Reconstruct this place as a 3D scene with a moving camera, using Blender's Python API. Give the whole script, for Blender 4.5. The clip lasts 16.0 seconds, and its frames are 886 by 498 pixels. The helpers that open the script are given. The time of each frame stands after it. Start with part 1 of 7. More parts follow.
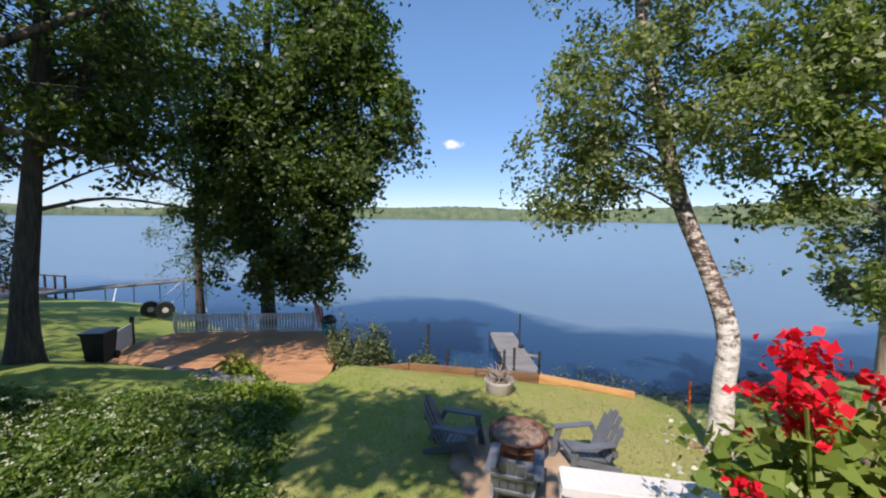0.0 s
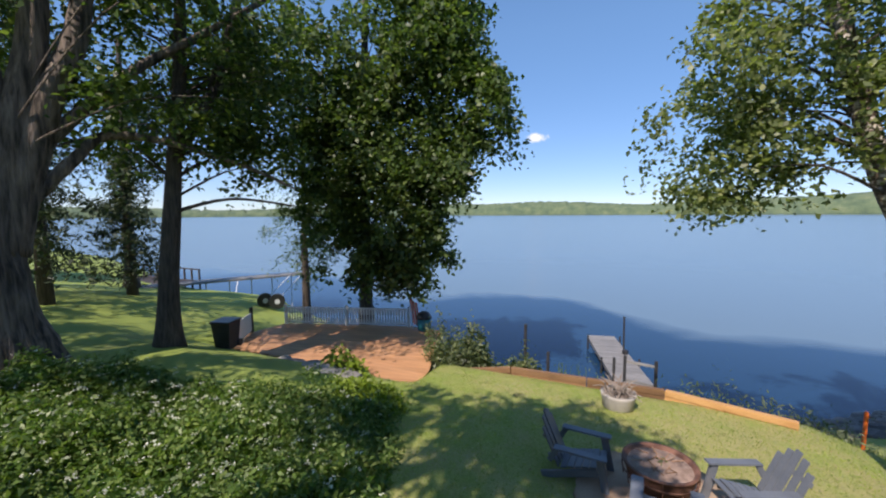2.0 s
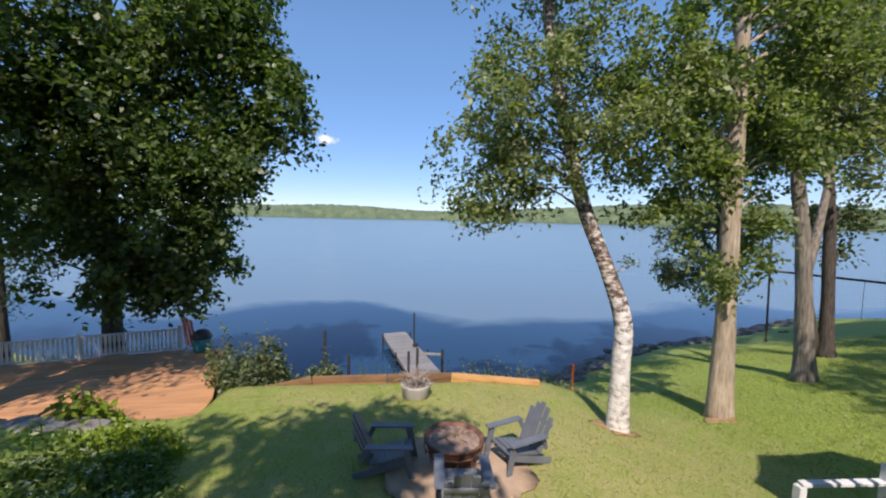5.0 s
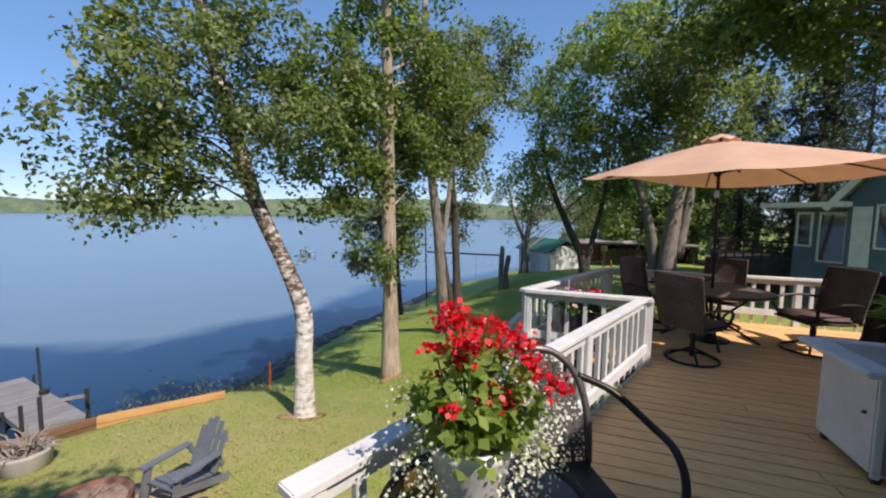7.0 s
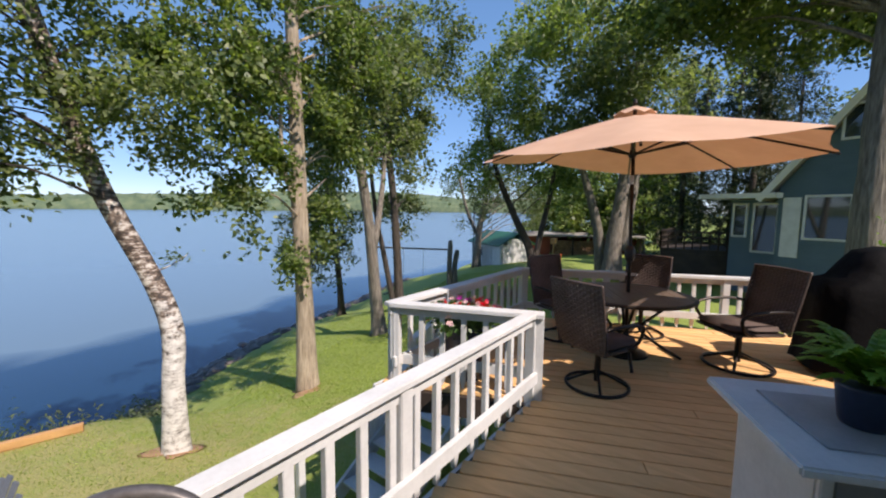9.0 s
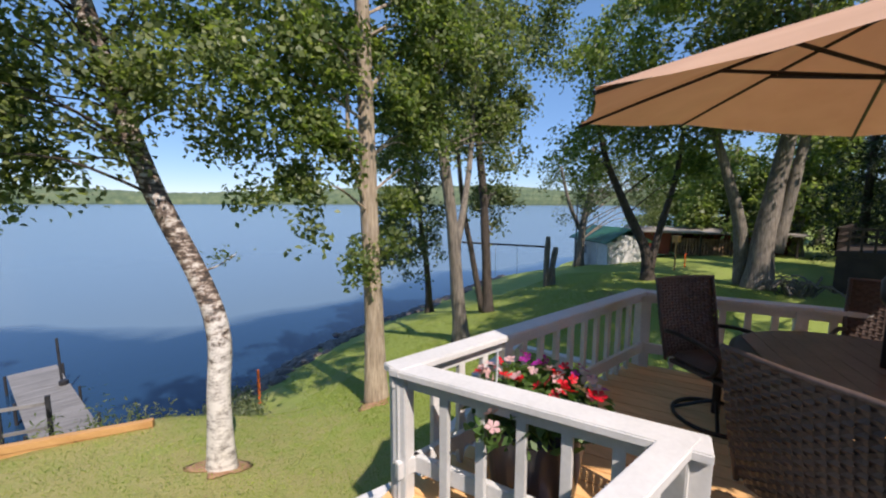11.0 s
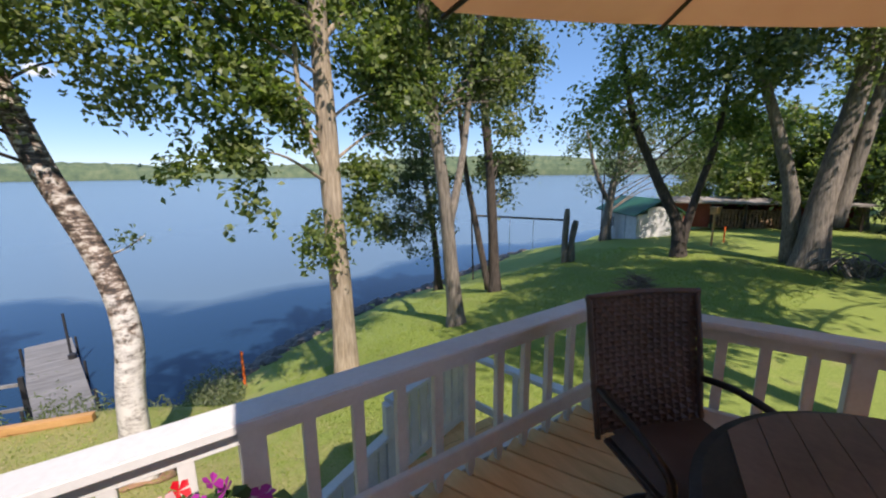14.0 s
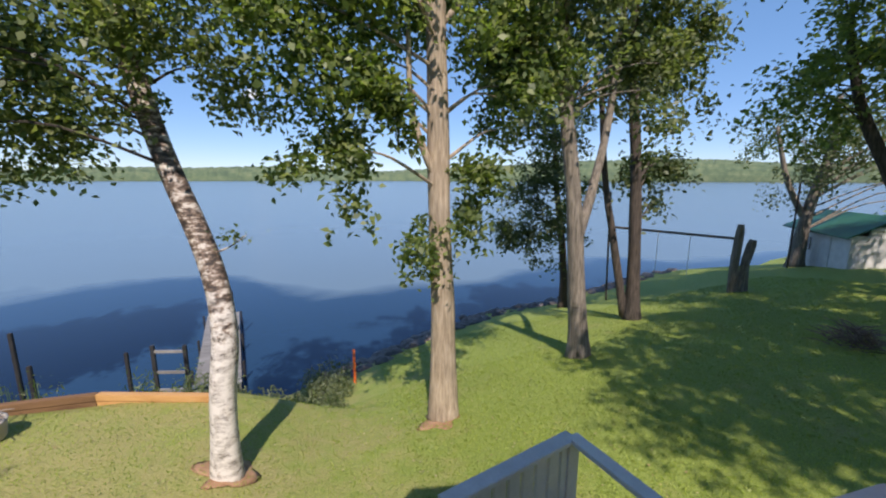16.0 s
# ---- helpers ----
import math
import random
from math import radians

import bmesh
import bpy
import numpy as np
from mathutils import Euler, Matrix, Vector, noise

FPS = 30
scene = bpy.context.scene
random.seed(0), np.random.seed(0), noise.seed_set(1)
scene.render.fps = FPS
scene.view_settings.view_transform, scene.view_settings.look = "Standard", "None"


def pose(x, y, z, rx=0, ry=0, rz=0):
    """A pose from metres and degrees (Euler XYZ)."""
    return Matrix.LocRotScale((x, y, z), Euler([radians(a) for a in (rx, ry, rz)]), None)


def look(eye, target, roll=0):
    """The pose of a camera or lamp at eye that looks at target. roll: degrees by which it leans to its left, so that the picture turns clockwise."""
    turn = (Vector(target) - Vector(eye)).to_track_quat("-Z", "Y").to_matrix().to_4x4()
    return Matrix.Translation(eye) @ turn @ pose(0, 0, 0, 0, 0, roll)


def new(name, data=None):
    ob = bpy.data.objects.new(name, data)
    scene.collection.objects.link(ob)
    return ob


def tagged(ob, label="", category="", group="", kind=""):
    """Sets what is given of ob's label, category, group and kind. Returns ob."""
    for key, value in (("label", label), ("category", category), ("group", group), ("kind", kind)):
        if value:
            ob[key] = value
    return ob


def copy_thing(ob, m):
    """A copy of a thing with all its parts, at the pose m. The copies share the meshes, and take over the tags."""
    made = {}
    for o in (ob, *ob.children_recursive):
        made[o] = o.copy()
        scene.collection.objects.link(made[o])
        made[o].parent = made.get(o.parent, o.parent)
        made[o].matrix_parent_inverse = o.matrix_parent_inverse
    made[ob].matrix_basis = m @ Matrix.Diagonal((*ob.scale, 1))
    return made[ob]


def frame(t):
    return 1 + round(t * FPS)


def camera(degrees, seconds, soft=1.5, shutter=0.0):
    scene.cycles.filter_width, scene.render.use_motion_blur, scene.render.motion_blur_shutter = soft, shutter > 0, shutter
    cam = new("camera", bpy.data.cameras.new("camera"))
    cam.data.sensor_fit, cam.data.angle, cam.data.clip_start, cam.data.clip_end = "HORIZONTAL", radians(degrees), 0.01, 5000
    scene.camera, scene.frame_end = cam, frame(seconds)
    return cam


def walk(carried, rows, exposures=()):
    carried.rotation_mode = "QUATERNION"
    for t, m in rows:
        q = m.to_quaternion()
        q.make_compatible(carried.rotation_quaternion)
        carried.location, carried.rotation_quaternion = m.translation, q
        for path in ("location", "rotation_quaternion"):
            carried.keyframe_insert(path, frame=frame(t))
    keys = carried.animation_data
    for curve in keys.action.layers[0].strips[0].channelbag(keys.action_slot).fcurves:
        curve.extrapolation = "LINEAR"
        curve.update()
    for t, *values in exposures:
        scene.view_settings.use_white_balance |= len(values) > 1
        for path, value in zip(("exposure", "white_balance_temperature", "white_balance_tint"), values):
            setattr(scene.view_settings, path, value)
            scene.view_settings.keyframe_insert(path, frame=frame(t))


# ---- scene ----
cam = camera(97.3, 16.0, 2.1)
PATH = [
    (0, (3.415, 1.896, 1.645), (3.0, 3.845, 1.483), 0.8),
    (0.5, (3.286, 1.934, 1.597), (2.644, 3.821, 1.425), 0.3),
    (1, (3.113, 2.05, 1.553), (2.22, 3.83, 1.373), -0.1),
    (1.5, (2.917, 2.302, 1.552), (1.886, 4.006, 1.366), -0.2),
    (2, (2.717, 2.363, 1.579), (1.902, 4.181, 1.397), -0.3),
    (2.5, (2.525, 2.426, 1.609), (2.162, 4.383, 1.42), -0.8),
    (3, (2.492, 2.475, 1.598), (2.471, 4.464, 1.391), 0.6),
    (3.5, (2.487, 2.43, 1.608), (2.668, 4.41, 1.387), 1.5),
    (3.7, (2.499, 2.401, 1.592), (2.727, 4.376, 1.379), 1.5),
    (5.8, (2.481, 2.286, 1.673), (2.672, 4.271, 1.53), 1.3),
    (6, (2.501, 2.281, 1.692), (2.805, 4.253, 1.557), 1.1),
    (6.3, (2.511, 2.292, 1.699), (3.178, 4.175, 1.626), -0.3),
    (6.5, (2.61, 2.232, 1.705), (3.524, 4.006, 1.575), 1.0),
    (6.6, (2.678, 2.188, 1.706), (3.713, 3.893, 1.551), 1.4),
    (7, (3.002, 1.979, 1.708), (4.466, 3.331, 1.541), 0.9),
    (7.5, (3.349, 1.763, 1.676), (5.105, 2.701, 1.485), 1.0),
    (8, (3.776, 1.723, 1.672), (5.612, 2.483, 1.439), 0.9),
    (8.5, (4.208, 1.735, 1.665), (5.988, 2.617, 1.434), 0.1),
    (9, (4.664, 1.858, 1.705), (6.245, 3.067, 1.506), 0.6),
    (9.2, (4.822, 1.968, 1.712), (6.31, 3.291, 1.515), 0.8),
    (11.3, (6.54, 2.777, 1.687), (7.761, 4.344, 1.45), 0.2),
    (11.5, (6.71, 2.778, 1.668), (7.955, 4.324, 1.424), 0.2),
    (12, (7.115, 2.75, 1.684), (8.472, 4.199, 1.446), 1.0),
    (12.5, (7.411, 2.803, 1.639), (8.815, 4.192, 1.326), 1.6),
    (13, (7.693, 2.912, 1.635), (8.889, 4.463, 1.23), 2.5),
    (13.5, (7.951, 3.005, 1.624), (8.921, 4.709, 1.228), 0.8),
    (14, (8.147, 3.089, 1.64), (9.222, 4.732, 1.262), -0.6),
    (14.5, (8.359, 3.524, 1.602), (9.499, 5.134, 1.27), -0.8),
    (15, (8.521, 3.84, 1.589), (9.442, 5.594, 1.317), -1.4),
    (15.5, (8.827, 3.966, 1.614), (9.459, 5.845, 1.349), -0.6),
    (16, (9.032, 4.074, 1.614), (9.507, 5.985, 1.26), 0.1),
]
walk(cam, [(t, look(eye, target, roll)) for t, eye, target, roll in PATH], [(t, stops, 6900, 20) for t, stops in ((0, 0.5), (6.5, 0.5), (7.0, 0.46), (7.8, 0.66), (9.0, 0.54), (11.5, 0.44), (13.0, 0.5), (14.5, 0.55), (16.0, 0.42))])

# ---- world, sun, exposure ----
SUN_AZ, SUN_EL = (-0.145, -0.989), 49.0
world = bpy.data.worlds.new("sky")
scene.world = world
world.use_nodes = True
wn = world.node_tree
sky = wn.nodes.new("ShaderNodeTexSky")
sky.sky_type = "NISHITA"
sky.sun_disc = False
sky.sun_elevation = radians(SUN_EL)
sky.sun_rotation = math.atan2(SUN_AZ[0], SUN_AZ[1])
sky.altitude = 2500
sky.air_density, sky.dust_density, sky.ozone_density = 1.0, 0.05, 3.0
vivid = wn.nodes.new("ShaderNodeHueSaturation")
vivid.inputs["Saturation"].default_value = 1.45
vivid.inputs["Value"].default_value = 1.65
soften = wn.nodes.new("ShaderNodeGamma")
soften.inputs["Gamma"].default_value = 0.62
wn.links.new(sky.outputs[0], soften.inputs["Color"])
wn.links.new(soften.outputs[0], vivid.inputs["Color"])
# one small fair-weather cloud over the far shore
gen = wn.nodes.new("ShaderNodeTexCoord")
off = wn.nodes.new("ShaderNodeMapping")
off.vector_type = "POINT"
off.inputs["Scale"].default_value = (40, 10, 84)
wn.links.new(gen.outputs["Generated"], off.inputs[0])
off.inputs["Location"].default_value = (0.1856 * 40, -0.966 * 10, -0.1795 * 84)
ln = wn.nodes.new("ShaderNodeVectorMath")
ln.operation = "LENGTH"
wn.links.new(off.outputs[0], ln.inputs[0])
puff = wn.nodes.new("ShaderNodeTexNoise")
puff.inputs["Scale"].default_value = 55.0
puff.inputs["Detail"].default_value = 5.0
wn.links.new(gen.outputs["Generated"], puff.inputs["Vector"])
both = wn.nodes.new("ShaderNodeMath")
both.operation = "MULTIPLY_ADD"
wn.links.new(puff.outputs[0], both.inputs[0])
both.inputs[1].default_value = -1.6
wn.links.new(ln.outputs["Value"], both.inputs[2])
edge = wn.nodes.new("ShaderNodeMapRange")
edge.inputs[1].default_value, edge.inputs[2].default_value, edge.inputs[3].default_value, edge.inputs[4].default_value = -0.35, 0.25, 0.85, 0.0
wn.links.new(both.outputs[0], edge.inputs[0])
cloud = wn.nodes.new("ShaderNodeMix")
cloud.data_type = "RGBA"
wn.links.new(edge.outputs[0], cloud.inputs[0])
# haze thins towards the zenith: the low sky is a shade deeper
low = wn.nodes.new("ShaderNodeSeparateXYZ")
wn.links.new(gen.outputs["Generated"], low.inputs[0])
rise = wn.nodes.new("ShaderNodeMapRange")
rise.inputs[1].default_value, rise.inputs[2].default_value = 0.0, 0.4
wn.links.new(low.outputs["Z"], rise.inputs[0])
deep = wn.nodes.new("ShaderNodeMix")
deep.data_type = "RGBA"
deep.inputs[6].default_value, deep.inputs[7].default_value = (0.66, 0.76, 0.92, 1), (1.03, 1.03, 1.05, 1)
wn.links.new(rise.outputs[0], deep.inputs[0])
tint = wn.nodes.new("ShaderNodeMix")
tint.data_type, tint.blend_type = "RGBA", "MULTIPLY"
tint.inputs[0].default_value = 1.0
wn.links.new(vivid.outputs[0], tint.inputs[6])
wn.links.new(deep.outputs[2], tint.inputs[7])
wn.links.new(tint.outputs[2], cloud.inputs[6])
cloud.inputs[7].default_value = (5.6, 5.8, 6.1, 1)
wn.links.new(cloud.outputs[2], wn.nodes["Background"].inputs[0])
wn.nodes["Background"].inputs[1].default_value = 0.145
sun = new("sun", bpy.data.lights.new("sun", "SUN"))
sun.data.energy, sun.data.angle, sun.data.color = 4.3, radians(0.55), (1.0, 0.95, 0.86)
sun.matrix_world = look((SUN_AZ[0] * 50, SUN_AZ[1] * 50, 50 * math.tan(radians(SUN_EL))), (0, 0, 0))


# ---- materials ----
def mat(name, rough=0.6, metal=0.0):
    m = bpy.data.materials.new(name)
    m.use_nodes = True
    n = m.node_tree.nodes
    b = n["Principled BSDF"]
    b.inputs["Roughness"].default_value = rough
    b.inputs["Metallic"].default_value = metal
    return m, m.node_tree, b


def node(nt, kind, **values):
    n = nt.nodes.new(kind)
    for k, v in values.items():
        n.inputs[k.replace("_", " ")].default_value = v
    return n


def coords(nt, scale=(1, 1, 1), rot=(0, 0, 0)):
    tc = nt.nodes.new("ShaderNodeTexCoord")
    mp = nt.nodes.new("ShaderNodeMapping")
    mp.inputs["Scale"].default_value = scale
    mp.inputs["Rotation"].default_value = rot
    nt.links.new(tc.outputs["Object"], mp.inputs[0])
    return mp.outputs[0]


def ramp(nt, fac, stops):
    r = nt.nodes.new("ShaderNodeValToRGB")
    while len(r.color_ramp.elements) < len(stops):
        r.color_ramp.elements.new(0.5)
    for e, (p, c) in zip(r.color_ramp.elements, stops):
        e.position, e.color = p, (*c, 1)
    nt.links.new(fac, r.inputs[0])
    return r.outputs[0]


def mixc(nt, fac, a, b, kind="MIX"):
    m = nt.nodes.new("ShaderNodeMix")
    m.data_type, m.blend_type = "RGBA", kind
    for k, v in ((0, fac), (6, a), (7, b)):
        if hasattr(v, "is_linked"):
            nt.links.new(v, m.inputs[k])
        else:
            m.inputs[k].default_value = v if k == 0 else (*v, 1)
    return m.outputs[2]


def noise_out(nt, vec, scale, detail=4, rough=0.55):
    n = node(nt, "ShaderNodeTexNoise", Scale=scale, Detail=detail, Roughness=rough)
    nt.links.new(vec, n.inputs["Vector"])
    return n.outputs[0]


def bump(nt, b, height, strength=0.3, dist=0.01):
    u = node(nt, "ShaderNodeBump", Strength=strength, Distance=dist)
    nt.links.new(height, u.inputs["Height"])
    nt.links.new(u.outputs[0], b.inputs["Normal"])


def surface(name, c1, c2, scale=4.0, rough=0.6, metal=0.0, fine=60.0, bumps=0.2, dist=0.004, stretch=(1, 1, 1), rand=0.0, rot=(0, 0, 0)):
    """Two-scale mottled surface; rand shifts the value from object to object."""
    m, nt, b = mat(name, rough, metal)
    v = coords(nt, stretch, rot)
    big, small = noise_out(nt, v, scale, 3), noise_out(nt, v, fine, 4)
    add = nt.nodes.new("ShaderNodeMath")
    add.operation = "MULTIPLY_ADD"
    nt.links.new(small, add.inputs[0])
    add.inputs[1].default_value = 0.5
    nt.links.new(big, add.inputs[2])
    col = ramp(nt, add.outputs[0], [(0.5, c1), (1.0, c2)])
    if rand:
        oi = nt.nodes.new("ShaderNodeObjectInfo")
        mr = node(nt, "ShaderNodeMapRange")
        mr.inputs[3].default_value, mr.inputs[4].default_value = 1 - rand, 1 + rand
        nt.links.new(oi.outputs["Random"], mr.inputs[0])
        hs = nt.nodes.new("ShaderNodeHueSaturation")
        nt.links.new(mr.outputs[0], hs.inputs["Value"])
        nt.links.new(col, hs.inputs["Color"])
        col = hs.outputs[0]
    nt.links.new(col, b.inputs["Base Color"])
    bump(nt, b, add.outputs[0], bumps, dist)
    return m


def leafy(name, cols, trans=0.35, rough=0.45):
    """Leaves: colour differs from leaf to leaf, and light shines through them."""
    m, nt, b = mat(name, rough)
    g = nt.nodes.new("ShaderNodeNewGeometry")
    n = len(cols)
    col = ramp(nt, g.outputs["Random Per Island"], [(i / max(1, n - 1), c) for i, c in enumerate(cols)])
    patch = noise_out(nt, coords(nt), 0.35, 2)
    col = mixc(nt, 0.55, col, ramp(nt, patch, [(0.3, (0.45, 0.5, 0.45)), (0.7, (1.35, 1.3, 1.1))]), "MULTIPLY")
    nt.links.new(col, b.inputs["Base Color"])
    t = nt.nodes.new("ShaderNodeBsdfTranslucent")
    tcol = mixc(nt, 1.0, col, (1.35, 1.55, 0.65), "MULTIPLY")
    nt.links.new(tcol, t.inputs[0])
    mx = nt.nodes.new("ShaderNodeMixShader")
    mx.inputs[0].default_value = trans
    nt.links.new(b.outputs[0], mx.inputs[1])
    nt.links.new(t.outputs[0], mx.inputs[2])
    nt.links.new(mx.outputs[0], nt.nodes["Material Output"].inputs[0])
    return m


WHITE = surface("white_paint", (0.55, 0.55, 0.54), (0.7, 0.7, 0.69), 3, 0.5, fine=40, bumps=0.15)
GREYPAINT = surface("grey_paint", (0.5, 0.51, 0.52), (0.66, 0.67, 0.68), 3, 0.55, fine=40)
BOARD = surface("tan_deck_stain", (0.66, 0.375, 0.155), (0.83, 0.505, 0.225), 1.2, 0.7, fine=9, bumps=0.25, stretch=(14, 1.2, 1), rot=(0, 0, radians(-24.2)), rand=0.09)
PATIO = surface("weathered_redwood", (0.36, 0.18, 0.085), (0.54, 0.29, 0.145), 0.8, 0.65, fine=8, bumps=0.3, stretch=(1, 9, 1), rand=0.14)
TIMBER = surface("tan_timber", (0.42, 0.22, 0.08), (0.58, 0.34, 0.14), 1.0, 0.65, fine=14, stretch=(1, 6, 6), rand=0.1)
SIDING = surface("beige_vinyl_siding", (0.76, 0.71, 0.63), (0.85, 0.8, 0.72), 0.8, 0.5, fine=30, bumps=0.1)
TRIM = surface("cream_trim", (0.74, 0.7, 0.64), (0.82, 0.79, 0.73), 1.0, 0.5, fine=30, bumps=0.1)
WICKER = surface("brown_resin_wicker", (0.036, 0.025, 0.023), (0.12, 0.088, 0.078), 3, 0.42, fine=50, bumps=0.3)
DARKMETAL = surface("dark_bronze_metal", (0.02, 0.016, 0.014), (0.05, 0.04, 0.035), 6, 0.38, 0.6, fine=80, bumps=0.1)
SLATE = surface("slate_resin", (0.1, 0.115, 0.14), (0.16, 0.175, 0.2), 2, 0.5, fine=40, bumps=0.15)
RUST = surface("rusty_steel", (0.1, 0.045, 0.03), (0.25, 0.125, 0.085), 5, 0.75, 0.2, fine=50, bumps=0.5)
STONE = surface("grey_stone", (0.16, 0.15, 0.14), (0.38, 0.36, 0.33), 3, 0.8, fine=30, bumps=0.6, dist=0.02, rand=0.3)
ROCK = surface("dark_wet_rock", (0.045, 0.038, 0.034), (0.16, 0.135, 0.12), 3, 0.6, fine=25, bumps=0.7, dist=0.03, rand=0.4)
CONCRETE = surface("concrete", (0.32, 0.3, 0.27), (0.46, 0.43, 0.39), 2, 0.85, fine=50, bumps=0.3)
DOCKWOOD = surface("grey_dock_wood", (0.14, 0.135, 0.13), (0.27, 0.265, 0.26), 1, 0.7, fine=10, stretch=(1, 8, 1), rand=0.15)
BLACKPLASTIC = surface("black_plastic", (0.012, 0.012, 0.014), (0.03, 0.03, 0.034), 3, 0.4, fine=50)
COVER = surface("black_grill_cover", (0.002, 0.002, 0.0025), (0.005, 0.005, 0.006), 2, 0.75, fine=12, bumps=0.5, dist=0.03)
COVER.node_tree.nodes["Principled BSDF"].inputs["Specular IOR Level"].default_value = 0.12
CUSHION = surface("sage_cushion", (0.52, 0.62, 0.58), (0.64, 0.73, 0.69), 3, 0.85, fine=150, bumps=0.2)
TAUPE = surface("brown_cushion", (0.075, 0.05, 0.042), (0.12, 0.085, 0.07), 3, 0.85, fine=150, bumps=0.2)
TABLETOP = surface("brown_wood_look_tile", (0.1, 0.072, 0.056), (0.18, 0.135, 0.105), 4, 0.4, fine=40, bumps=0.1)
RUG = surface("blue_grey_rug", (0.2, 0.23, 0.27), (0.3, 0.33, 0.37), 4, 0.9, fine=200, bumps=0.3)
POT = surface("white_ceramic", (0.6, 0.6, 0.58), (0.82, 0.82, 0.8), 8, 0.3, fine=40)
BLUEPOT = surface("navy_pot", (0.012, 0.018, 0.04), (0.025, 0.035, 0.07), 3, 0.3, fine=30)
ORANGE = surface("orange_paint", (0.75, 0.12, 0.02), (0.9, 0.2, 0.04), 4, 0.6)
BLUEWALL = surface("blue_grey_siding", (0.07, 0.12, 0.155), (0.095, 0.15, 0.19), 0.8, 0.6, fine=20)
SHINGLE = surface("grey_shingles", (0.2, 0.18, 0.17), (0.36, 0.33, 0.31), 2, 0.85, fine=8, bumps=0.5, dist=0.02, stretch=(1, 1, 4))
SOIL = surface("soil", (0.05, 0.032, 0.02), (0.13, 0.09, 0.06), 3, 0.9, fine=30, bumps=0.6, dist=0.02)
DARKWOOD = surface("dark_stained_wood", (0.025, 0.018, 0.014), (0.06, 0.042, 0.032), 2, 0.7, fine=20)
REDWOOD = surface("red_painted_wood", (0.16, 0.03, 0.02), (0.25, 0.05, 0.035), 2, 0.7, fine=20)
GREENROOF = surface("green_metal_roof", (0.02, 0.11, 0.075), (0.035, 0.16, 0.11), 2, 0.45, fine=20)
LOGEND = surface("split_firewood", (0.2, 0.11, 0.06), (0.42, 0.26, 0.16), 5, 0.85, fine=30, rand=0.3)
TEAL = surface("teal_plastic", (0.01, 0.14, 0.17), (0.02, 0.2, 0.23), 2, 0.4)
REDPETAL = leafy("red_petals", [(0.62, 0.004, 0.014), (0.85, 0.012, 0.035), (0.75, 0.006, 0.02)], 0.3)
PINKPETAL = leafy("pink_petals", [(0.75, 0.25, 0.35), (0.8, 0.6, 0.62), (0.7, 0.04, 0.09)], 0.3)
PURPLEPETAL = leafy("purple_petals", [(0.35, 0.02, 0.3), (0.5, 0.04, 0.42), (0.28, 0.01, 0.16)], 0.3)
WHITEPETAL = leafy("white_petals", [(0.6, 0.62, 0.55), (0.8, 0.8, 0.75)], 0.3)
GREEN_MAPLE = leafy("maple_leaves", [(0.036, 0.07, 0.021), (0.07, 0.118, 0.034), (0.155, 0.21, 0.064)], 0.45)
GREEN_BIRCH = leafy("birch_leaves", [(0.075, 0.105, 0.042), (0.145, 0.185, 0.072), (0.31, 0.34, 0.16)], 0.47)
GREEN_ASH = leafy("ash_leaves", [(0.065, 0.105, 0.036), (0.13, 0.18, 0.06), (0.26, 0.3, 0.12)], 0.48)
GREEN_LAKE = leafy("shore_tree_leaves", [(0.072, 0.106, 0.052), (0.142, 0.178, 0.088), (0.28, 0.305, 0.155)], 0.48)
GREEN_GERANIUM = leafy("geranium_leaves", [(0.12, 0.2, 0.035), (0.2, 0.29, 0.06), (0.3, 0.38, 0.1)], 0.4)
# paler leaf copy with sunlight put into its colour, for distant crowns
GREEN_SUN_PAINTED = leafy("sun_painted_leaves", [(0.1, 0.15, 0.055), (0.18, 0.235, 0.085), (0.31, 0.35, 0.14)], 0.52)
GREEN_SILVER = leafy("willow_leaves", [(0.12, 0.155, 0.08), (0.18, 0.21, 0.12), (0.09, 0.12, 0.055)], 0.42)
GREEN_SPRUCE = leafy("spruce_needles", [(0.02, 0.04, 0.02), (0.035, 0.06, 0.028), (0.07, 0.085, 0.035)], 0.2, 0.6)
GREEN_FERN = leafy("fern_fronds", [(0.14, 0.25, 0.03), (0.2, 0.34, 0.05), (0.27, 0.42, 0.07)], 0.35)
GREEN_HERB = leafy("herb_leaves", [(0.06, 0.125, 0.027), (0.125, 0.21, 0.05), (0.27, 0.35, 0.115)], 0.42)
GREEN_HOSTA = leafy("lime_hosta_leaves", [(0.16, 0.24, 0.02), (0.22, 0.3, 0.03)], 0.35)
PALM = leafy("palm_fronds", [(0.012, 0.03, 0.012), (0.02, 0.045, 0.018)], 0.15)
GRASSBLADE = leafy("grass_blades", [(0.19, 0.265, 0.04), (0.265, 0.34, 0.06), (0.35, 0.39, 0.11)], 0.35)


def bark(name, c1, c2, scale=6.0, up=0.12, depth=0.05):
    m, nt, b = mat(name, 0.85)
    v = coords(nt, (1, 1, up))
    n1 = noise_out(nt, v, scale * 3, 5, 0.6)
    n2 = noise_out(nt, coords(nt), 1.3, 3)
    col = ramp(nt, n1, [(0.35, c1), (0.65, c2)])
    col = mixc(nt, 0.5, col, ramp(nt, n2, [(0.3, (0.6, 0.6, 0.6)), (0.7, (1.2, 1.15, 1.1))]), "MULTIPLY")
    nt.links.new(col, b.inputs["Base Color"])
    bump(nt, b, n1, 0.9, depth)
    return m


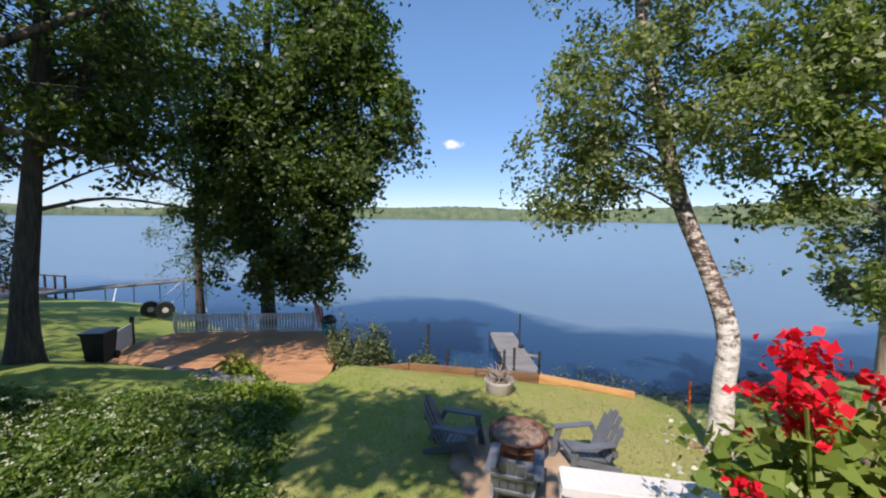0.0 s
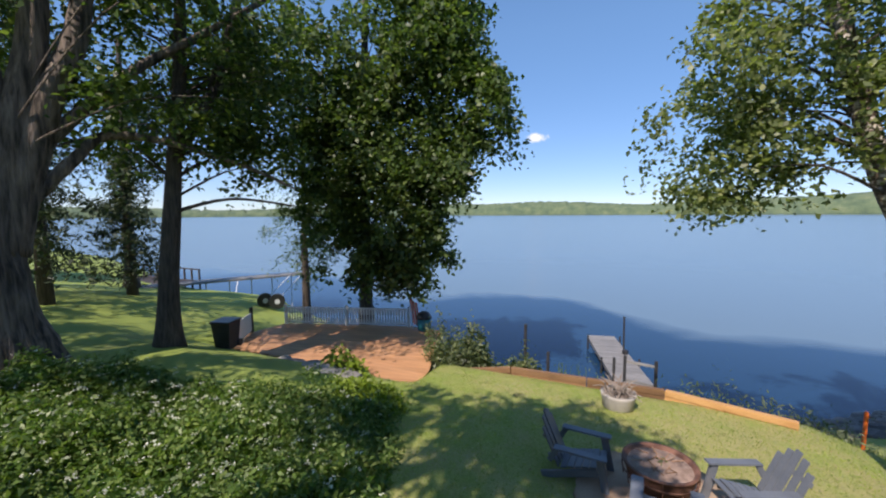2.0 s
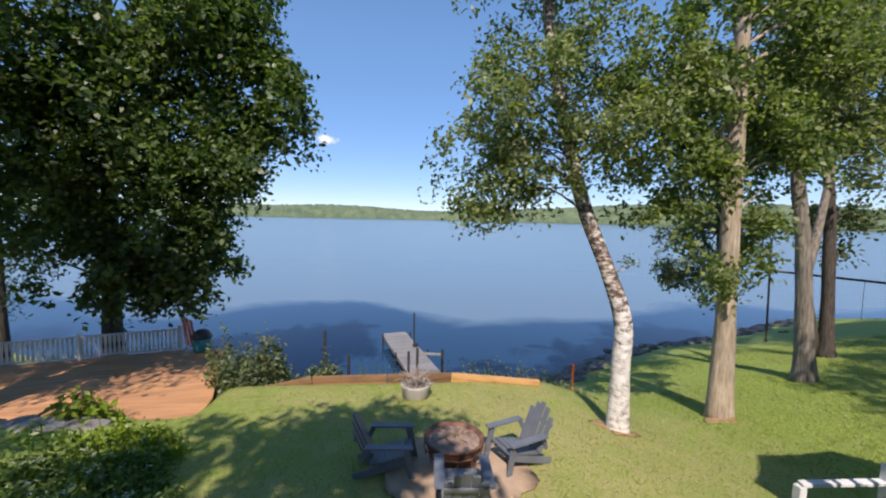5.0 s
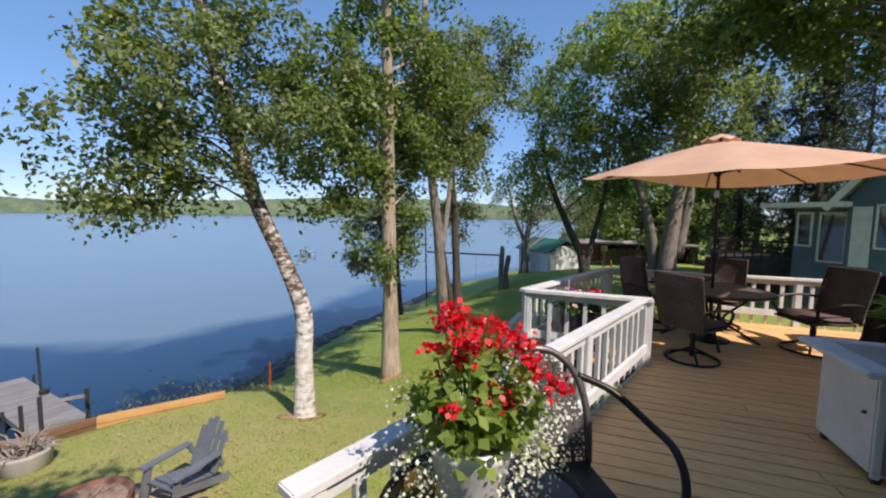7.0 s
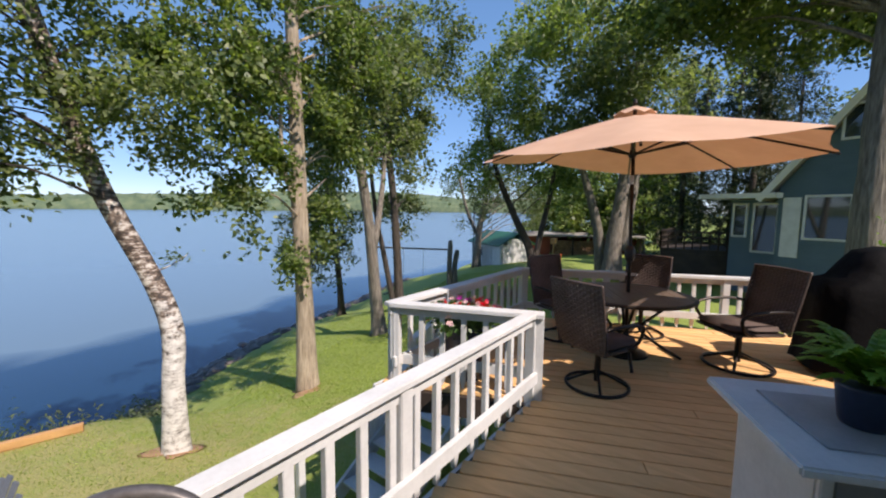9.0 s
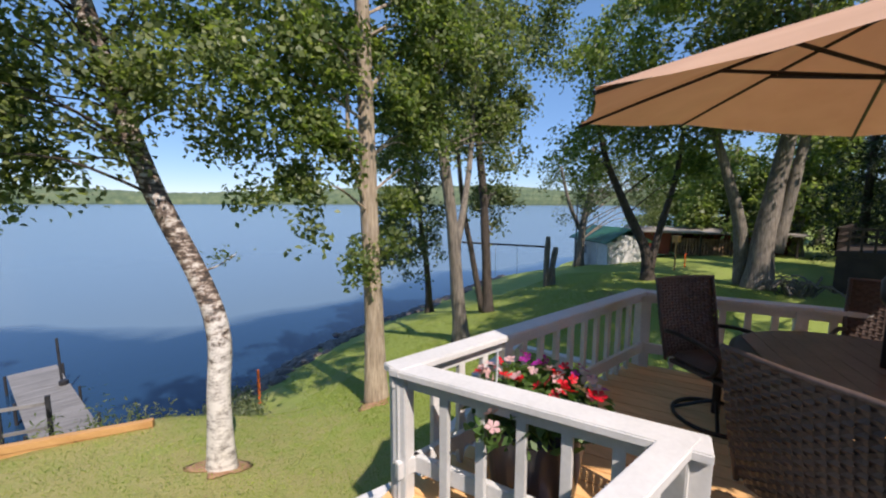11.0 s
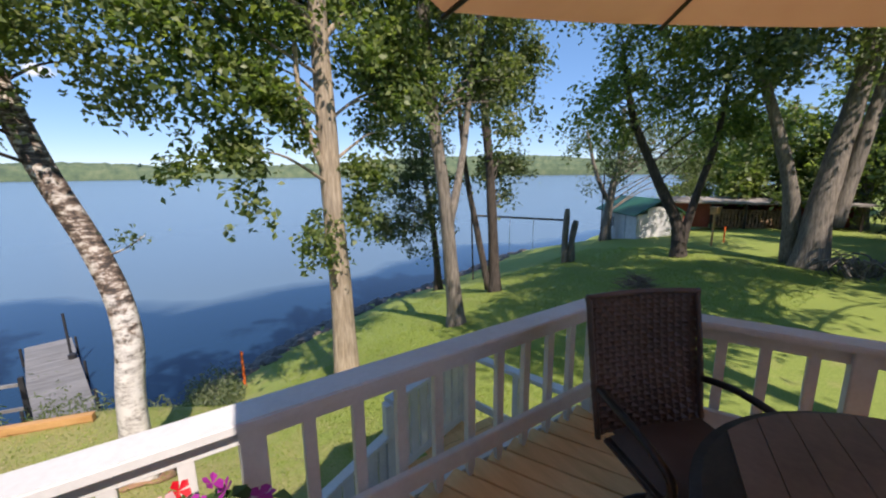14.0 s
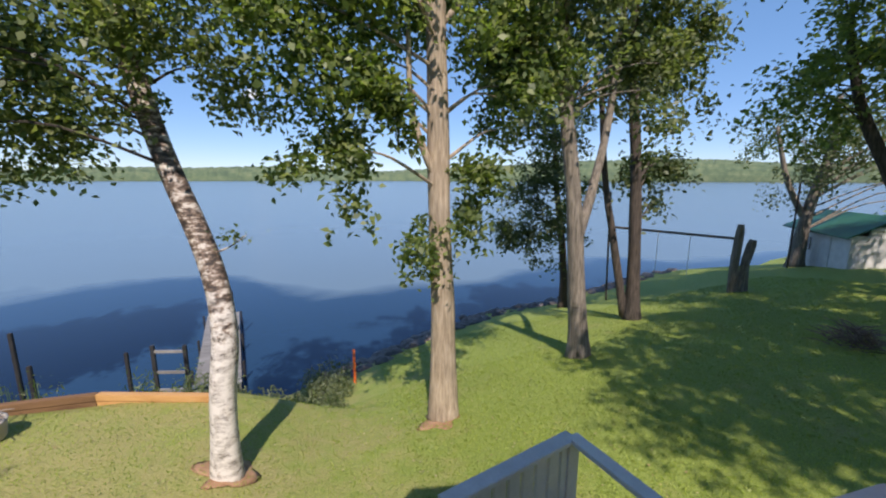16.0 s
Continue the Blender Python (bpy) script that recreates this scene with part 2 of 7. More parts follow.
BARK_MAPLE = bark("maple_bark", (0.03, 0.023, 0.019), (0.24, 0.19, 0.155), 3, depth=0.12)
BARK_ASH = bark("ash_bark", (0.26, 0.205, 0.145), (0.48, 0.395, 0.3), 6, depth=0.03)
BARK_GREY = bark("grey_bark", (0.11, 0.095, 0.078), (0.28, 0.245, 0.205), 6)
BARK_DARK = bark("dark_bark", (0.03, 0.024, 0.02), (0.1, 0.08, 0.066), 6)
BLACKPOST = surface("creosoted_wood", (0.012, 0.013, 0.016), (0.035, 0.036, 0.04), 4, 0.7)


def birch_bark():
    m, nt, b = mat("birch_bark", 0.7)
    v = coords(nt, (1, 1, 2.4))
    dash = noise_out(nt, v, 5.0, 7, 0.75)
    col = ramp(nt, dash, [(0.33, (0.05, 0.04, 0.034)), (0.42, (0.4, 0.37, 0.34)), (0.55, (0.65, 0.62, 0.58))])
    tc = nt.nodes.new("ShaderNodeTexCoord")
    sep = nt.nodes.new("ShaderNodeSeparateXYZ")
    nt.links.new(tc.outputs["Object"], sep.inputs[0])
    mr = node(nt, "ShaderNodeMapRange")
    mr.inputs[1].default_value, mr.inputs[2].default_value = -1.4, 2.0
    nt.links.new(sep.outputs["Z"], mr.inputs[0])
    peel = noise_out(nt, coords(nt, (1, 1, 0.8)), 4.5, 5, 0.7)
    th = nt.nodes.new("ShaderNodeMath")
    th.operation = "MULTIPLY_ADD"
    nt.links.new(mr.outputs[0], th.inputs[0])
    th.inputs[1].default_value = 0.5
    nt.links.new(peel, th.inputs[2])
    old = ramp(nt, th.outputs[0], [(0.58, (0, 0, 0)), (0.7, (1, 1, 1))])
    col = mixc(nt, old, col, ramp(nt, dash, [(0.43, (0.035, 0.026, 0.022)), (0.52, (0.2, 0.14, 0.105)), (0.58, (0.58, 0.53, 0.47))]))
    nt.links.new(col, b.inputs["Base Color"])
    bump(nt, b, dash, 0.6, 0.02)
    return m


BARK_BIRCH = birch_bark()


def lawn_material():
    m, nt, b = mat("lawn", 0.85)
    v = coords(nt)
    fine, mid, big = noise_out(nt, v, 38, 5, 0.7), noise_out(nt, v, 2.2, 4), noise_out(nt, v, 0.28, 3)
    g = ramp(nt, fine, [(0.3, (0.14, 0.205, 0.035)), (0.55, (0.25, 0.315, 0.06)), (0.75, (0.37, 0.405, 0.12))])
    dry = ramp(nt, fine, [(0.3, (0.27, 0.24, 0.085)), (0.7, (0.43, 0.39, 0.165))])
    f = mixc(nt, 0.5, mid, big)
    lush = node(nt, "ShaderNodeMapRange")
    lush.inputs[1].default_value, lush.inputs[2].default_value, lush.inputs[3].default_value, lush.inputs[4].default_value = 2.5, 8.5, 0.06, -0.13
    sep = nt.nodes.new("ShaderNodeSeparateXYZ")
    nt.links.new(v, sep.inputs[0])
    off = nt.nodes.new("ShaderNodeMath")
    off.operation = "SUBTRACT"
    off.inputs[1].default_value = 4.5
    away = nt.nodes.new("ShaderNodeMath")
    away.operation = "ABSOLUTE"
    nt.links.new(sep.outputs["X"], off.inputs[0])
    nt.links.new(off.outputs[0], away.inputs[0])
    nt.links.new(away.outputs[0], lush.inputs[0])
    add = nt.nodes.new("ShaderNodeMath")
    nt.links.new(f, add.inputs[0])
    nt.links.new(lush.outputs[0], add.inputs[1])
    f = add.outputs[0]
    col = mixc(nt, ramp(nt, f, [(0.42, (0, 0, 0)), (0.62, (0.85, 0.85, 0.85))]), g, dry)
    nt.links.new(col, b.inputs["Base Color"])
    bump(nt, b, fine, 0.6, 0.04)
    return m


LAWN = lawn_material()


def water_material():
    m, nt, b = mat("lake_water", 0.06)
    v = coords(nt)
    tc = nt.nodes.new("ShaderNodeTexCoord")
    sep = nt.nodes.new("ShaderNodeSeparateXYZ")
    nt.links.new(tc.outputs["Object"], sep.inputs[0])
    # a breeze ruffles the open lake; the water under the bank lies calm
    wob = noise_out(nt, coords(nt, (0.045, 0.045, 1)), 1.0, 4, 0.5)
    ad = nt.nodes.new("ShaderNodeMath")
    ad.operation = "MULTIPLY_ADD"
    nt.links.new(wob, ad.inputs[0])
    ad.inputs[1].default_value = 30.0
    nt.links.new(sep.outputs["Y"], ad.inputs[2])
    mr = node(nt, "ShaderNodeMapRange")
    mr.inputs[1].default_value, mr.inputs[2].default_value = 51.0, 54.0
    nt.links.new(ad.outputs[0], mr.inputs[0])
    # dark reflection near the bank and pale sky sheen beyond, painted into the base colour
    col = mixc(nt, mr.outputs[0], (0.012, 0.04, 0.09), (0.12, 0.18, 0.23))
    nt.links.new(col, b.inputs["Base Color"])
    b.inputs["IOR"].default_value = 1.33
    gl = node(nt, "ShaderNodeMapRange")
    gl.inputs[3].default_value, gl.inputs[4].default_value = 0.05, 0.24
    nt.links.new(mr.outputs[0], gl.inputs[0])
    nt.links.new(gl.outputs[0], b.inputs["Roughness"])
    rip = noise_out(nt, coords(nt, (1, 2.0, 1)), 2.5, 4, 0.6)
    bump(nt, b, rip, 0.1, 0.03)
    return m


WATER = water_material()


def glass_material(name, tint=(0.85, 0.95, 0.95), rough=0.02):
    m, nt, b = mat(name, rough)
    b.inputs["Base Color"].default_value = (*tint, 1)
    b.inputs["Transmission Weight"].default_value = 1.0
    b.inputs["IOR"].default_value = 1.45
    return m


def window_glass():
    m, nt, b = mat("dark_window_glass", 0.04)
    b.inputs["Base Color"].default_value = (0.02, 0.03, 0.035, 1)
    b.inputs["Specular IOR Level"].default_value = 1.0
    return m


PANE = window_glass()
TINTED = glass_material("bronze_table_glass", (0.35, 0.22, 0.12))


def canopy_material():
    m, nt, b = mat("peach_canvas", 0.8)
    v = coords(nt)
    col = ramp(nt, noise_out(nt, v, 2.5, 3), [(0.3, (0.62, 0.38, 0.255)), (0.7, (0.7, 0.45, 0.31))])
    nt.links.new(col, b.inputs["Base Color"])
    bump(nt, b, noise_out(nt, v, 400, 2), 0.1, 0.001)
    t = nt.nodes.new("ShaderNodeBsdfTranslucent")
    nt.links.new(mixc(nt, 1.0, col, (1.0, 0.72, 0.5), "MULTIPLY"), t.inputs[0])
    mx = nt.nodes.new("ShaderNodeMixShader")
    mx.inputs[0].default_value = 0.2
    nt.links.new(b.outputs[0], mx.inputs[1])
    nt.links.new(t.outputs[0], mx.inputs[2])
    nt.links.new(mx.outputs[0], nt.nodes["Material Output"].inputs[0])
    return m


CANVAS = canopy_material()


# ---- builders ----
def part(name, bm, material, parent=None, label="", smooth=False):
    me = bpy.data.meshes.new(name)
    bm.to_mesh(me)
    bm.free()
    me.materials.append(material)
    if smooth:
        me.polygons.foreach_set("use_smooth", [True] * len(me.polygons))
    ob = new(name, me)
    if parent is not None:
        ob.parent = parent
    if label:
        ob["label"] = label
    return ob


def thing(name, label, category, group="", kind="", at=None):
    ob = new(name)
    if at is not None:
        ob.matrix_basis = at
    return tagged(ob, label, category, group, kind)


def box(bm, a, b, m=None, bevel=0.0):
    """Box between corners a and b, turned by m."""
    r = bmesh.ops.create_cube(bm, size=1.0)
    vs = r["verts"]
    s = [abs(q - p) for p, q in zip(a, b)]
    c = [(p + q) / 2 for p, q in zip(a, b)]
    t = Matrix.Translation(c) @ Matrix.Diagonal((*s, 1))
    bmesh.ops.transform(bm, matrix=(m @ t) if m is not None else t, verts=vs)
    if bevel:
        es = list({e for v in vs for e in v.link_edges})
        bmesh.ops.bevel(bm, geom=es, offset=bevel, segments=2, affect="EDGES")
    return vs


def boxbm(a, b, m=None, bevel=0.0):
    bm = bmesh.new()
    box(bm, a, b, m, bevel)
    return bm


def beam(bm, p, q, w, h, bevel=0.0):
    """A squared bar from p to q, w wide and h high."""
    p, q = Vector(p), Vector(q)
    d = q - p
    yaw = math.atan2(d.y, d.x)
    pit = math.atan2(d.z, math.hypot(d.x, d.y))
    m = Matrix.Translation(p) @ Matrix.Rotation(yaw, 4, "Z") @ Matrix.Rotation(-pit, 4, "Y")
    return box(bm, (0, -w / 2, -h / 2), (d.length, w / 2, h / 2), m, bevel)


def beambm(p, q, w, h, bevel=0.0):
    bm = bmesh.new()
    beam(bm, p, q, w, h, bevel)
    return bm


def tube(bm, pts, radii, sides=10, wobble=0.0, seed=0.0, cap=True, furrow=0.0):
    """A round, tapering tube along a line of points."""
    pts = [Vector(p) for p in pts]
    if not hasattr(radii, "__len__"):
        radii = [radii] * len(pts)
    rings = []
    ref = Vector((0.3, 0.9, 0.2))
    for i, p in enumerate(pts):
        d = (pts[min(i + 1, len(pts) - 1)] - pts[max(i - 1, 0)]).normalized()
        a = d.cross(ref)
        if a.length < 0.05:
            a = d.cross(Vector((1, 0, 0)))
        a.normalize()
        b = d.cross(a)
        ring = []
        for k in range(sides):
            t = 2 * math.pi * k / sides
            r = radii[i]
            if wobble:
                r *= 1 + wobble * noise.noise((math.cos(t) * 1.6 + seed, math.sin(t) * 1.6, p.z * 0.7))
            if furrow:
                r *= 1 + furrow * (0.3 - abs(noise.noise((math.cos(t) * 6 + seed, math.sin(t) * 6, p.z * 0.9))) - 0.6 * abs(noise.noise((math.cos(t) * 15, math.sin(t) * 15 + seed, p.z * 2.1))))
            ring.append(bm.verts.new(p + a * (r * math.cos(t)) + b * (r * math.sin(t))))
        rings.append(ring)
    for u, v in zip(rings, rings[1:]):
        for k in range(sides):
            bm.faces.new((u[k], u[(k + 1) % sides], v[(k + 1) % sides], v[k]))
    if cap:
        bm.faces.new(rings[0][::-1])
        bm.faces.new(rings[-1])
    return bm


def tubebm(pts, radii, sides=10, **kw):
    return tube(bmesh.new(), pts, radii, sides, **kw)


def smooth_line(pts, n):
    """A rounded line through the points."""
    pts = [Vector(p) for p in pts]
    out = []
    for i in range(len(pts) - 1):
        p0, p1, p2, p3 = pts[max(i - 1, 0)], pts[i], pts[i + 1], pts[min(i + 2, len(pts) - 1)]
        for k in range(n):
            t = k / n
            out.append(0.5 * ((2 * p1) + (p2 - p0) * t + (2 * p0 - 5 * p1 + 4 * p2 - p3) * t * t + (3 * p1 - p0 - 3 * p2 + p3) * t ** 3))
    out.append(pts[-1])
    return out


def lathe(profile, sides=24, centre=(0, 0, 0)):
    """A turned shape from (radius, height) pairs."""
    bm = bmesh.new()
    c = Vector(centre)
    rings = [[bm.verts.new(c + Vector((r * math.cos(2 * math.pi * k / sides), r * math.sin(2 * math.pi * k / sides), z))) for k in range(sides)] for r, z in profile]
    for u, v in zip(rings, rings[1:]):
        for k in range(sides):
            bm.faces.new((u[k], u[(k + 1) % sides], v[(k + 1) % sides], v[k]))
    bm.faces.new(rings[0][::-1])
    bm.faces.new(rings[-1])
    return bm


def leaf_mesh(name, centres, normals, sizes, material, parent=None, aspect=0.62, rng=None, label=""):
    """Many small leaves, each a diamond folded along its rib."""
    n = len(centres)
    c, nn = np.asarray(centres, float), np.asarray(normals, float)
    nn /= np.linalg.norm(nn, axis=1, keepdims=True) + 1e-9
    r = rng.normal(size=(n, 3))
    a = np.cross(nn, r)
    a /= np.linalg.norm(a, axis=1, keepdims=True) + 1e-9
    b = np.cross(nn, a)
    s = np.asarray(sizes, float).reshape(-1, 1)
    fold = nn * s * 0.18
    v = np.stack([c - a * s * 0.5, c + b * s * aspect * 0.5 + fold, c + a * s * 0.5, c - b * s * aspect * 0.5 + fold], 1).reshape(-1, 3)
    me = bpy.data.meshes.new(name)
    me.vertices.add(4 * n)
    me.vertices.foreach_set("co", v.ravel())
    me.loops.add(4 * n)
    me.loops.foreach_set("vertex_index", np.arange(4 * n, dtype=np.int32))
    me.polygons.add(n)
    me.polygons.foreach_set("loop_start", np.arange(0, 4 * n, 4, dtype=np.int32))
    me.update(calc_edges=True)
    me.validate()
    me.materials.append(material)
    ob = new(name, me)
    if parent is not None:
        ob.parent = parent
    if label:
        ob["label"] = label
    return ob


def clump_cloud(rng, blobs, per, spread, flat=0.55, shell=0.6):
    """Leaf places and facings: clumps strung along boughs that reach out of each blob's middle."""
    cs, ns, mids = [], [], []
    for cx, cy, cz, rx, ry, rz, count in blobs:
        size = np.array((rx, ry, rz))
        if shell < 0.5:
            d = rng.normal(size=(count, 3))
            d /= np.linalg.norm(d, axis=1, keepdims=True)
            rad = rng.uniform(shell ** 3, 1, count) ** (1 / 3)
            m = np.array((cx, cy, cz)) + d * rad[:, None] * size
        else:
            boughs = max(4, count // 5)
            d = rng.normal(size=(boughs, 3))
            d /= np.linalg.norm(d, axis=1, keepdims=True)
            reach = rng.uniform(0.65, 1.12, boughs)
            which = np.arange(count) % boughs
            u = 0.4 + 0.6 * (np.arange(count) // boughs + rng.uniform(0, 1, count)) / max(1, count / boughs)
            d = d[which]
            m = np.array((cx, cy, cz)) + d * (u * reach[which])[:, None] * size + rng.normal(size=(count, 3)) * size * 0.07
            m[:, 2] -= 0.34 * rz * u ** 2
        mids.append(m)
        k = rng.integers(int(per * 0.4), int(per * 1.6), count)
        idx = np.repeat(np.arange(count), k)
        off = np.clip(rng.normal(size=(len(idx), 3)), -1.5, 1.5) * spread * np.array((1, 1, flat)) * rng.uniform(0.55, 1.3, count)[idx][:, None]
        if shell >= 0.5:
            off[:, 2] -= spread * 0.5 * rng.uniform(-0.3, 1.6, len(idx)) ** 2
        off[:, 2] -= 0.3 * (off[:, 0] ** 2 + off[:, 1] ** 2) / max(spread, 0.01)
        cs.append(m[idx] + off)
        nn = rng.normal(size=(len(idx), 3)) * 0.7
        nn[:, 2] += 0.7
        nn += d[idx] * 0.4
        ns.append(nn)
    return np.concatenate(cs), np.concatenate(ns), np.concatenate(mids)


def tree(name, label, trunk, radii, blobs, leafmat, barkmat, leaf=0.1, per=90, spread=0.45, limbs=22, seed=1, extra=(), group="", flare=1.5, aspect=0.62, limb_r=0.2, twigs=None, furrow=0.0, thin=0.68):
    """A tree: a bent, flared trunk with limbs out to its clumps, and a crown of single leaves."""
    rng = np.random.default_rng(seed)
    t = thing(name, label, "tree", group)
    line = smooth_line(trunk, 16 if furrow else 6)
    n = len(line)
    acc = [0.0]
    for p, q in zip(line, line[1:]):
        acc.append(acc[-1] + (q - p).length)
    rr = [radii[0] + (radii[1] - radii[0]) * a / acc[-1] for a in acc]
    rr = [r * (1 + (flare - 1) * math.exp(-a / (radii[0] * 2.0))) for r, a in zip(rr, acc)]
    bm = bmesh.new()
    tube(bm, line, rr, 64 if furrow else 16, 0.16, seed * 3.1, furrow=furrow)
    part("trunk", bm, barkmat, t, smooth=True)
    for pts, r0, r1 in extra:
        ln = smooth_line(pts, 12 if furrow else 5)
        part("limb", tubebm(ln, [r0 + (r1 - r0) * i / (len(ln) - 1) for i in range(len(ln))], 32 if furrow else 10, wobble=0.14, seed=seed, furrow=furrow * 0.6), barkmat, t, smooth=True)
    spread *= 0.72
    cs, ns, mids = clump_cloud(rng, blobs, int(per * thin), spread)
    pick = rng.permutation(len(mids))[:limbs]
    for i in pick:
        m = Vector(mids[i])
        j = min(range(n // 4, n), key=lambda q: (line[q] - m).length + 0.6 * max(0, line[q].z - m.z + 0.3 * (line[q] - m).length) * 2)
        p = line[j]
        mid = (p + m) / 2 + Vector((rng.normal() * 0.2, rng.normal() * 0.2, 0.12 * (m - p).length))
        ln = smooth_line([p, mid, m], 4)
        r0 = max(0.015, rr[j] * limb_r)
        part("limb", tubebm(ln, [r0 + (0.006 - r0) * k / (len(ln) - 1) for k in range(len(ln))], 6), twigs or barkmat, t)
    leaf_mesh("crown", cs, ns, leaf * rng.uniform(0.65, 1.3, len(cs)), leafmat, t, aspect, rng)
    return t


# ---- ground and lake ----
SHORE = [(-300, 60), (-60, 34), (-40, 27), (-27, 24), (-19, 24.5), (-14.5, 22), (-9, 20), (-3, 19), (3, 18), (6, 18.3), (9.97, 21.3), (13.1, 23.4), (16.7, 25.4), (20.4, 26.2), (26.75, 28.7), (33.6, 31.5), (45, 31.3), (60, 36), (300, 90)]
WATER_Z = -6.6


def shore(x):
    return float(np.interp(x, [p[0] for p in SHORE], [p[1] for p in SHORE]))


def ease(t):
    t = min(1, max(0, t))
    return t * t * (3 - 2 * t)


def ground_z(x, y):
    d = shore(x) - y
    right = float(np.interp(d, [-12, -0.5, 0.2, 1.5, 4.2, 10.3, 14, 18, 40], [-9, -6.9, -6.45, -5.85, -5.0, -3.45, -2.75, -2.35, -2.1]))
    hi = float(np.interp(y, [0, 7, 9.5, 12.75, 13.05, 13.4, 15.5], [-2.3, -2.42, -2.62, -2.92, -3.2, -4.3, -5.4]))
    hi = min(hi, float(np.interp(d, [-12, -0.5, 0.2, 1.5, 3, 6], [-9, -6.9, -6.45, -5.8, -5.0, -2.4])) if y > 13.05 else hi)
    w = ease((x - 6.0) / 4.5)
    z = hi + (right - hi) * w
    # the garden side: higher lawn round the old maple, falling to the patio
    l = ease((-1.0 - x) / 6.0)
    garden = float(np.interp(y, [0, 5, 8.8, 11.3, 14, 17.5], [-1.35, -1.62, -2.0, -2.95, -3.3, -4.2]))
    farl = float(np.interp(d, [-12, -0.5, 0.2, 1.2, 2.2, 5, 9, 14], [-9, -6.9, -6.45, -5.2, -4.2, -3.4, -2.7, -1.7]))
    lz = garden + (farl - garden) * ease((-11.0 - x) / 5.0)
    if d < 3:
        lz = min(lz, farl)
    z = z + (lz - z) * l
    # levelled ground under the patio by the water
    dip = ease((-1.9 - x) / 0.5) * ease((x + 11.6) / 0.6) * ease((y - 10.75) / 0.5) * ease((17.2 - y) / 0.4)
    return z + (min(z, -3.42) - z) * dip


def build_ground():
    xs = np.unique(np.concatenate([np.linspace(-600, -60, 10), np.linspace(-60, -14, 24), np.linspace(-14, 24, 153), np.linspace(24, 60, 40), np.linspace(60, 600, 10)]))
    ys = np.unique(np.concatenate([np.linspace(-600, -40, 8), np.linspace(-40, 0, 14), np.linspace(0, 32, 129), np.linspace(32, 100, 14)]))
    bm = bmesh.new()
    grid = [[bm.verts.new((x, y, ground_z(x, y) + 0.025 * noise.noise((x * 0.8, y * 0.8, 0)))) for y in ys] for x in xs]
    for i in range(len(xs) - 1):
        for j in range(len(ys) - 1):
            bm.faces.new((grid[i][j], grid[i + 1][j], grid[i + 1][j + 1], grid[i][j + 1]))
    ob = part("ground", bm, LAWN, smooth=True)
    tagged(ob, "sloping mown lawn with dry patches", "lawn", kind="structure")


build_ground()
bm = bmesh.new()
vs = [bm.verts.new(p) for p in ((-3500, 5, WATER_Z), (3500, 5, WATER_Z), (3500, 3500, WATER_Z), (-3500, 3500, WATER_Z))]
bm.faces.new(vs)
tagged(part("water", bm, WATER), "calm blue lake, pale sheen painted on the breezy open water", "lake", kind="structure")


def far_shore():
    m, nt, b = mat("far_woods", 0.9)
    v = coords(nt)
    c = ramp(nt, noise_out(nt, v, 0.035, 5, 0.7), [(0.35, (0.06, 0.095, 0.055)), (0.5, (0.095, 0.135, 0.07)), (0.65, (0.14, 0.17, 0.09))])
    nt.links.new(c, b.inputs["Base Color"])
    bm = bmesh.new()
    rows = []
    for k in range(0, 521):
        az = radians(-75 + 150 * k / 520)
        x, y = 1500 * math.sin(az), 1500 * math.cos(az)
        h = 46 + 16 * noise.noise((k * 0.02, 3, 0)) + 30 * ease((az - 0.15) / 0.5) - 25 * ease((az - 0.75) / 0.3) - 16 * ease((-az - 0.25) / 0.4)
        top = h + 4 * noise.noise((k * 0.5, 0, 0)) + 3.0 * noise.noise((k * 1.7, 5, 0))
        row = []
        for f, dist in ((-0.12, 1.0), (0.05, 1.0), (0.3, 1.004), (0.55, 1.012), (0.8, 1.03), (1.0, 1.06), (0.9, 1.12)):
            z = WATER_Z + f * top + 2.5 * noise.noise((k * 0.9, f * 9, 1)) * (f > 0.06)
            row.append(bm.verts.new((x * dist, y * dist, z)))
        rows.append(row)
    for u, w in zip(rows, rows[1:]):
        for i in range(6):
            bm.faces.new((u[i], w[i], w[i + 1], u[i + 1]))
    tagged(part("backdrop", bm, m), "low wooded hills on the far shore", "far shore", kind="structure")


far_shore()


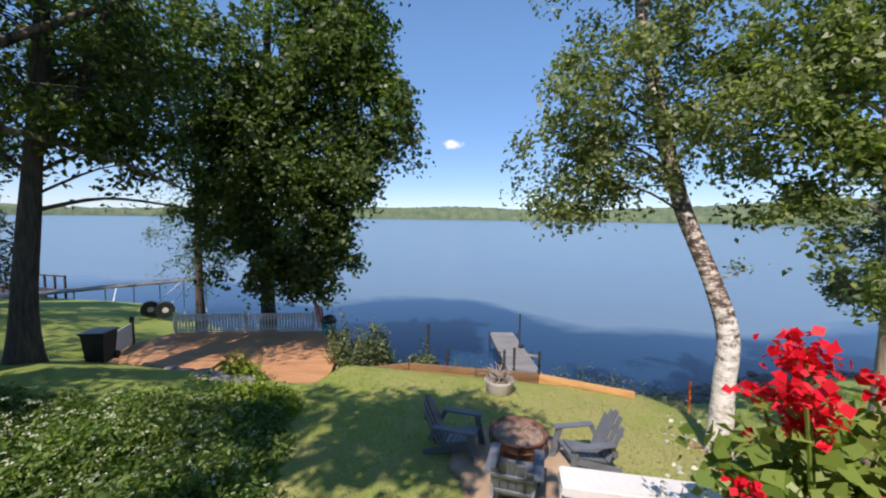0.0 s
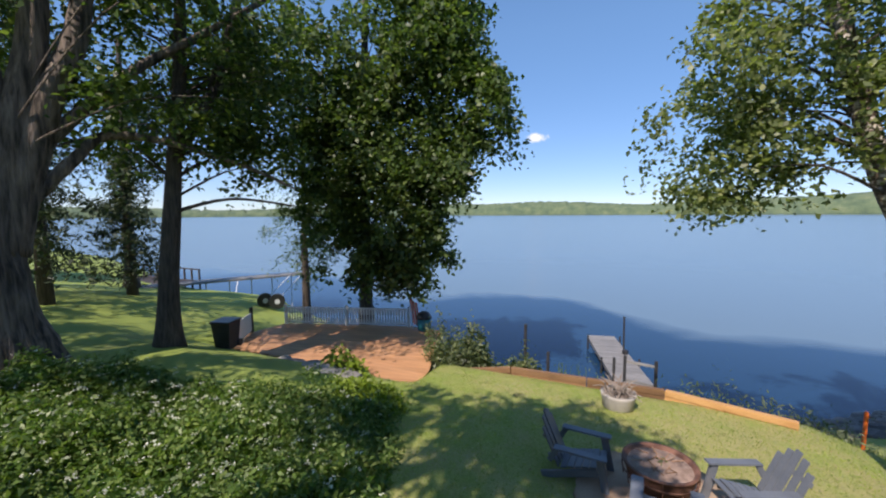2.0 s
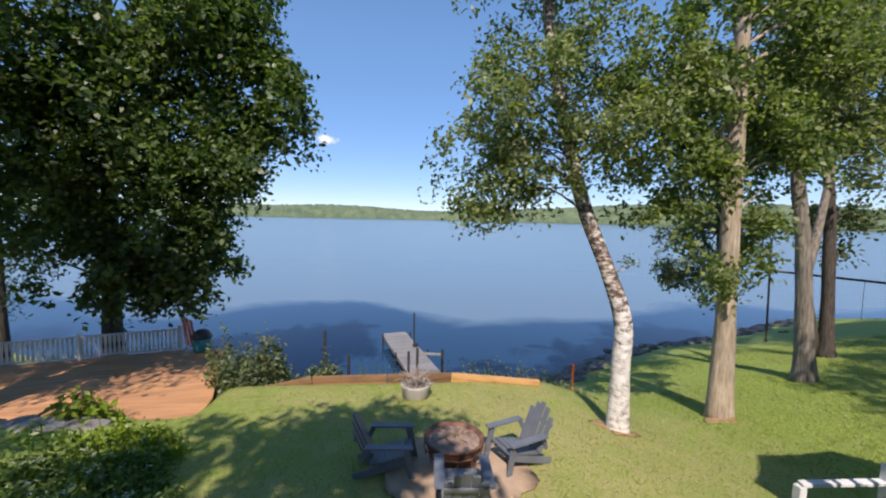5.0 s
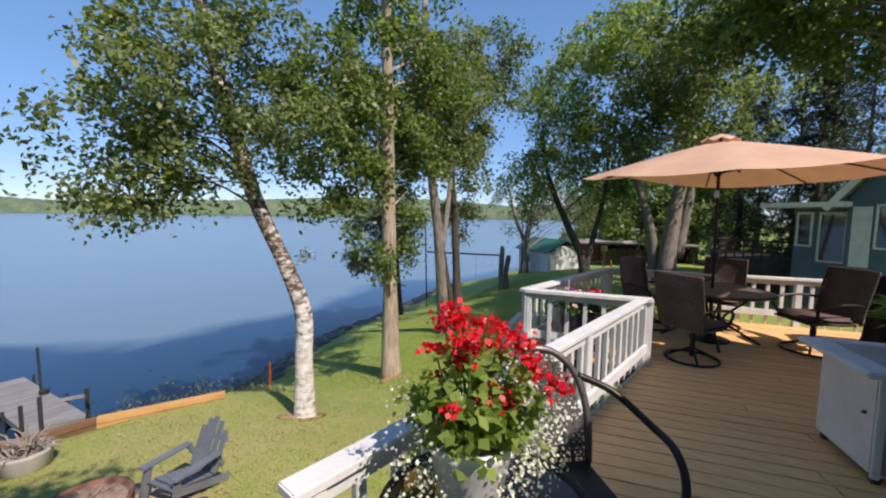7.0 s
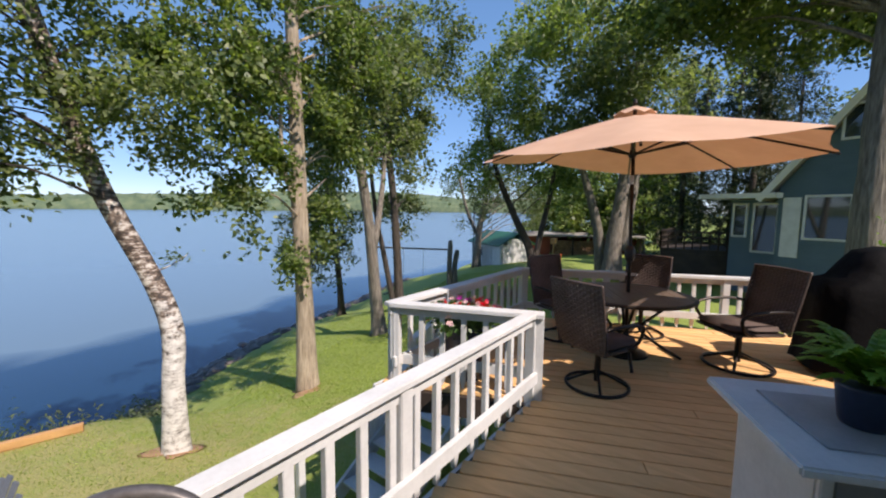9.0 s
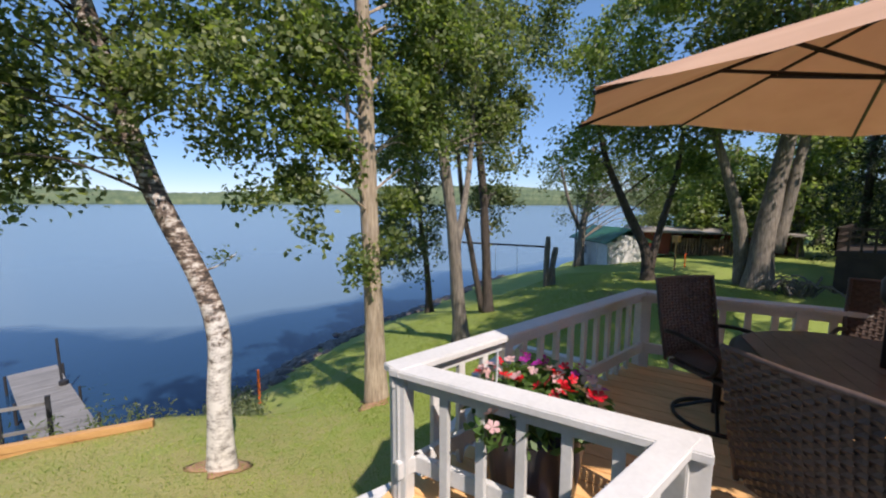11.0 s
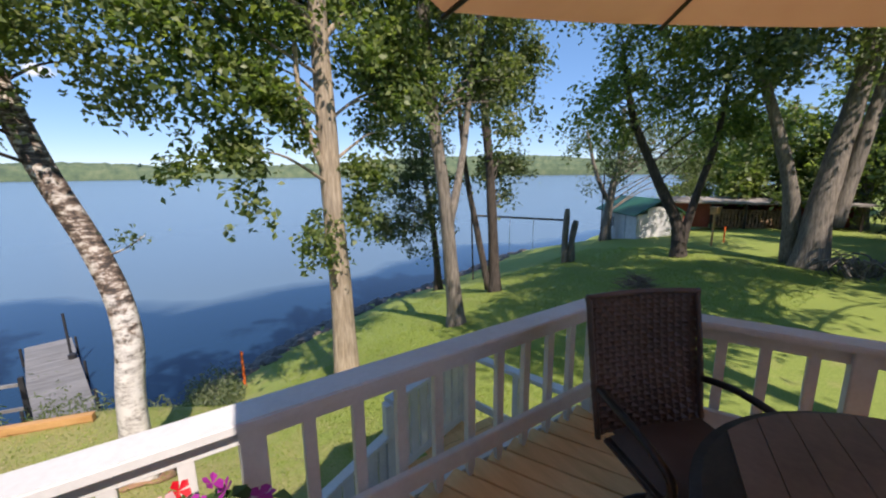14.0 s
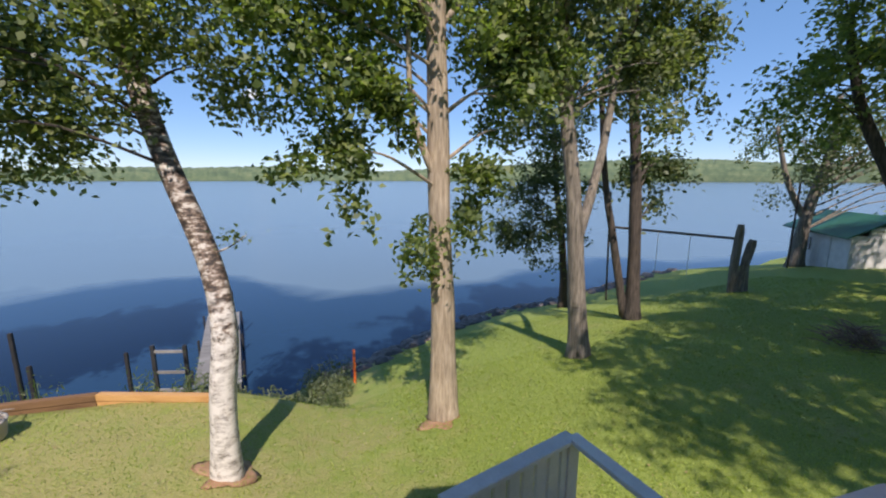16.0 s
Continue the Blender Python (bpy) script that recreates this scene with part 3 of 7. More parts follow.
# ---- house beside the deck ----
def build_house():
    bm = boxbm((-2.0, -9.0, -2.6), (8.845, 0.025, 3.0))
    h = tagged(part("wall_house", bm, SIDING), "beige vinyl clapboard house wall beside the deck", "house wall", kind="structure")
    # clapboards: each course a slightly tilted strip
    for k in range(34):
        z0 = -2.4 + 0.16 * k
        z1 = min(z0 + 0.03, 3.0)
        for a, b in (((-2.0, 0.03), (8.85, 0.03)), ((8.85, 0.03), (8.85, -9.0))):
            nx, ny = (0, 1) if a[1] == b[1] else (1, 0)
            bm = bmesh.new()
            rows = [[bm.verts.new((p[0] + nx * o, p[1] + ny * o, z)) for p in (a, b)] for o, z in ((0.0, z0), (0.018, z0), (0.004, z1), (0.0, z1))]
            for u, v in zip(rows, rows[1:]):
                bm.faces.new((u[0], u[1], v[1], v[0]))
            part("clapboard", bm, SIDING, h)
    bm = boxbm((8.78, -0.03, -2.4), (8.91, 0.09, 3.0))
    part("corner_trim", bm, TRIM, h, "cream corner board")
    # eave: soffit boards, fascia, roof
    for k in range(36):
        x1 = 9.33 - 0.3 * k
        part("soffit_panel", boxbm((x1 - 0.296, 0.055, 2.98), (x1, 0.50, 3.0)), TRIM, h)
    part("fascia", boxbm((-2, 0.50, 2.96), (9.36, 0.54, 3.14)), TRIM, h, "cream fascia board")
    part("rake_board", beambm((9.36, 0.54, 3.05), (9.36, -4.5, 4.7), 0.04, 0.2), TRIM, h)
    bm = bmesh.new()
    for p in range(2):
        y0, y1, z0, z1 = (0.56, -4.5, 3.13, 4.85) if p == 0 else (-9.66, -4.5, 3.13, 4.85)
        vs = [bm.verts.new(q) for q in ((-2, y0, z0), (9.38, y0, z0), (9.38, y1, z1), (-2, y1, z1), (-2, y0, z0 + 0.05), (9.38, y0, z0 + 0.05), (9.38, y1, z1 + 0.05), (-2, y1, z1 + 0.05))]
        for f in ((0, 1, 2, 3), (4, 5, 6, 7), (0, 1, 5, 4), (1, 2, 6, 5), (3, 0, 4, 7)):
            bm.faces.new([vs[i] for i in f])
    part("roof", bm, SHINGLE, h)
    bm = bmesh.new()
    vs = [bm.verts.new(q) for q in ((8.85, 0.03, 3.0), (8.85, -9.0, 3.0), (8.85, -4.5, 4.75))]
    bm.faces.new(vs)
    part("gable", bm, SIDING, h)
    lamp = thing("wall_lamp", "round frosted glass wall lamp on the siding", "wall lamp", at=pose(7.3, 0.05, 2.35))
    part("backplate", lathe([(0.06, 0), (0.06, 0.02), (0.03, 0.03)], 16), TRIM, lamp).matrix_basis = pose(0, 0.02, 0.1, -90, 0, 0)
    part("arm", tubebm(smooth_line([(0, 0.03, 0.1), (0, 0.1, 0.12), (0, 0.13, 0.05)], 4), 0.012, 8), DARKMETAL, lamp)
    part("globe", lathe([(0.025, 0.05), (0.055, 0.02), (0.07, -0.03), (0.06, -0.08), (0.025, -0.11)], 18, (0, 0.13, 0)), POT, lamp, "frosted globe", True)
    cam_t = thing("security_camera", "small cream camera under the eave corner", "camera", at=pose(8.74, 0.12, 2.88))
    part("body", lathe([(0.02, -0.06), (0.035, -0.05), (0.035, 0.05), (0.025, 0.06)], 14), TRIM, cam_t).matrix_basis = pose(0, 0.05, 0, 80, 0, 20)
    part("bracket", boxbm((-0.015, -0.06, 0.0), (0.015, 0.02, 0.1)), TRIM, cam_t)


build_house()


# ---- deck floor ----
VX, VY = -0.409, 0.9125
DECK = [(1.2, 3.2), (7.82, 3.25), (7.22, 4.62), (10.36, 4.68), (13.1, -1.45), (8.98, -1.45), (8.98, 0.07), (1.2, 0.07)]


def spans(poly, px, py, dx, dy):
    """Stretches of a line that lie inside a polygon."""
    hits = []
    for (ax, ay), (bx, by) in zip(poly, poly[1:] + poly[:1]):
        ex, ey = bx - ax, by - ay
        det = dx * -ey + ex * dy
        if abs(det) < 1e-9:
            continue
        t = ((ax - px) * -ey + ex * (ay - py)) / det
        u = (dx * (ay - py) - dy * (ax - px)) / det
        if 0 <= u < 1:
            hits.append(t)
    hits.sort()
    return list(zip(hits[::2], hits[1::2]))


def build_deck():
    deck = tagged(new("floor"), "tan stained wooden deck of narrow boards", "deck", kind="structure")
    bm = bmesh.new()
    vs = [bm.verts.new((x, y, -0.045)) for x, y in DECK]
    f = bm.faces.new(vs)
    r = bmesh.ops.extrude_face_region(bm, geom=[f])
    bmesh.ops.translate(bm, vec=(0, 0, -0.2), verts=[g for g in r["geom"] if isinstance(g, bmesh.types.BMVert)])
    part("joist_frame", bm, DARKWOOD, deck)
    rng = random.Random(5)
    for k in range(-20, 90):
        s = k * 0.143
        px, py = s * VY, -s * VX
        for a, b in spans(DECK, px, py, VX, VY):
            if b - a < 0.1:
                continue
            cut = [a, b]
            if b - a > 2.2:
                cut = [a, a + (b - a) * rng.uniform(0.3, 0.7), b]
            for p, q in zip(cut, cut[1:]):
                z = rng.uniform(-0.0015, 0.0015)
                part("deck_board", beambm((px + VX * (p + 0.002), py + VY * (p + 0.002), -0.019 + z), (px + VX * (q - 0.002), py + VY * (q - 0.002), -0.019 + z), 0.136, 0.038, 0.004), BOARD, deck)
    for x in (1.4, 3.2, 5, 7.6):
        part("deck_post", boxbm((x - 0.07, 2.9, ground_z(x, 2.9) - 0.3), (x + 0.07, 3.04, -0.24)), WHITE, deck)
    part("skirt_board", beambm((1.2, 3.22, -0.14), (7.84, 3.27, -0.14), 0.03, 0.24), WHITE, deck)
    part("skirt_board", beambm((7.2, 4.64, -0.14), (10.36, 4.7, -0.14), 0.03, 0.24), WHITE, deck)
    part("skirt_board", beambm((10.38, 4.68, -0.14), (13.1, -1.4, -0.14), 0.03, 0.24), WHITE, deck)


build_deck()


# ---- railings ----
def baluster(m, cap_z):
    """A squared picket whose lower end is cut to a blunt point."""
    bm = boxbm((-0.025, -0.019, 0.06), (0.025, 0.019, cap_z - 0.045), m, 0.003)
    lo = [bm.verts.new(m @ Vector(q)) for q in ((-0.022, -0.016, 0.062), (0.022, -0.016, 0.062), (0.022, 0.016, 0.062), (-0.022, 0.016, 0.062))]
    tip = [bm.verts.new(m @ Vector(q)) for q in ((-0.01, -0.016, 0.012), (0.01, -0.016, 0.012), (0.01, 0.016, 0.012), (-0.01, 0.016, 0.012))]
    for k in range(4):
        bm.faces.new((tip[k], tip[(k + 1) % 4], lo[(k + 1) % 4], lo[k]))
    bm.faces.new(tip[::-1])
    return bm


def railing(a, b, side, posts, label, cap_z=0.80, step=0.195, cap_w=0.15):
    """A painted rail from a to b; side: +1 puts the bottom rail to the left of the run."""
    t = thing("deck_railing", label, "railing", "deck railings")
    a, b = Vector((*a, 0)), Vector((*b, 0))
    d = (b - a).normalized()
    nrm = Vector((-d.y, d.x, 0)) * side
    up = Vector((0, 0, 1))
    ln = (b - a).length
    part("cap", beambm(a + up * (cap_z - 0.02), b + up * (cap_z - 0.02), cap_w, 0.042, 0.006), WHITE, t)
    part("top_rail", beambm(a + up * (cap_z - 0.08), b + up * (cap_z - 0.08), 0.04, 0.075, 0.004), WHITE, t)
    part("bottom_rail", beambm(a + nrm * 0.05 + up * 0.21, b + nrm * 0.05 + up * 0.21, 0.04, 0.1, 0.004), WHITE, t)
    where = [ln * p for p in posts]
    for s in where:
        p = a + d * s
        part("post", boxbm((-0.045, -0.045, -0.2), (0.045, 0.045, cap_z - 0.041), Matrix.Translation(p) @ Matrix.Rotation(math.atan2(d.y, d.x), 4, "Z"), 0.005), WHITE, t)
    n = int(ln / step)
    for k in range(1, n + 1):
        s = ln * (k - 0.5) / n
        if min([abs(s - w) for w in where] + [9]) < 0.075:
            continue
        p = a + d * s
        part("baluster", baluster(Matrix.Translation(p) @ Matrix.Rotation(math.atan2(d.y, d.x), 4, "Z"), cap_z), WHITE, t)
    return t


railing((3.55, 3.18), (7.94, 3.295), -1, (0.02, 0.29, 0.587, 0.985), "white painted wooden railing along the lake side of the deck", cap_w=0.11)
railing((7.92, 3.2), (7.37, 4.56), -1, (0.03, 0.97), "short white railing beside the flower box", 0.797)
railing((7.32, 4.54), (10.43, 4.62), -1, (0.02, 0.3, 0.985), "white railing at the deck corner, partly shaded")
railing((10.37, 4.6), (12.9, -1.15), -1, (0.006, 0.2, 0.455, 0.72, 0.97), "white railing at the far end of the deck", 0.797)
railing((12.85, -1.2), (9.05, -1.2), -1, (0.03, 0.5, 0.97), "white railing behind the covered grill")


# ---- stairs to the lawn ----
def build_stairs():
    t = thing("deck_stairs", "grey-white wooden landing and stairs with slatted railings down to the lawn", "stairs")
    z0 = -1.42
    up = Vector((0, 0, 1))
    c, n1, q, p = Vector((10.8, 6.68, -0.52)), Vector((9.58, 6.28, -0.53)), Vector((8.47, 6.3, -1.5)), Vector((7.52, 6.5, -1.62))
    for k in range(13):
        y = 4.82 + 0.144 * k
        x1 = 11.1 if y < 6.5 else 10.8
        x0 = 9.5 if y < 6.2 else 9.6 + (y - 6.2) * 2.4
        if x1 - x0 > 0.2:
            part("landing_board", boxbm((x0, y, z0 - 0.03), (x1, y + 0.138, z0), None, 0.004), BOARD, t)
    part("landing_beam", beambm((9.5, 5.0, z0 - 0.13), (9.5, 6.2, z0 - 0.13), 0.05, 0.19), GREYPAINT, t)
    for k in range(5):
        part("tread", boxbm((9.2 - 0.29 * k, 5.2, z0 - 0.17 * (k + 1) - 0.04), (9.5 - 0.29 * k, 6.24, z0 - 0.17 * (k + 1)), None, 0.005), GREYPAINT, t)
    for y in (5.18, 6.27):
        part("stringer", beambm((9.5, y, z0 - 0.12), (7.95, y, z0 - 1.03), 0.05, 0.26), GREYPAINT, t)
    part("handrail", beambm(c, n1, 0.13, 0.045, 0.005), GREYPAINT, t)
    part("lower_rail", beambm(c - up * 0.82, n1 - up * 0.82, 0.05, 0.09, 0.004), GREYPAINT, t)
    d = (n1 - c).normalized()
    turn = Matrix.Rotation(math.atan2(d.y, d.x), 4, "Z")
    for k in range(9):
        m = c.lerp(n1, (k + 0.5) / 9)
        part("slat", boxbm((-0.057, -0.016, -0.8), (0.057, 0.016, -0.025), Matrix.Translation(m) @ turn, 0.004), GREYPAINT, t)
    n2 = n1 - up * 0.35
    part("handrail", beambm(n2, q, 0.12, 0.045, 0.005), WHITE, t)
    for k in range(9):
        m = n2.lerp(q, (k + 0.6) / 9)
        part("slat", boxbm((m.x - 0.055, m.y - 0.016, m.z - 0.78), (m.x + 0.055, m.y + 0.016, m.z - 0.02), None, 0.004), GREYPAINT, t)
    part("foot_rail", beambm(p, q, 0.1, 0.045, 0.005), WHITE, t)
    for w, top, material in ((c, -0.54, GREYPAINT), (n1, -0.55, GREYPAINT), (q, -1.28, GREYPAINT), (p, -1.64, WHITE)):
        part("newel_post", boxbm((w.x - 0.05, w.y - 0.05, ground_z(w.x, w.y) - 0.2), (w.x + 0.05, w.y + 0.05, top), None, 0.005), material, t)
    e = Vector((11.12, 4.95, -0.45))
    part("handrail", beambm(c, e, 0.12, 0.045, 0.005), WHITE, t)
    part("lower_rail", beambm(c - up * 0.62, e - up * 0.62, 0.04, 0.09), WHITE, t)
    for f in (0.45, 0.95):
        m = c.lerp(e, f)
        part("newel_post", boxbm((m.x - 0.045, m.y - 0.045, z0 - 0.1), (m.x + 0.045, m.y + 0.045, m.z - 0.02), None, 0.005), WHITE, t)
    for x, y in ((9.55, 4.95), (11.05, 4.95), (11.05, 6.4)):
        part("support_post", boxbm((x - 0.05, y - 0.05, ground_z(x, y) - 0.2), (x + 0.05, y + 0.05, z0 - 0.03)), GREYPAINT, t)


build_stairs()


# ---- umbrella and dining set ----
UX, UY, TR = 9.6, 2.88, 0.72


def build_umbrella():
    t = thing("patio_umbrella", "open peach canvas patio umbrella standing in the table", "umbrella")
    px, py = UX, UY
    bm = bmesh.new()
    hub = Vector((9.55, 2.9, 2.81))
    n, R = 8, 1.8
    # the wind has lifted some rib tips
    tips = (2.29, 2.47, 2.34, 2.25, 2.22, 2.34, 2.31, 2.3)
    corners = [Vector((9.6 + R * math.cos(radians(13.5 + 45 * k)), 2.905 + R * math.sin(radians(13.5 + 45 * k)), z)) for k, z in enumerate(tips)]
    steps = 6
    for k in range(n):
        p, q = corners[k], corners[(k + 1) % n]
        grid = []
        for i in range(steps + 1):
            f = 0.09 + 0.91 * i / steps
            row = []
            for j in range(5):
                e = p.lerp(q, j / 4)
                v = hub.lerp(e, f)
                v.z += 0.012 * math.sin(math.pi * f) - 0.03 * math.sin(math.pi * j / 4) * f
                if i == steps:
                    inward = (hub - e)
                    inward.z = 0
                    v += inward.normalized() * 0.05 * math.sin(math.pi * j / 4)
                row.append(bm.verts.new(v))
            grid.append(row)
        for i in range(steps):
            for j in range(4):
                bm.faces.new((grid[i][j], grid[i + 1][j], grid[i + 1][j + 1], grid[i][j + 1]))
    bmesh.ops.remove_doubles(bm, verts=bm.verts, dist=0.002)
    canopy = part("canopy", bm, CANVAS, t, smooth=True)
    bm = bmesh.new()
    ring = []
    for i, (r, z) in enumerate(((0.02, 0.075), (0.13, 0.035), (0.22, 0.0))):
        ring.append([bm.verts.new((hub.x + r * (1 + 0.06 * (k % 2)) * math.cos(radians(13 + 22.5 * k)), hub.y + r * (1 + 0.06 * (k % 2)) * math.sin(radians(13 + 22.5 * k)), hub.z + z - 0.02 * (k % 2) * i)) for k in range(16)])
    for u, v in zip(ring, ring[1:]):
        for k in range(16):
            bm.faces.new((u[k], v[k], v[(k + 1) % 16], u[(k + 1) % 16]))
    part("vent", bm, CANVAS, canopy, "peach vent cap", True)
    pole = part("pole", tubebm([(px + 0.06, py, 0.05), (px + 0.03, py, 1.0), (hub.x, hub.y, 2.86)], 0.021, 12), DARKMETAL, t, smooth=True)
    part("finial", lathe([(0.01, 0), (0.025, 0.02), (0.02, 0.05), (0.004, 0.07)], 12, (hub.x, hub.y, 2.9)), DARKMETAL, t)
    part("crank_box", lathe([(0.03, -0.1), (0.055, -0.06), (0.06, 0.04), (0.035, 0.09)], 14, (px + 0.02, py, 1.22)), BLACKPLASTIC, t, smooth=True)
    part("crank_handle", tubebm([(px + 0.06, py - 0.04, 1.2), (px + 0.1, py - 0.12, 1.2), (px + 0.1, py - 0.12, 1.12), (px + 0.13, py - 0.18, 1.12)], 0.007, 6), DARKMETAL, t)
    part("collar", lathe([(0.026, 0), (0.026, 0.1)], 12, (hub.x + 0.02, hub.y, 2.02)), surface("silver_collar", (0.4, 0.4, 0.42), (0.55, 0.55, 0.57), 5, 0.35, 0.8), t, "silver pole joint")
    part("runner", lathe([(0.03, -0.04), (0.05, 0), (0.03, 0.05)], 12, (hub.x, hub.y, 2.35)), BLACKPLASTIC, t)
    for k, c in enumerate(corners):
        a = hub + Vector((0, 0, -0.03))
        e = c + Vector((0, 0, -0.015))
        ln = [a.lerp(e, f) + Vector((0, 0, 0.012 * math.sin(math.pi * f) - 0.012)) for f in (0, 0.25, 0.5, 0.75, 1)]
        rib = part("rib", tubebm(ln, 0.012, 6), DARKMETAL, t)
        part("strut", tubebm([Vector((hub.x, hub.y, 2.35)), a.lerp(e, 0.48)], 0.012, 6), DARKMETAL, rib)
    part("base_plate", lathe([(0.25, 0), (0.25, 0.02), (0.08, 0.06), (0.03, 0.09), (0.03, 0.3)], 24, (px + 0.06, py, 0.002)), DARKMETAL, t)


build_umbrella()


def build_table():
    t = thing("patio_table", "round brown slat-topped patio table with curved metal legs", "table", at=pose(UX, UY, 0))
    top = part("tabletop", lathe([(0.10, 0.715), (TR - 0.02, 0.715), (TR, 0.725), (TR, 0.74), (TR - 0.03, 0.748)], 48), DARKMETAL, t)
    # wood-look slats laid side by side
    r = TR - 0.035
    for k in range(-6, 7):
        y0, y1 = k * 0.106 - 0.0515, k * 0.106 + 0.0515
        xs = [math.sqrt(max(0.0, r * r - y * y)) for y in (y0, (y0 + y1) / 2, y1)]
        if min(xs) < 0.05:
            continue
        bm = bmesh.new()
        rim = [(-xs[0], y0), (xs[0], y0), (xs[1], (y0 + y1) / 2), (xs[2], y1), (-xs[2], y1), (-xs[1], (y0 + y1) / 2)]
        lo, hi = [[bm.verts.new((x, y, z)) for x, y in rim] for z in (0.742, 0.754)]
        bm.faces.new(hi)
        for i in range(6):
            bm.faces.new((lo[i], lo[(i + 1) % 6], hi[(i + 1) % 6], hi[i]))
        part("slat", bm, TABLETOP, top).matrix_basis = Matrix.Rotation(radians(29), 4, "Z")
    for k in range(4):
        a = radians(20 + 90 * k)
        c, s = math.cos(a), math.sin(a)
        ln = smooth_line([(0.55 * c, 0.55 * s, 0.71), (0.3 * c, 0.3 * s, 0.5), (0.16 * c, 0.16 * s, 0.33), (0.36 * c, 0.36 * s, 0.16), (0.6 * c, 0.6 * s, 0.02)], 5)
        part("leg", tubebm(ln, 0.017, 8), DARKMETAL, t, smooth=True)
    part("ring", tubebm([(0.17 * math.cos(2 * math.pi * k / 20), 0.17 * math.sin(2 * math.pi * k / 20), 0.33) for k in range(21)], 0.01, 6), DARKMETAL, t)


build_table()


def weave(bm, w, h, m, nx, nz, bulge, rad=0.009):
    """A woven panel of flat strands over and under, w wide and h high in x and z of m."""
    for i in range(nx):
        x = -w / 2 + w * (i + 0.5) / nx
        pts = []
        for j in range(nz + 1):
            z = h * j / nz
            pts.append(m @ Vector((x, bulge(x / w * 2, z / h) + (0.006 if (i + j) % 2 else -0.006), z)))
        ribbon(bm, pts, m.to_3x3() @ Vector((w / nx * 0.54, 0, 0)))
    for j in range(nz):
        z = h * (j + 0.5) / nz
        pts = []
        for i in range(nx + 1):
            x = -w / 2 + w * i / nx
            pts.append(m @ Vector((x, bulge(x / w * 2, z / h) + (-0.006 if (i + j) % 2 else 0.006), z)))
        ribbon(bm, pts, m.to_3x3() @ Vector((0, 0, h / nz * 0.6)))


def ribbon(bm, pts, half):
    lo = [bm.verts.new(p - half) for p in pts]
    hi = [bm.verts.new(p + half) for p in pts]
    for k in range(len(pts) - 1):
        bm.faces.new((lo[k], lo[k + 1], hi[k + 1], hi[k]))


def swivel_chair():
    """Faces -y; origin on the floor under the swivel."""
    t = thing("swivel_chair", "dark brown wicker swivel chair at the round table", "chair", "swivel chairs round the table")
    tilt = pose(0, 0.24, 0.44, -12, 0, 0)
    bm = bmesh.new()
    weave(bm, 0.57, 0.64, tilt, 16, 26, lambda u, v: 0.03 * (1 - u * u) + 0.02 * math.sin(v * 3))
    tagged(part("backrest", bm, WICKER, t), kind="stuff")
    frame_pts = [tilt @ Vector(p) for p in ((-0.27, 0.01, -0.02), (-0.283, 0.0, 0.3), (-0.285, 0.0, 0.61), (-0.272, 0.0, 0.64), (0, 0.025, 0.65), (0.272, 0.0, 0.64), (0.285, 0.0, 0.61), (0.283, 0.0, 0.3), (0.27, 0.01, -0.02))]
    part("back_frame", tubebm(smooth_line(frame_pts, 3), 0.014, 8), WICKER, t, smooth=True)
    bm = boxbm((-0.25, -0.27, 0.4), (0.25, 0.24, 0.43), None, 0.01)
    part("seat", bm, WICKER, t)
    bm = boxbm((-0.245, -0.28, 0.43), (0.245, 0.22, 0.5), None, 0.03)
    part("cushion", bm, TAUPE, t, "thick brown seat cushion", True)
    for s in (-1, 1):
        ln = smooth_line([(0.27 * s, 0.26, 0.66), (0.3 * s, 0.1, 0.68), (0.31 * s, -0.14, 0.66), (0.3 * s, -0.24, 0.6), (0.28 * s, -0.2, 0.48), (0.26 * s, -0.1, 0.42)], 4)
        part("arm", tubebm(ln, 0.017, 8), DARKMETAL, t, smooth=True)
    part("column", tubebm([(0, 0, 0.05), (0, 0, 0.4)], 0.03, 10), DARKMETAL, t)
    part("base_ring", tubebm([(0.29 * math.cos(2 * math.pi * k / 28), 0.29 * math.sin(2 * math.pi * k / 28), 0.018) for k in range(29)], 0.016, 8), DARKMETAL, t, smooth=True)
    for k in range(4):
        a = radians(45 + 90 * k)
        part("spoke", tubebm(smooth_line([(0, 0, 0.16), (0.15 * math.cos(a), 0.15 * math.sin(a), 0.09), (0.29 * math.cos(a), 0.29 * math.sin(a), 0.02)], 4), 0.014, 6), DARKMETAL, t)
    return t


chair = swivel_chair()
chair.matrix_basis = pose(9.78, 3.72, 0, 0, 0, -24)
copy_thing(chair, pose(8.53, 2.89, 0, 0, 0, 68))
copy_thing(chair, pose(10.62, 2.9, 0, 0, 0, -90))
wide = copy_thing(chair, pose(10.05, 1.8, 0, 0, 0, -140) @ Matrix.Diagonal((1.16, 1.12, 1.03, 1)))
wide["label"] = "dark brown wicker swivel chair pulled back from the table"


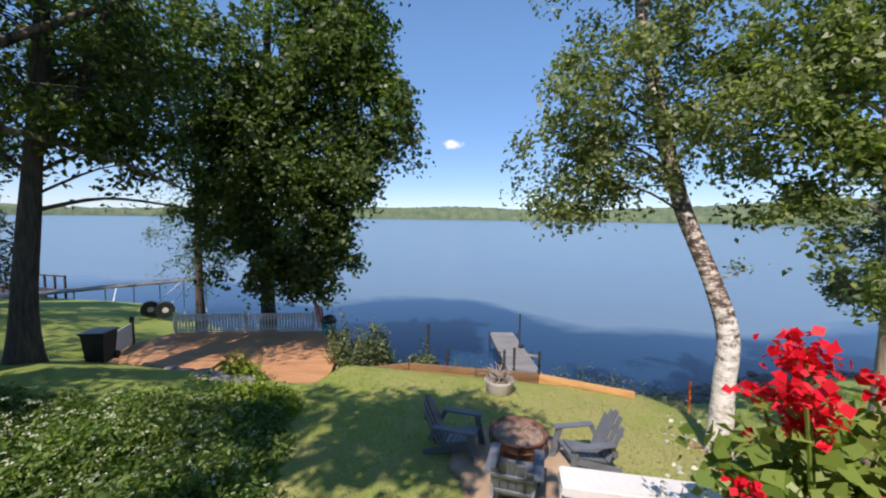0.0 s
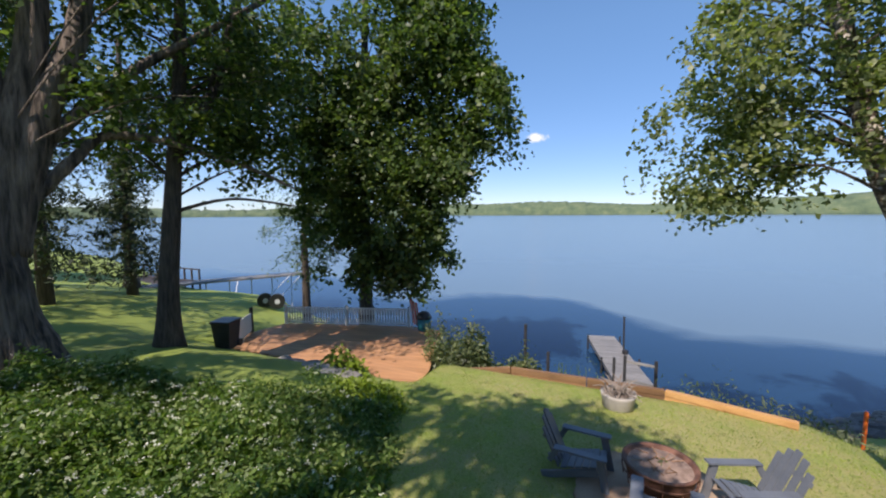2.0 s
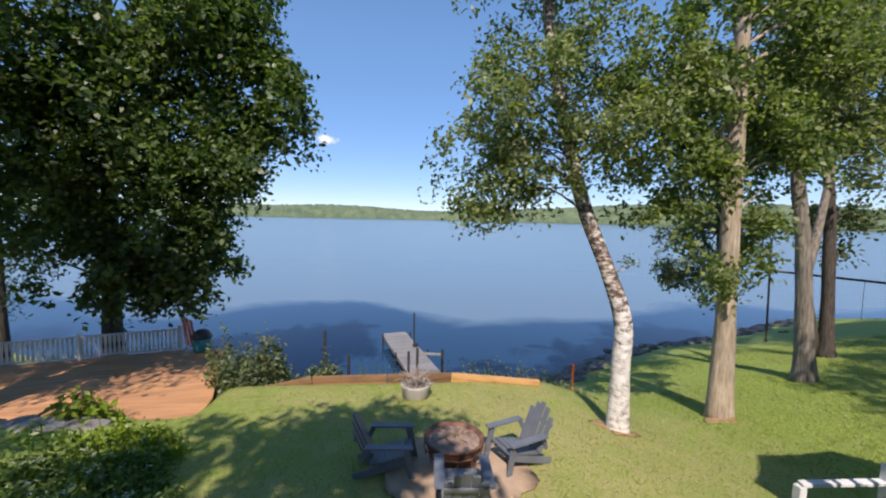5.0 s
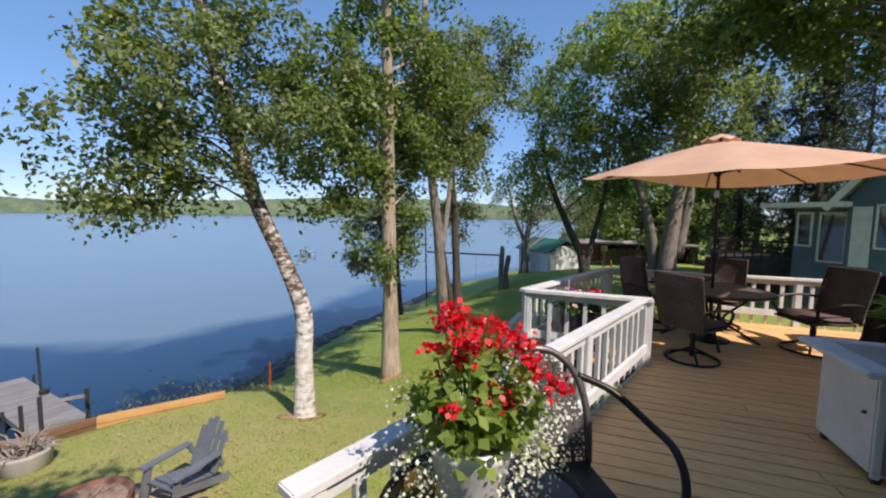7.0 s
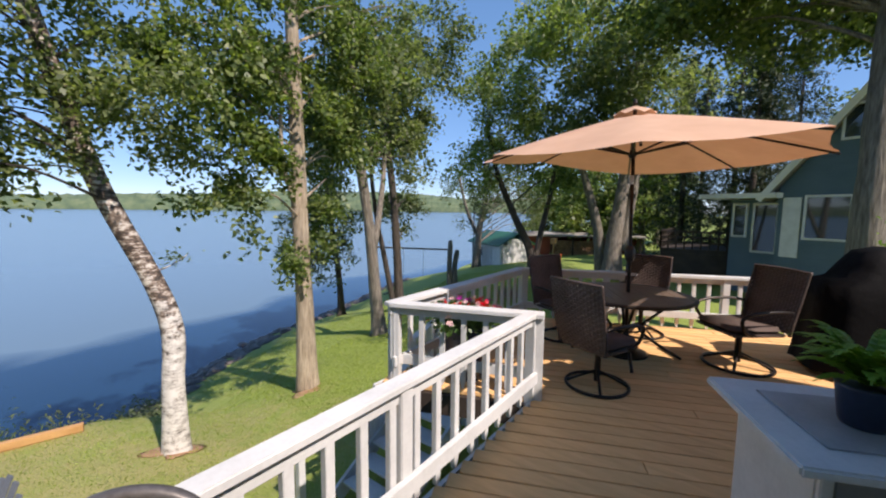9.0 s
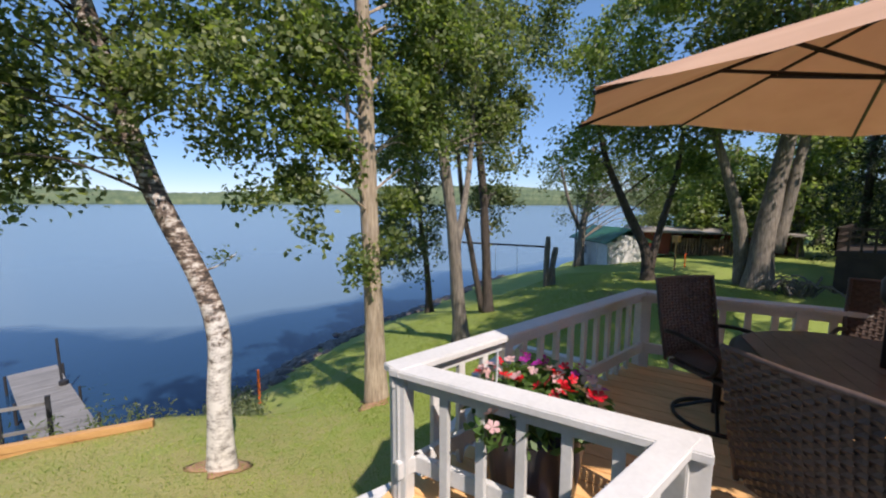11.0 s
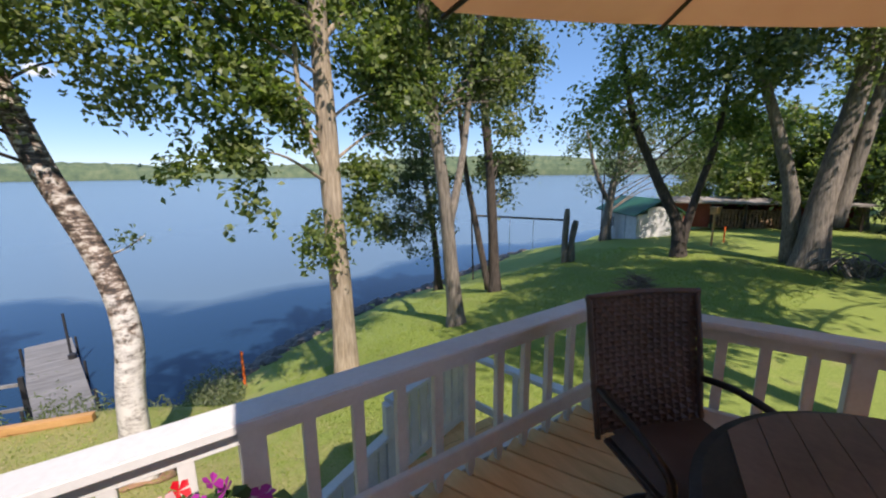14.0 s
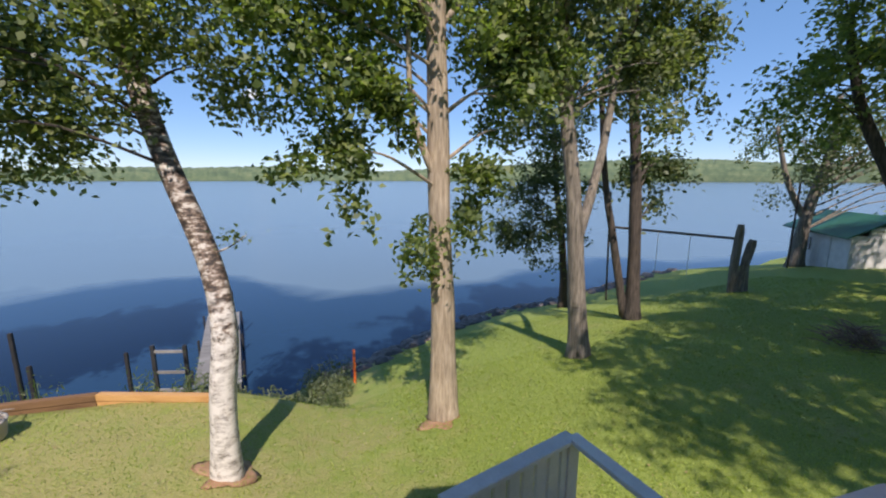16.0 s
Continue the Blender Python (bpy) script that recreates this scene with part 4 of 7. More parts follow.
# ---- covered grill ----
def build_grill():
    t = thing("covered_grill", "large barbecue under a black fitted cover", "grill", at=pose(10.75, 0.45, 0, 0, 0, 114))
    bm = bmesh.new()
    prof = [(0.0, 0.42, 0.86), (0.12, 0.4, 0.84), (0.7, 0.36, 0.8), (0.92, 0.36, 0.8), (1.0, 0.33, 0.62), (1.14, 0.3, 0.52), (1.27, 0.22, 0.44), (1.31, 0.1, 0.3)]
    rings = []
    n = 40
    for z, ry, rx in prof:
        ring = []
        for k in range(n):
            a = 2 * math.pi * k / n
            c, s = math.cos(a), math.sin(a)
            e = 0.45
            x = rx * math.copysign(abs(c) ** e, c)
            y = ry * math.copysign(abs(s) ** e, s)
            w = 1 + 0.05 * noise.noise((x * 5, y * 5, z * 2)) + 0.03 * math.sin(a * 9) * (1 - z / 1.4)
            ring.append(bm.verts.new((x * w, y * w, z + 0.05 + 0.03 * noise.noise((x * 3, y * 3, z)))))
        rings.append(ring)
    for u, v in zip(rings, rings[1:]):
        for k in range(n):
            bm.faces.new((u[k], u[(k + 1) % n], v[(k + 1) % n], v[k]))
    bm.faces.new(rings[-1])
    part("cover", bm, COVER, t, smooth=True)
    for x in (-0.6, 0.6):
        for y in (-0.25, 0.25):
            part("caster", lathe([(0.02, 0), (0.035, 0.01), (0.035, 0.05), (0.02, 0.06)], 12, (x, y, 0.001)), BLACKPLASTIC, t)


build_grill()


# ---- fire table with fern ----
def build_fire_table():
    m = pose(7.08, 1.39, 0, 0, 0, 24)
    t = thing("fire_table", "white metal fire-pit table with a grey inset lid", "fire table", at=m)
    part("body", boxbm((-0.3, -0.3, 0.06), (0.34, 0.3, 0.73), None, 0.008), GREYPAINT, t)
    part("door_panel", boxbm((-0.28, 0.301, 0.07), (0.32, 0.312, 0.72), None, 0.004), WHITE, t)
    part("end_panel", boxbm((-0.311, -0.29, 0.08), (-0.301, 0.265, 0.71), None, 0.004), surface("grey_powder_coat", (0.2, 0.2, 0.195), (0.27, 0.27, 0.26), 3, 0.5, fine=60), t, "grey steel end panel")
    part("corner_strip", boxbm((-0.316, 0.27, 0.05), (-0.29, 0.315, 0.73), None, 0.004), WHITE, t)
    part("tabletop", boxbm((-0.41, -0.44, 0.74), (0.41, 0.44, 0.785), None, 0.01), WHITE, t)
    part("inset", boxbm((-0.26, -0.27, 0.786), (0.26, 0.27, 0.793), None, 0.003), surface("grey_slate_inset", (0.3, 0.31, 0.32), (0.42, 0.43, 0.44), 5, 0.35, fine=60), t, "grey burner lid")
    part("knob", lathe([(0.012, 0), (0.012, 0.02)], 10), BLACKPLASTIC, t).matrix_basis = pose(-0.2, 0.31, 0.45, -90, 0, 0)
    for x in (-0.26, 0.3):
        for y in (-0.26, 0.26):
            part("foot", lathe([(0.025, 0), (0.03, 0.02), (0.02, 0.06)], 10, (x, y, 0.002)), BLACKPLASTIC, t)
    f = thing("potted_fern", "bright green fern in a navy pot on the fire table", "potted plant", at=pose(7.06, 1.38, 0.794))
    part("pot", lathe([(0.075, 0.0), (0.085, 0.02), (0.105, 0.17), (0.11, 0.18), (0.1, 0.185)], 20), BLUEPOT, f, smooth=True)
    rng = np.random.default_rng(4)
    bm = bmesh.new()
    for k in range(80):
        a, ln, lift = rng.uniform(0, 2 * math.pi), rng.uniform(0.12, 0.33), rng.uniform(0.08, 0.27)
        c, s = math.cos(a), math.sin(a)
        prev = None
        for i in range(12):
            u = i / 11
            r = ln * u
            z = 0.18 + lift * math.sin(u * 1.75) * 0.95 - 0.05 * u * u
            p = Vector((c * r, s * r, z))
            w = 0.028 * math.sin(math.pi * min(1, u * 0.92 + 0.06)) + 0.002
            side = Vector((-s, c, 0))
            if prev is not None:
                for sg in (-1, 1):
                    bm.faces.new([bm.verts.new(q) for q in (prev, p, p + side * sg * w + Vector((c, s, -0.3)) * 0.012, prev + side * sg * w * 0.9)])
            prev = p
    part("fronds", bm, GREEN_FERN, f)


build_fire_table()


# ---- lounge chairs and the rest by the wall ----
def lounge_chair(m, label):
    t = thing("lounge_chair", label, "chair", "lounge chairs by the wall", at=m)
    for s in (-1, 1):
        ln = smooth_line([(0.32 * s, -0.36, 0.03), (0.32 * s, 0.36, 0.03)], 3)
        part("runner", tubebm(ln, 0.018, 8), DARKMETAL, t)
        part("leg", tubebm(smooth_line([(0.32 * s, -0.34, 0.03), (0.33 * s, -0.32, 0.35), (0.33 * s, -0.28, 0.58), (0.33 * s, -0.1, 0.63), (0.33 * s, 0.3, 0.6)], 4), 0.02, 8), DARKMETAL, t, smooth=True)
        part("back_post", tubebm([(0.3 * s, 0.28, 0.33), (0.3 * s, 0.52, 0.98)], 0.018, 8), DARKMETAL, t)
    part("cross_bar", tubebm([(-0.32, -0.34, 0.03), (0.32, -0.34, 0.03)], 0.018, 8), DARKMETAL, t)
    part("top_bar", tubebm(smooth_line([(-0.3, 0.52, 0.98), (0, 0.54, 1.0), (0.3, 0.52, 0.98)], 4), 0.018, 8), DARKMETAL, t)
    part("seat_frame", boxbm((-0.3, -0.3, 0.29), (0.3, 0.32, 0.32), None, 0.008), DARKMETAL, t)
    part("seat_cushion", boxbm((-0.29, -0.33, 0.32), (0.29, 0.3, 0.45), None, 0.045), CUSHION, t, "sage green seat cushion", True)
    part("back_cushion", boxbm((-0.29, -0.06, 0), (0.29, 0.07, 0.6), pose(0, 0.26, 0.43, -20, 0, 0), 0.05), CUSHION, t, "sage green back cushion", True)
    return t


lounge_chair(pose(7.95, 0.58, 0, 0, 0, 204) @ Matrix.Diagonal((1.12, 1.0, 1.0, 1)), "black metal lounge chair with sage green cushions beside the wall")
lounge_chair(pose(5.62, 0.52, 0, 0, 0, 180), "black metal lounge chair with sage cushions near the fire table")


def build_ottoman():
    t = thing("ottoman", "low black-framed ottoman with a sage green cushion", "ottoman", at=pose(6.6, 0.42, 0, 0, 0, 10))
    for x in (-0.27, 0.27):
        ln = smooth_line([(x, 0.26, 0.01), (x, 0.25, 0.3), (x, 0.2, 0.37), (x, -0.2, 0.37), (x, -0.25, 0.3), (x, -0.26, 0.01)], 4)
        part("leg_frame", tubebm(ln, 0.02, 8), DARKMETAL, t, smooth=True)
    part("cushion", boxbm((-0.25, -0.24, 0.35), (0.25, 0.24, 0.44), None, 0.035), CUSHION, t, "sage green cushion", True)


build_ottoman()
rug = part("rug", boxbm((4.6, 0.12, 0.003), (8.9, 0.78, 0.012)), RUG)
tagged(rug, "blue-grey outdoor rug along the house wall", "rug")


def build_palm():
    t = thing("potted_palm", "dark palm in a square white planter beside the wall", "potted plant", at=pose(7.08, 0.22, 0.013) @ Matrix.Diagonal((0.85, 0.85, 0.8, 1)))
    part("planter", boxbm((-0.17, -0.17, 0), (0.17, 0.17, 0.66), None, 0.012), POT, t)
    part("soil", boxbm((-0.15, -0.15, 0.655), (0.15, 0.15, 0.666)), SOIL, t)
    part("stem", tubebm([(0, 0, 0.66), (0.02, 0, 1.02)], [0.03, 0.02], 8), BARK_DARK, t)
    rng = np.random.default_rng(9)
    bm = bmesh.new()
    for k in range(44):
        a, lift = rng.uniform(0, 2 * math.pi), rng.uniform(-0.05, 0.4)
        c, s = math.cos(a), math.sin(a)
        h = Vector((0.02 + c * 0.16, s * 0.16, 1.0 + lift * 0.6))
        for j in range(9):
            b = a + radians(-50 + 12.5 * j)
            tip = h + Vector((math.cos(b) * 0.32, math.sin(b) * 0.32, -0.15 + lift * 0.3))
            sd = Vector((-math.sin(b), math.cos(b), 0)) * 0.016
            mid = h.lerp(tip, 0.5) + Vector((0, 0, 0.03))
            bm.faces.new([bm.verts.new(q) for q in (h, mid - sd, tip, mid + sd)])
        bm.faces.new([bm.verts.new(q) for q in ((0.02, 0, 1.0), (0.03, 0.006, 1.0), h + Vector((0, 0.004, 0)), h)])
    part("fronds", bm, PALM, t)


build_palm()


# ---- bistro set with geraniums ----
def build_bistro():
    t = thing("bistro_table", "small round glass-topped bistro table with a black rim", "table", at=pose(4.05, 2.72, 0))
    part("glass_top", lathe([(0.02, 0.691), (0.36, 0.691), (0.36, 0.699), (0.02, 0.699)], 40), TINTED, t)
    part("rim", tubebm([(0.37 * math.cos(2 * math.pi * k / 40), 0.37 * math.sin(2 * math.pi * k / 40), 0.693) for k in range(41)], 0.018, 8), DARKMETAL, t, smooth=True)
    for k in range(3):
        a = radians(30 + 120 * k)
        part("leg", tubebm(smooth_line([(0.35 * math.cos(a), 0.35 * math.sin(a), 0.68), (0.2 * math.cos(a), 0.2 * math.sin(a), 0.35), (0.33 * math.cos(a), 0.33 * math.sin(a), 0.01)], 5), 0.012, 8), DARKMETAL, t, smooth=True)
    p = thing("geranium_pot", "red geraniums and white sprays in a white pot", "potted plant", at=pose(4.035, 2.785, 0.7) @ Matrix.Scale(1.15, 4))
    part("pot", lathe([(0.085, 0), (0.09, 0.01), (0.125, 0.18), (0.14, 0.2), (0.14, 0.225), (0.125, 0.225), (0.118, 0.2)], 28), POT, p, smooth=True)
    part("soil", lathe([(0.115, 0.19), (0.115, 0.195)], 20), SOIL, p)
    rng = np.random.default_rng(12)
    cs, ns, _ = clump_cloud(rng, [(0, 0, 0.36, 0.17, 0.17, 0.16, 60), (0.0, 0.0, 0.31, 0.18, 0.18, 0.06, 50)], 11, 0.038, 0.8, 0.3)
    leaf_mesh("leaves", cs, ns, rng.uniform(0.02, 0.052, len(cs)), GREEN_GERANIUM, p, 0.9, rng)
    bm = bmesh.new()
    heads = []
    for k in range(20):
        a, z = rng.uniform(0, 2 * math.pi), rng.uniform(0.34, 0.6)
        r = rng.uniform(0.06, 0.24) * (1.25 - 1.1 * abs(z - 0.42) / 0.2)
        h = Vector((r * math.cos(a), r * math.sin(a), z))
        heads.append((h, rng.uniform(0.55, 1.25)))
        tube(bm, [(h.x * 0.3, h.y * 0.3, 0.2), h * 0.8 + Vector((0, 0, 0.02)), h], 0.003, 4)
    tagged(part("stems", bm, GREEN_GERANIUM, p), kind="stuff")
    for h, big in heads:
        m = int(46 * big)
        q = np.array(h) + rng.normal(size=(m, 3)) * np.array((0.024, 0.024, 0.016)) * big
        fh = leaf_mesh("flower_head", q, rng.normal(size=(m, 3)) * 0.6 + np.array((0, 0, 0.5)), rng.uniform(0.015, 0.026, m), REDPETAL, p, 0.9, rng)
        tagged(fh, kind="stuff")
    cs, ns, _ = clump_cloud(rng, [(0.2, -0.06, 0.22, 0.14, 0.14, 0.12, 60), (-0.18, 0.06, 0.26, 0.07, 0.1, 0.16, 22), (0.02, -0.18, 0.2, 0.14, 0.06, 0.06, 20)], 15, 0.035, 0.9, 0.2)
    leaf_mesh("white_spray", cs, ns, rng.uniform(0.008, 0.017, len(cs)), WHITEPETAL, p, 0.8, rng, "tiny white blossoms")


build_bistro()


BRONZE = surface("worn_bronze_weave", (0.07, 0.06, 0.055), (0.2, 0.18, 0.17), 6, 0.4, 0.5, fine=60)


def build_bistro_chair():
    """Faces -y; a rounded back pierced by a woven pattern."""
    t = thing("bistro_chair", "black metal chair with a rounded, woven-pattern back", "chair", at=pose(4.66, 2.72, 0, 0, 0, -38))
    back = pose(0, 0.22, 0.42, -14, 0, 0)
    arch = [(-0.25, 0.0, 0.0), (-0.27, 0.01, 0.22), (-0.24, 0.03, 0.42), (-0.14, 0.05, 0.55), (0, 0.055, 0.59), (0.14, 0.05, 0.55), (0.24, 0.03, 0.42), (0.27, 0.01, 0.22), (0.25, 0.0, 0.0)]
    part("back_frame", tubebm(smooth_line([back @ Vector(p) for p in arch], 4), 0.02, 10), BRONZE, t, smooth=True)
    bm = bmesh.new()
    # flat strips crossing both ways, cut to the arch
    for k in range(-9, 10):
        x = k * 0.028
        top = 0.585 * math.sqrt(max(0, 1 - (x / 0.27) ** 2)) if abs(x) < 0.262 else 0
        if top < 0.06:
            continue
        w = 0.0035 if k % 3 else 0.011
        ribbon(bm, [back @ Vector((x, 0.05 * z / 0.6 + 0.004 * (-1) ** k, z)) for z in np.linspace(0.0, top, 12)], back.to_3x3() @ Vector((w, 0, 0)))
    for k in range(1, 21):
        z = k * 0.028
        half = 0.265 * math.sqrt(max(0, 1 - (z / 0.59) ** 2)) if z > 0.2 else 0.262
        w = 0.0035 if k % 3 else 0.011
        ribbon(bm, [back @ Vector((x, 0.05 * z / 0.6, z)) for x in np.linspace(-half, half, 12)], back.to_3x3() @ Vector((0, 0, w)))
    for s in (-1, 1):
        for k in range(-16, 17):
            pts = []
            for q in np.linspace(-0.6, 0.6, 25):
                x, z = q * 0.7 * s, 0.29 + q * 0.7 + k * 0.04
                if 0 < z < 0.585 * math.sqrt(max(0, 1 - (x / 0.27) ** 2)) and abs(x) < 0.26:
                    pts.append(back @ Vector((x, 0.05 * z / 0.6 + 0.006, z)))
            if len(pts) > 1:
                ribbon(bm, pts, back.to_3x3() @ Vector((0.0035, 0, -0.0035 * s)))
    tagged(part("back_weave", bm, BRONZE, t, "pierced grey-bronze weave"), kind="stuff")
    part("seat", boxbm((-0.24, -0.24, 0.41), (0.24, 0.22, 0.435), None, 0.012), DARKMETAL, t)
    for s in (-1, 1):
        w = 0.58 if s > 0 else 0.42
        ln = smooth_line([back @ Vector((0.235 * s, 0.03, 0.44)), ((w - 0.16) * s, 0.3, 0.76), ((w - 0.02) * s, 0.16, 0.63), (w * s, 0.0, 0.58), ((w - 0.02) * s, -0.1, 0.44), ((w - 0.16) * s, -0.2, 0.2), (0.3 * s, -0.24, 0.01)], 5)
        part("arm", tubebm(ln, 0.02, 10), DARKMETAL, t, smooth=True)
        part("leg", tubebm([(0.25 * s, 0.22, 0.42), (0.26 * s, 0.29, 0.01)], 0.015, 8), DARKMETAL, t)


build_bistro_chair()


# ---- flower box of impatiens at the corner ----
def build_planter():
    t = thing("flower_planter", "tub of pink, red and purple impatiens at the railing corner", "potted plant", at=pose(7.95, 4.05, 0.0))
    part("tub", lathe([(0.2, 0), (0.22, 0.02), (0.28, 0.5), (0.3, 0.53), (0.3, 0.56), (0.27, 0.56), (0.26, 0.5)], 28), BLUEPOT, t, smooth=True)
    part("soil", lathe([(0.265, 0.5), (0.265, 0.505)], 20), SOIL, t)
    rng = np.random.default_rng(21)
    cs, ns, _ = clump_cloud(rng, [(0, 0, 0.62, 0.4, 0.34, 0.13, 150)], 9, 0.04, 0.8, 0.3)
    leaf_mesh("leaves", cs, ns, rng.uniform(0.045, 0.095, len(cs)), leafy("impatiens_leaves", [(0.05, 0.11, 0.03), (0.1, 0.19, 0.05), (0.16, 0.25, 0.08)], 0.3), t, 0.55, rng)
    for k in range(64):
        a, r = rng.uniform(0, 2 * math.pi), math.sqrt(rng.uniform(0.02, 1))
        x, y = 0.44 * r * math.cos(a), 0.38 * r * math.sin(a)
        z = 0.6 + 0.18 * math.sqrt(max(0, 1 - r * r)) + rng.uniform(-0.05, 0.04)
        material = PURPLEPETAL if x > 0.12 and rng.uniform() < 0.85 else (REDPETAL if rng.uniform() < 0.45 else PINKPETAL)
        bm = bmesh.new()
        tilt = Matrix.Translation((x, y, z)) @ Euler((rng.normal() * 0.5, rng.normal() * 0.5, rng.uniform(0, 6))).to_matrix().to_4x4()
        s = rng.uniform(0.024, 0.036)
        mid = bm.verts.new(tilt @ Vector((0, 0, 0)))
        for q in range(5):
            b = 2 * math.pi * q / 5
            pts = [tilt @ Vector((s * rr * math.cos(b + o), s * rr * math.sin(b + o), 0.004 + 0.004 * q % 0.01)) for rr, o in ((0.9, -0.5), (1.15, 0), (0.9, 0.5))]
            bm.faces.new([mid] + [bm.verts.new(p) for p in pts])
        part("blossom", bm, material, t)
    part("plant_hook", tubebm(smooth_line([(-0.22, 0.1, 0.5), (-0.2, 0.1, 0.8), (-0.2, 0.1, 0.92)], 3), 0.006, 6), GREYPAINT, t)


build_planter()


# ---- fire pit and lawn chairs ----
def on_ground(x, y, yaw=0, sink=0.0):
    return pose(x, y, ground_z(x, y) - sink, 0, 0, yaw)


def build_fire_pit():
    t = thing("fire_pit", "round rusty steel fire pit full of ash and branches", "fire pit", at=on_ground(3.38, 8.5) @ Matrix.Diagonal((0.88, 0.88, 1, 1)))
    part("bowl", lathe([(0.2, 0.3), (0.45, 0.22), (0.52, 0.42), (0.53, 0.5), (0.57, 0.51), (0.57, 0.53), (0.52, 0.53), (0.46, 0.44), (0.05, 0.38)], 40), RUST, t, smooth=True)
    part("ash", lathe([(0.5, 0.475), (0.3, 0.5), (0.02, 0.51)], 24), surface("ash", (0.18, 0.12, 0.09), (0.36, 0.26, 0.21), 9, 0.95, fine=60, bumps=0.6), t)
    part("band", tubebm([(0.56 * math.cos(2 * math.pi * k / 40), 0.56 * math.sin(2 * math.pi * k / 40), 0.4) for k in range(41)], 0.012, 6), RUST, t)
    for k in range(12):
        a = 2 * math.pi * k / 12
        part("upright", tubebm([(0.53 * math.cos(a), 0.53 * math.sin(a), 0.24), (0.565 * math.cos(a), 0.565 * math.sin(a), 0.5)], 0.01, 6), RUST, t)
    for k in range(4):
        a = radians(45 + 90 * k)
        part("leg", tubebm([(0.42 * math.cos(a), 0.42 * math.sin(a), 0.3), (0.5 * math.cos(a), 0.5 * math.sin(a), 0.0)], 0.018, 8), RUST, t)
    rng = np.random.default_rng(2)
    for k in range(16):
        a, b = rng.uniform(0, 6.28), rng.uniform(0, 6.28)
        r = rng.uniform(0.05, 0.3)
        p = Vector((r * math.cos(a), r * math.sin(a), 0.51))
        part("stick", tubebm([p, p + Vector((0.2 * math.cos(b), 0.2 * math.sin(b), rng.uniform(0.0, 0.05)))], 0.008, 5), LOGEND, t)
    cs, ns, _ = clump_cloud(rng, [(0.05, 0.05, 0.535, 0.13, 0.16, 0.02, 12)], 6, 0.03)
    tagged(leaf_mesh("leaf_litter", cs, ns, rng.uniform(0.03, 0.06, len(cs)), GREEN_SILVER, t, 0.6, rng), kind="stuff")
    pad = lathe([(1.25, 0.0), (1.0, 0.02), (0.05, 0.022)], 40)
    for v in pad.verts:
        v.co.x *= 1 + 0.25 * noise.noise((v.co.x * 2, v.co.y * 2, 0))
        v.co.y = v.co.y * (1 + 0.25 * noise.noise((v.co.x * 2, v.co.y * 2, 4))) - 0.15
        v.co.z += ground_z(3.38 + v.co.x, 8.5 + v.co.y) - ground_z(3.38, 8.5) + 0.03
    ob = part("dirt_patch", pad, surface("bare_earth", (0.3, 0.2, 0.13), (0.46, 0.34, 0.24), 2, 0.95, fine=40, bumps=0.4, dist=0.01), smooth=True)
    ob.matrix_basis = on_ground(3.38, 8.5)
    tagged(ob, "bare worn earth round the fire pit", "bare earth", kind="structure")


build_fire_pit()


def adirondack():
    """Faces -y, origin on the ground."""
    t = thing("adirondack_chair", "slate grey resin Adirondack chair at the fire pit", "chair", "lawn chairs round the fire pit")
    for s in (-1, 1):
        part("front_leg", beambm((0.31 * s, -0.33, 0.565), (0.33 * s, -0.44, 0.0), 0.05, 0.11, 0.012), SLATE, t)
        part("rear_leg", beambm((0.25 * s, -0.3, 0.3), (0.25 * s, 0.52, 0.03), 0.045, 0.12, 0.012), SLATE, t)
        arm = boxbm((0.33 * s - 0.075, -0.43, 0.56), (0.33 * s + 0.075, 0.32, 0.59), None, 0.012)
        part("arm", arm, SLATE, t)
        part("arm_brace", beambm((0.3 * s, 0.26, 0.57), (0.27 * s, 0.4, 0.3), 0.04, 0.08, 0.01), SLATE, t)
    for k in range(6):
        y = -0.34 + 0.105 * k
        z = 0.375 - 0.028 * k + (0.012 if k else -0.01)
        part("seat_slat", boxbm((-0.27, -0.05, -0.012), (0.27, 0.05, 0.012), pose(0, y, z, -14, 0, 0), 0.008), SLATE, t)
    lean = pose(0, 0.24, 0.24, -24, 0, 0)
    tops = (0.62, 0.74, 0.79, 0.74, 0.62)
    for k, h in enumerate(tops):
        x = -0.232 + 0.116 * k
        part("back_slat", boxbm((x - 0.054, -0.012 - 0.012 * (2 - abs(k - 2)) + 0.02, 0), (x + 0.054, 0.012 - 0.012 * (2 - abs(k - 2)) + 0.02, h), lean, 0.01), SLATE, t)
    for z in (0.12, 0.46):
        part("back_bar", boxbm((-0.29, 0.03, z), (0.29, 0.06, z + 0.07), lean, 0.008), SLATE, t)
    return t


ad = adirondack()
ad.matrix_basis = on_ground(2.28, 8.5, 86)
copy_thing(ad, on_ground(4.5, 8.55, -68))
copy_thing(ad, on_ground(3.36, 7.36, 176))


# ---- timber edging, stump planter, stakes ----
DARKTIMBER = surface("dark_brown_timber", (0.13, 0.07, 0.035), (0.27, 0.15, 0.07), 1.0, 0.8, fine=14, stretch=(1, 6, 6), rand=0.2)


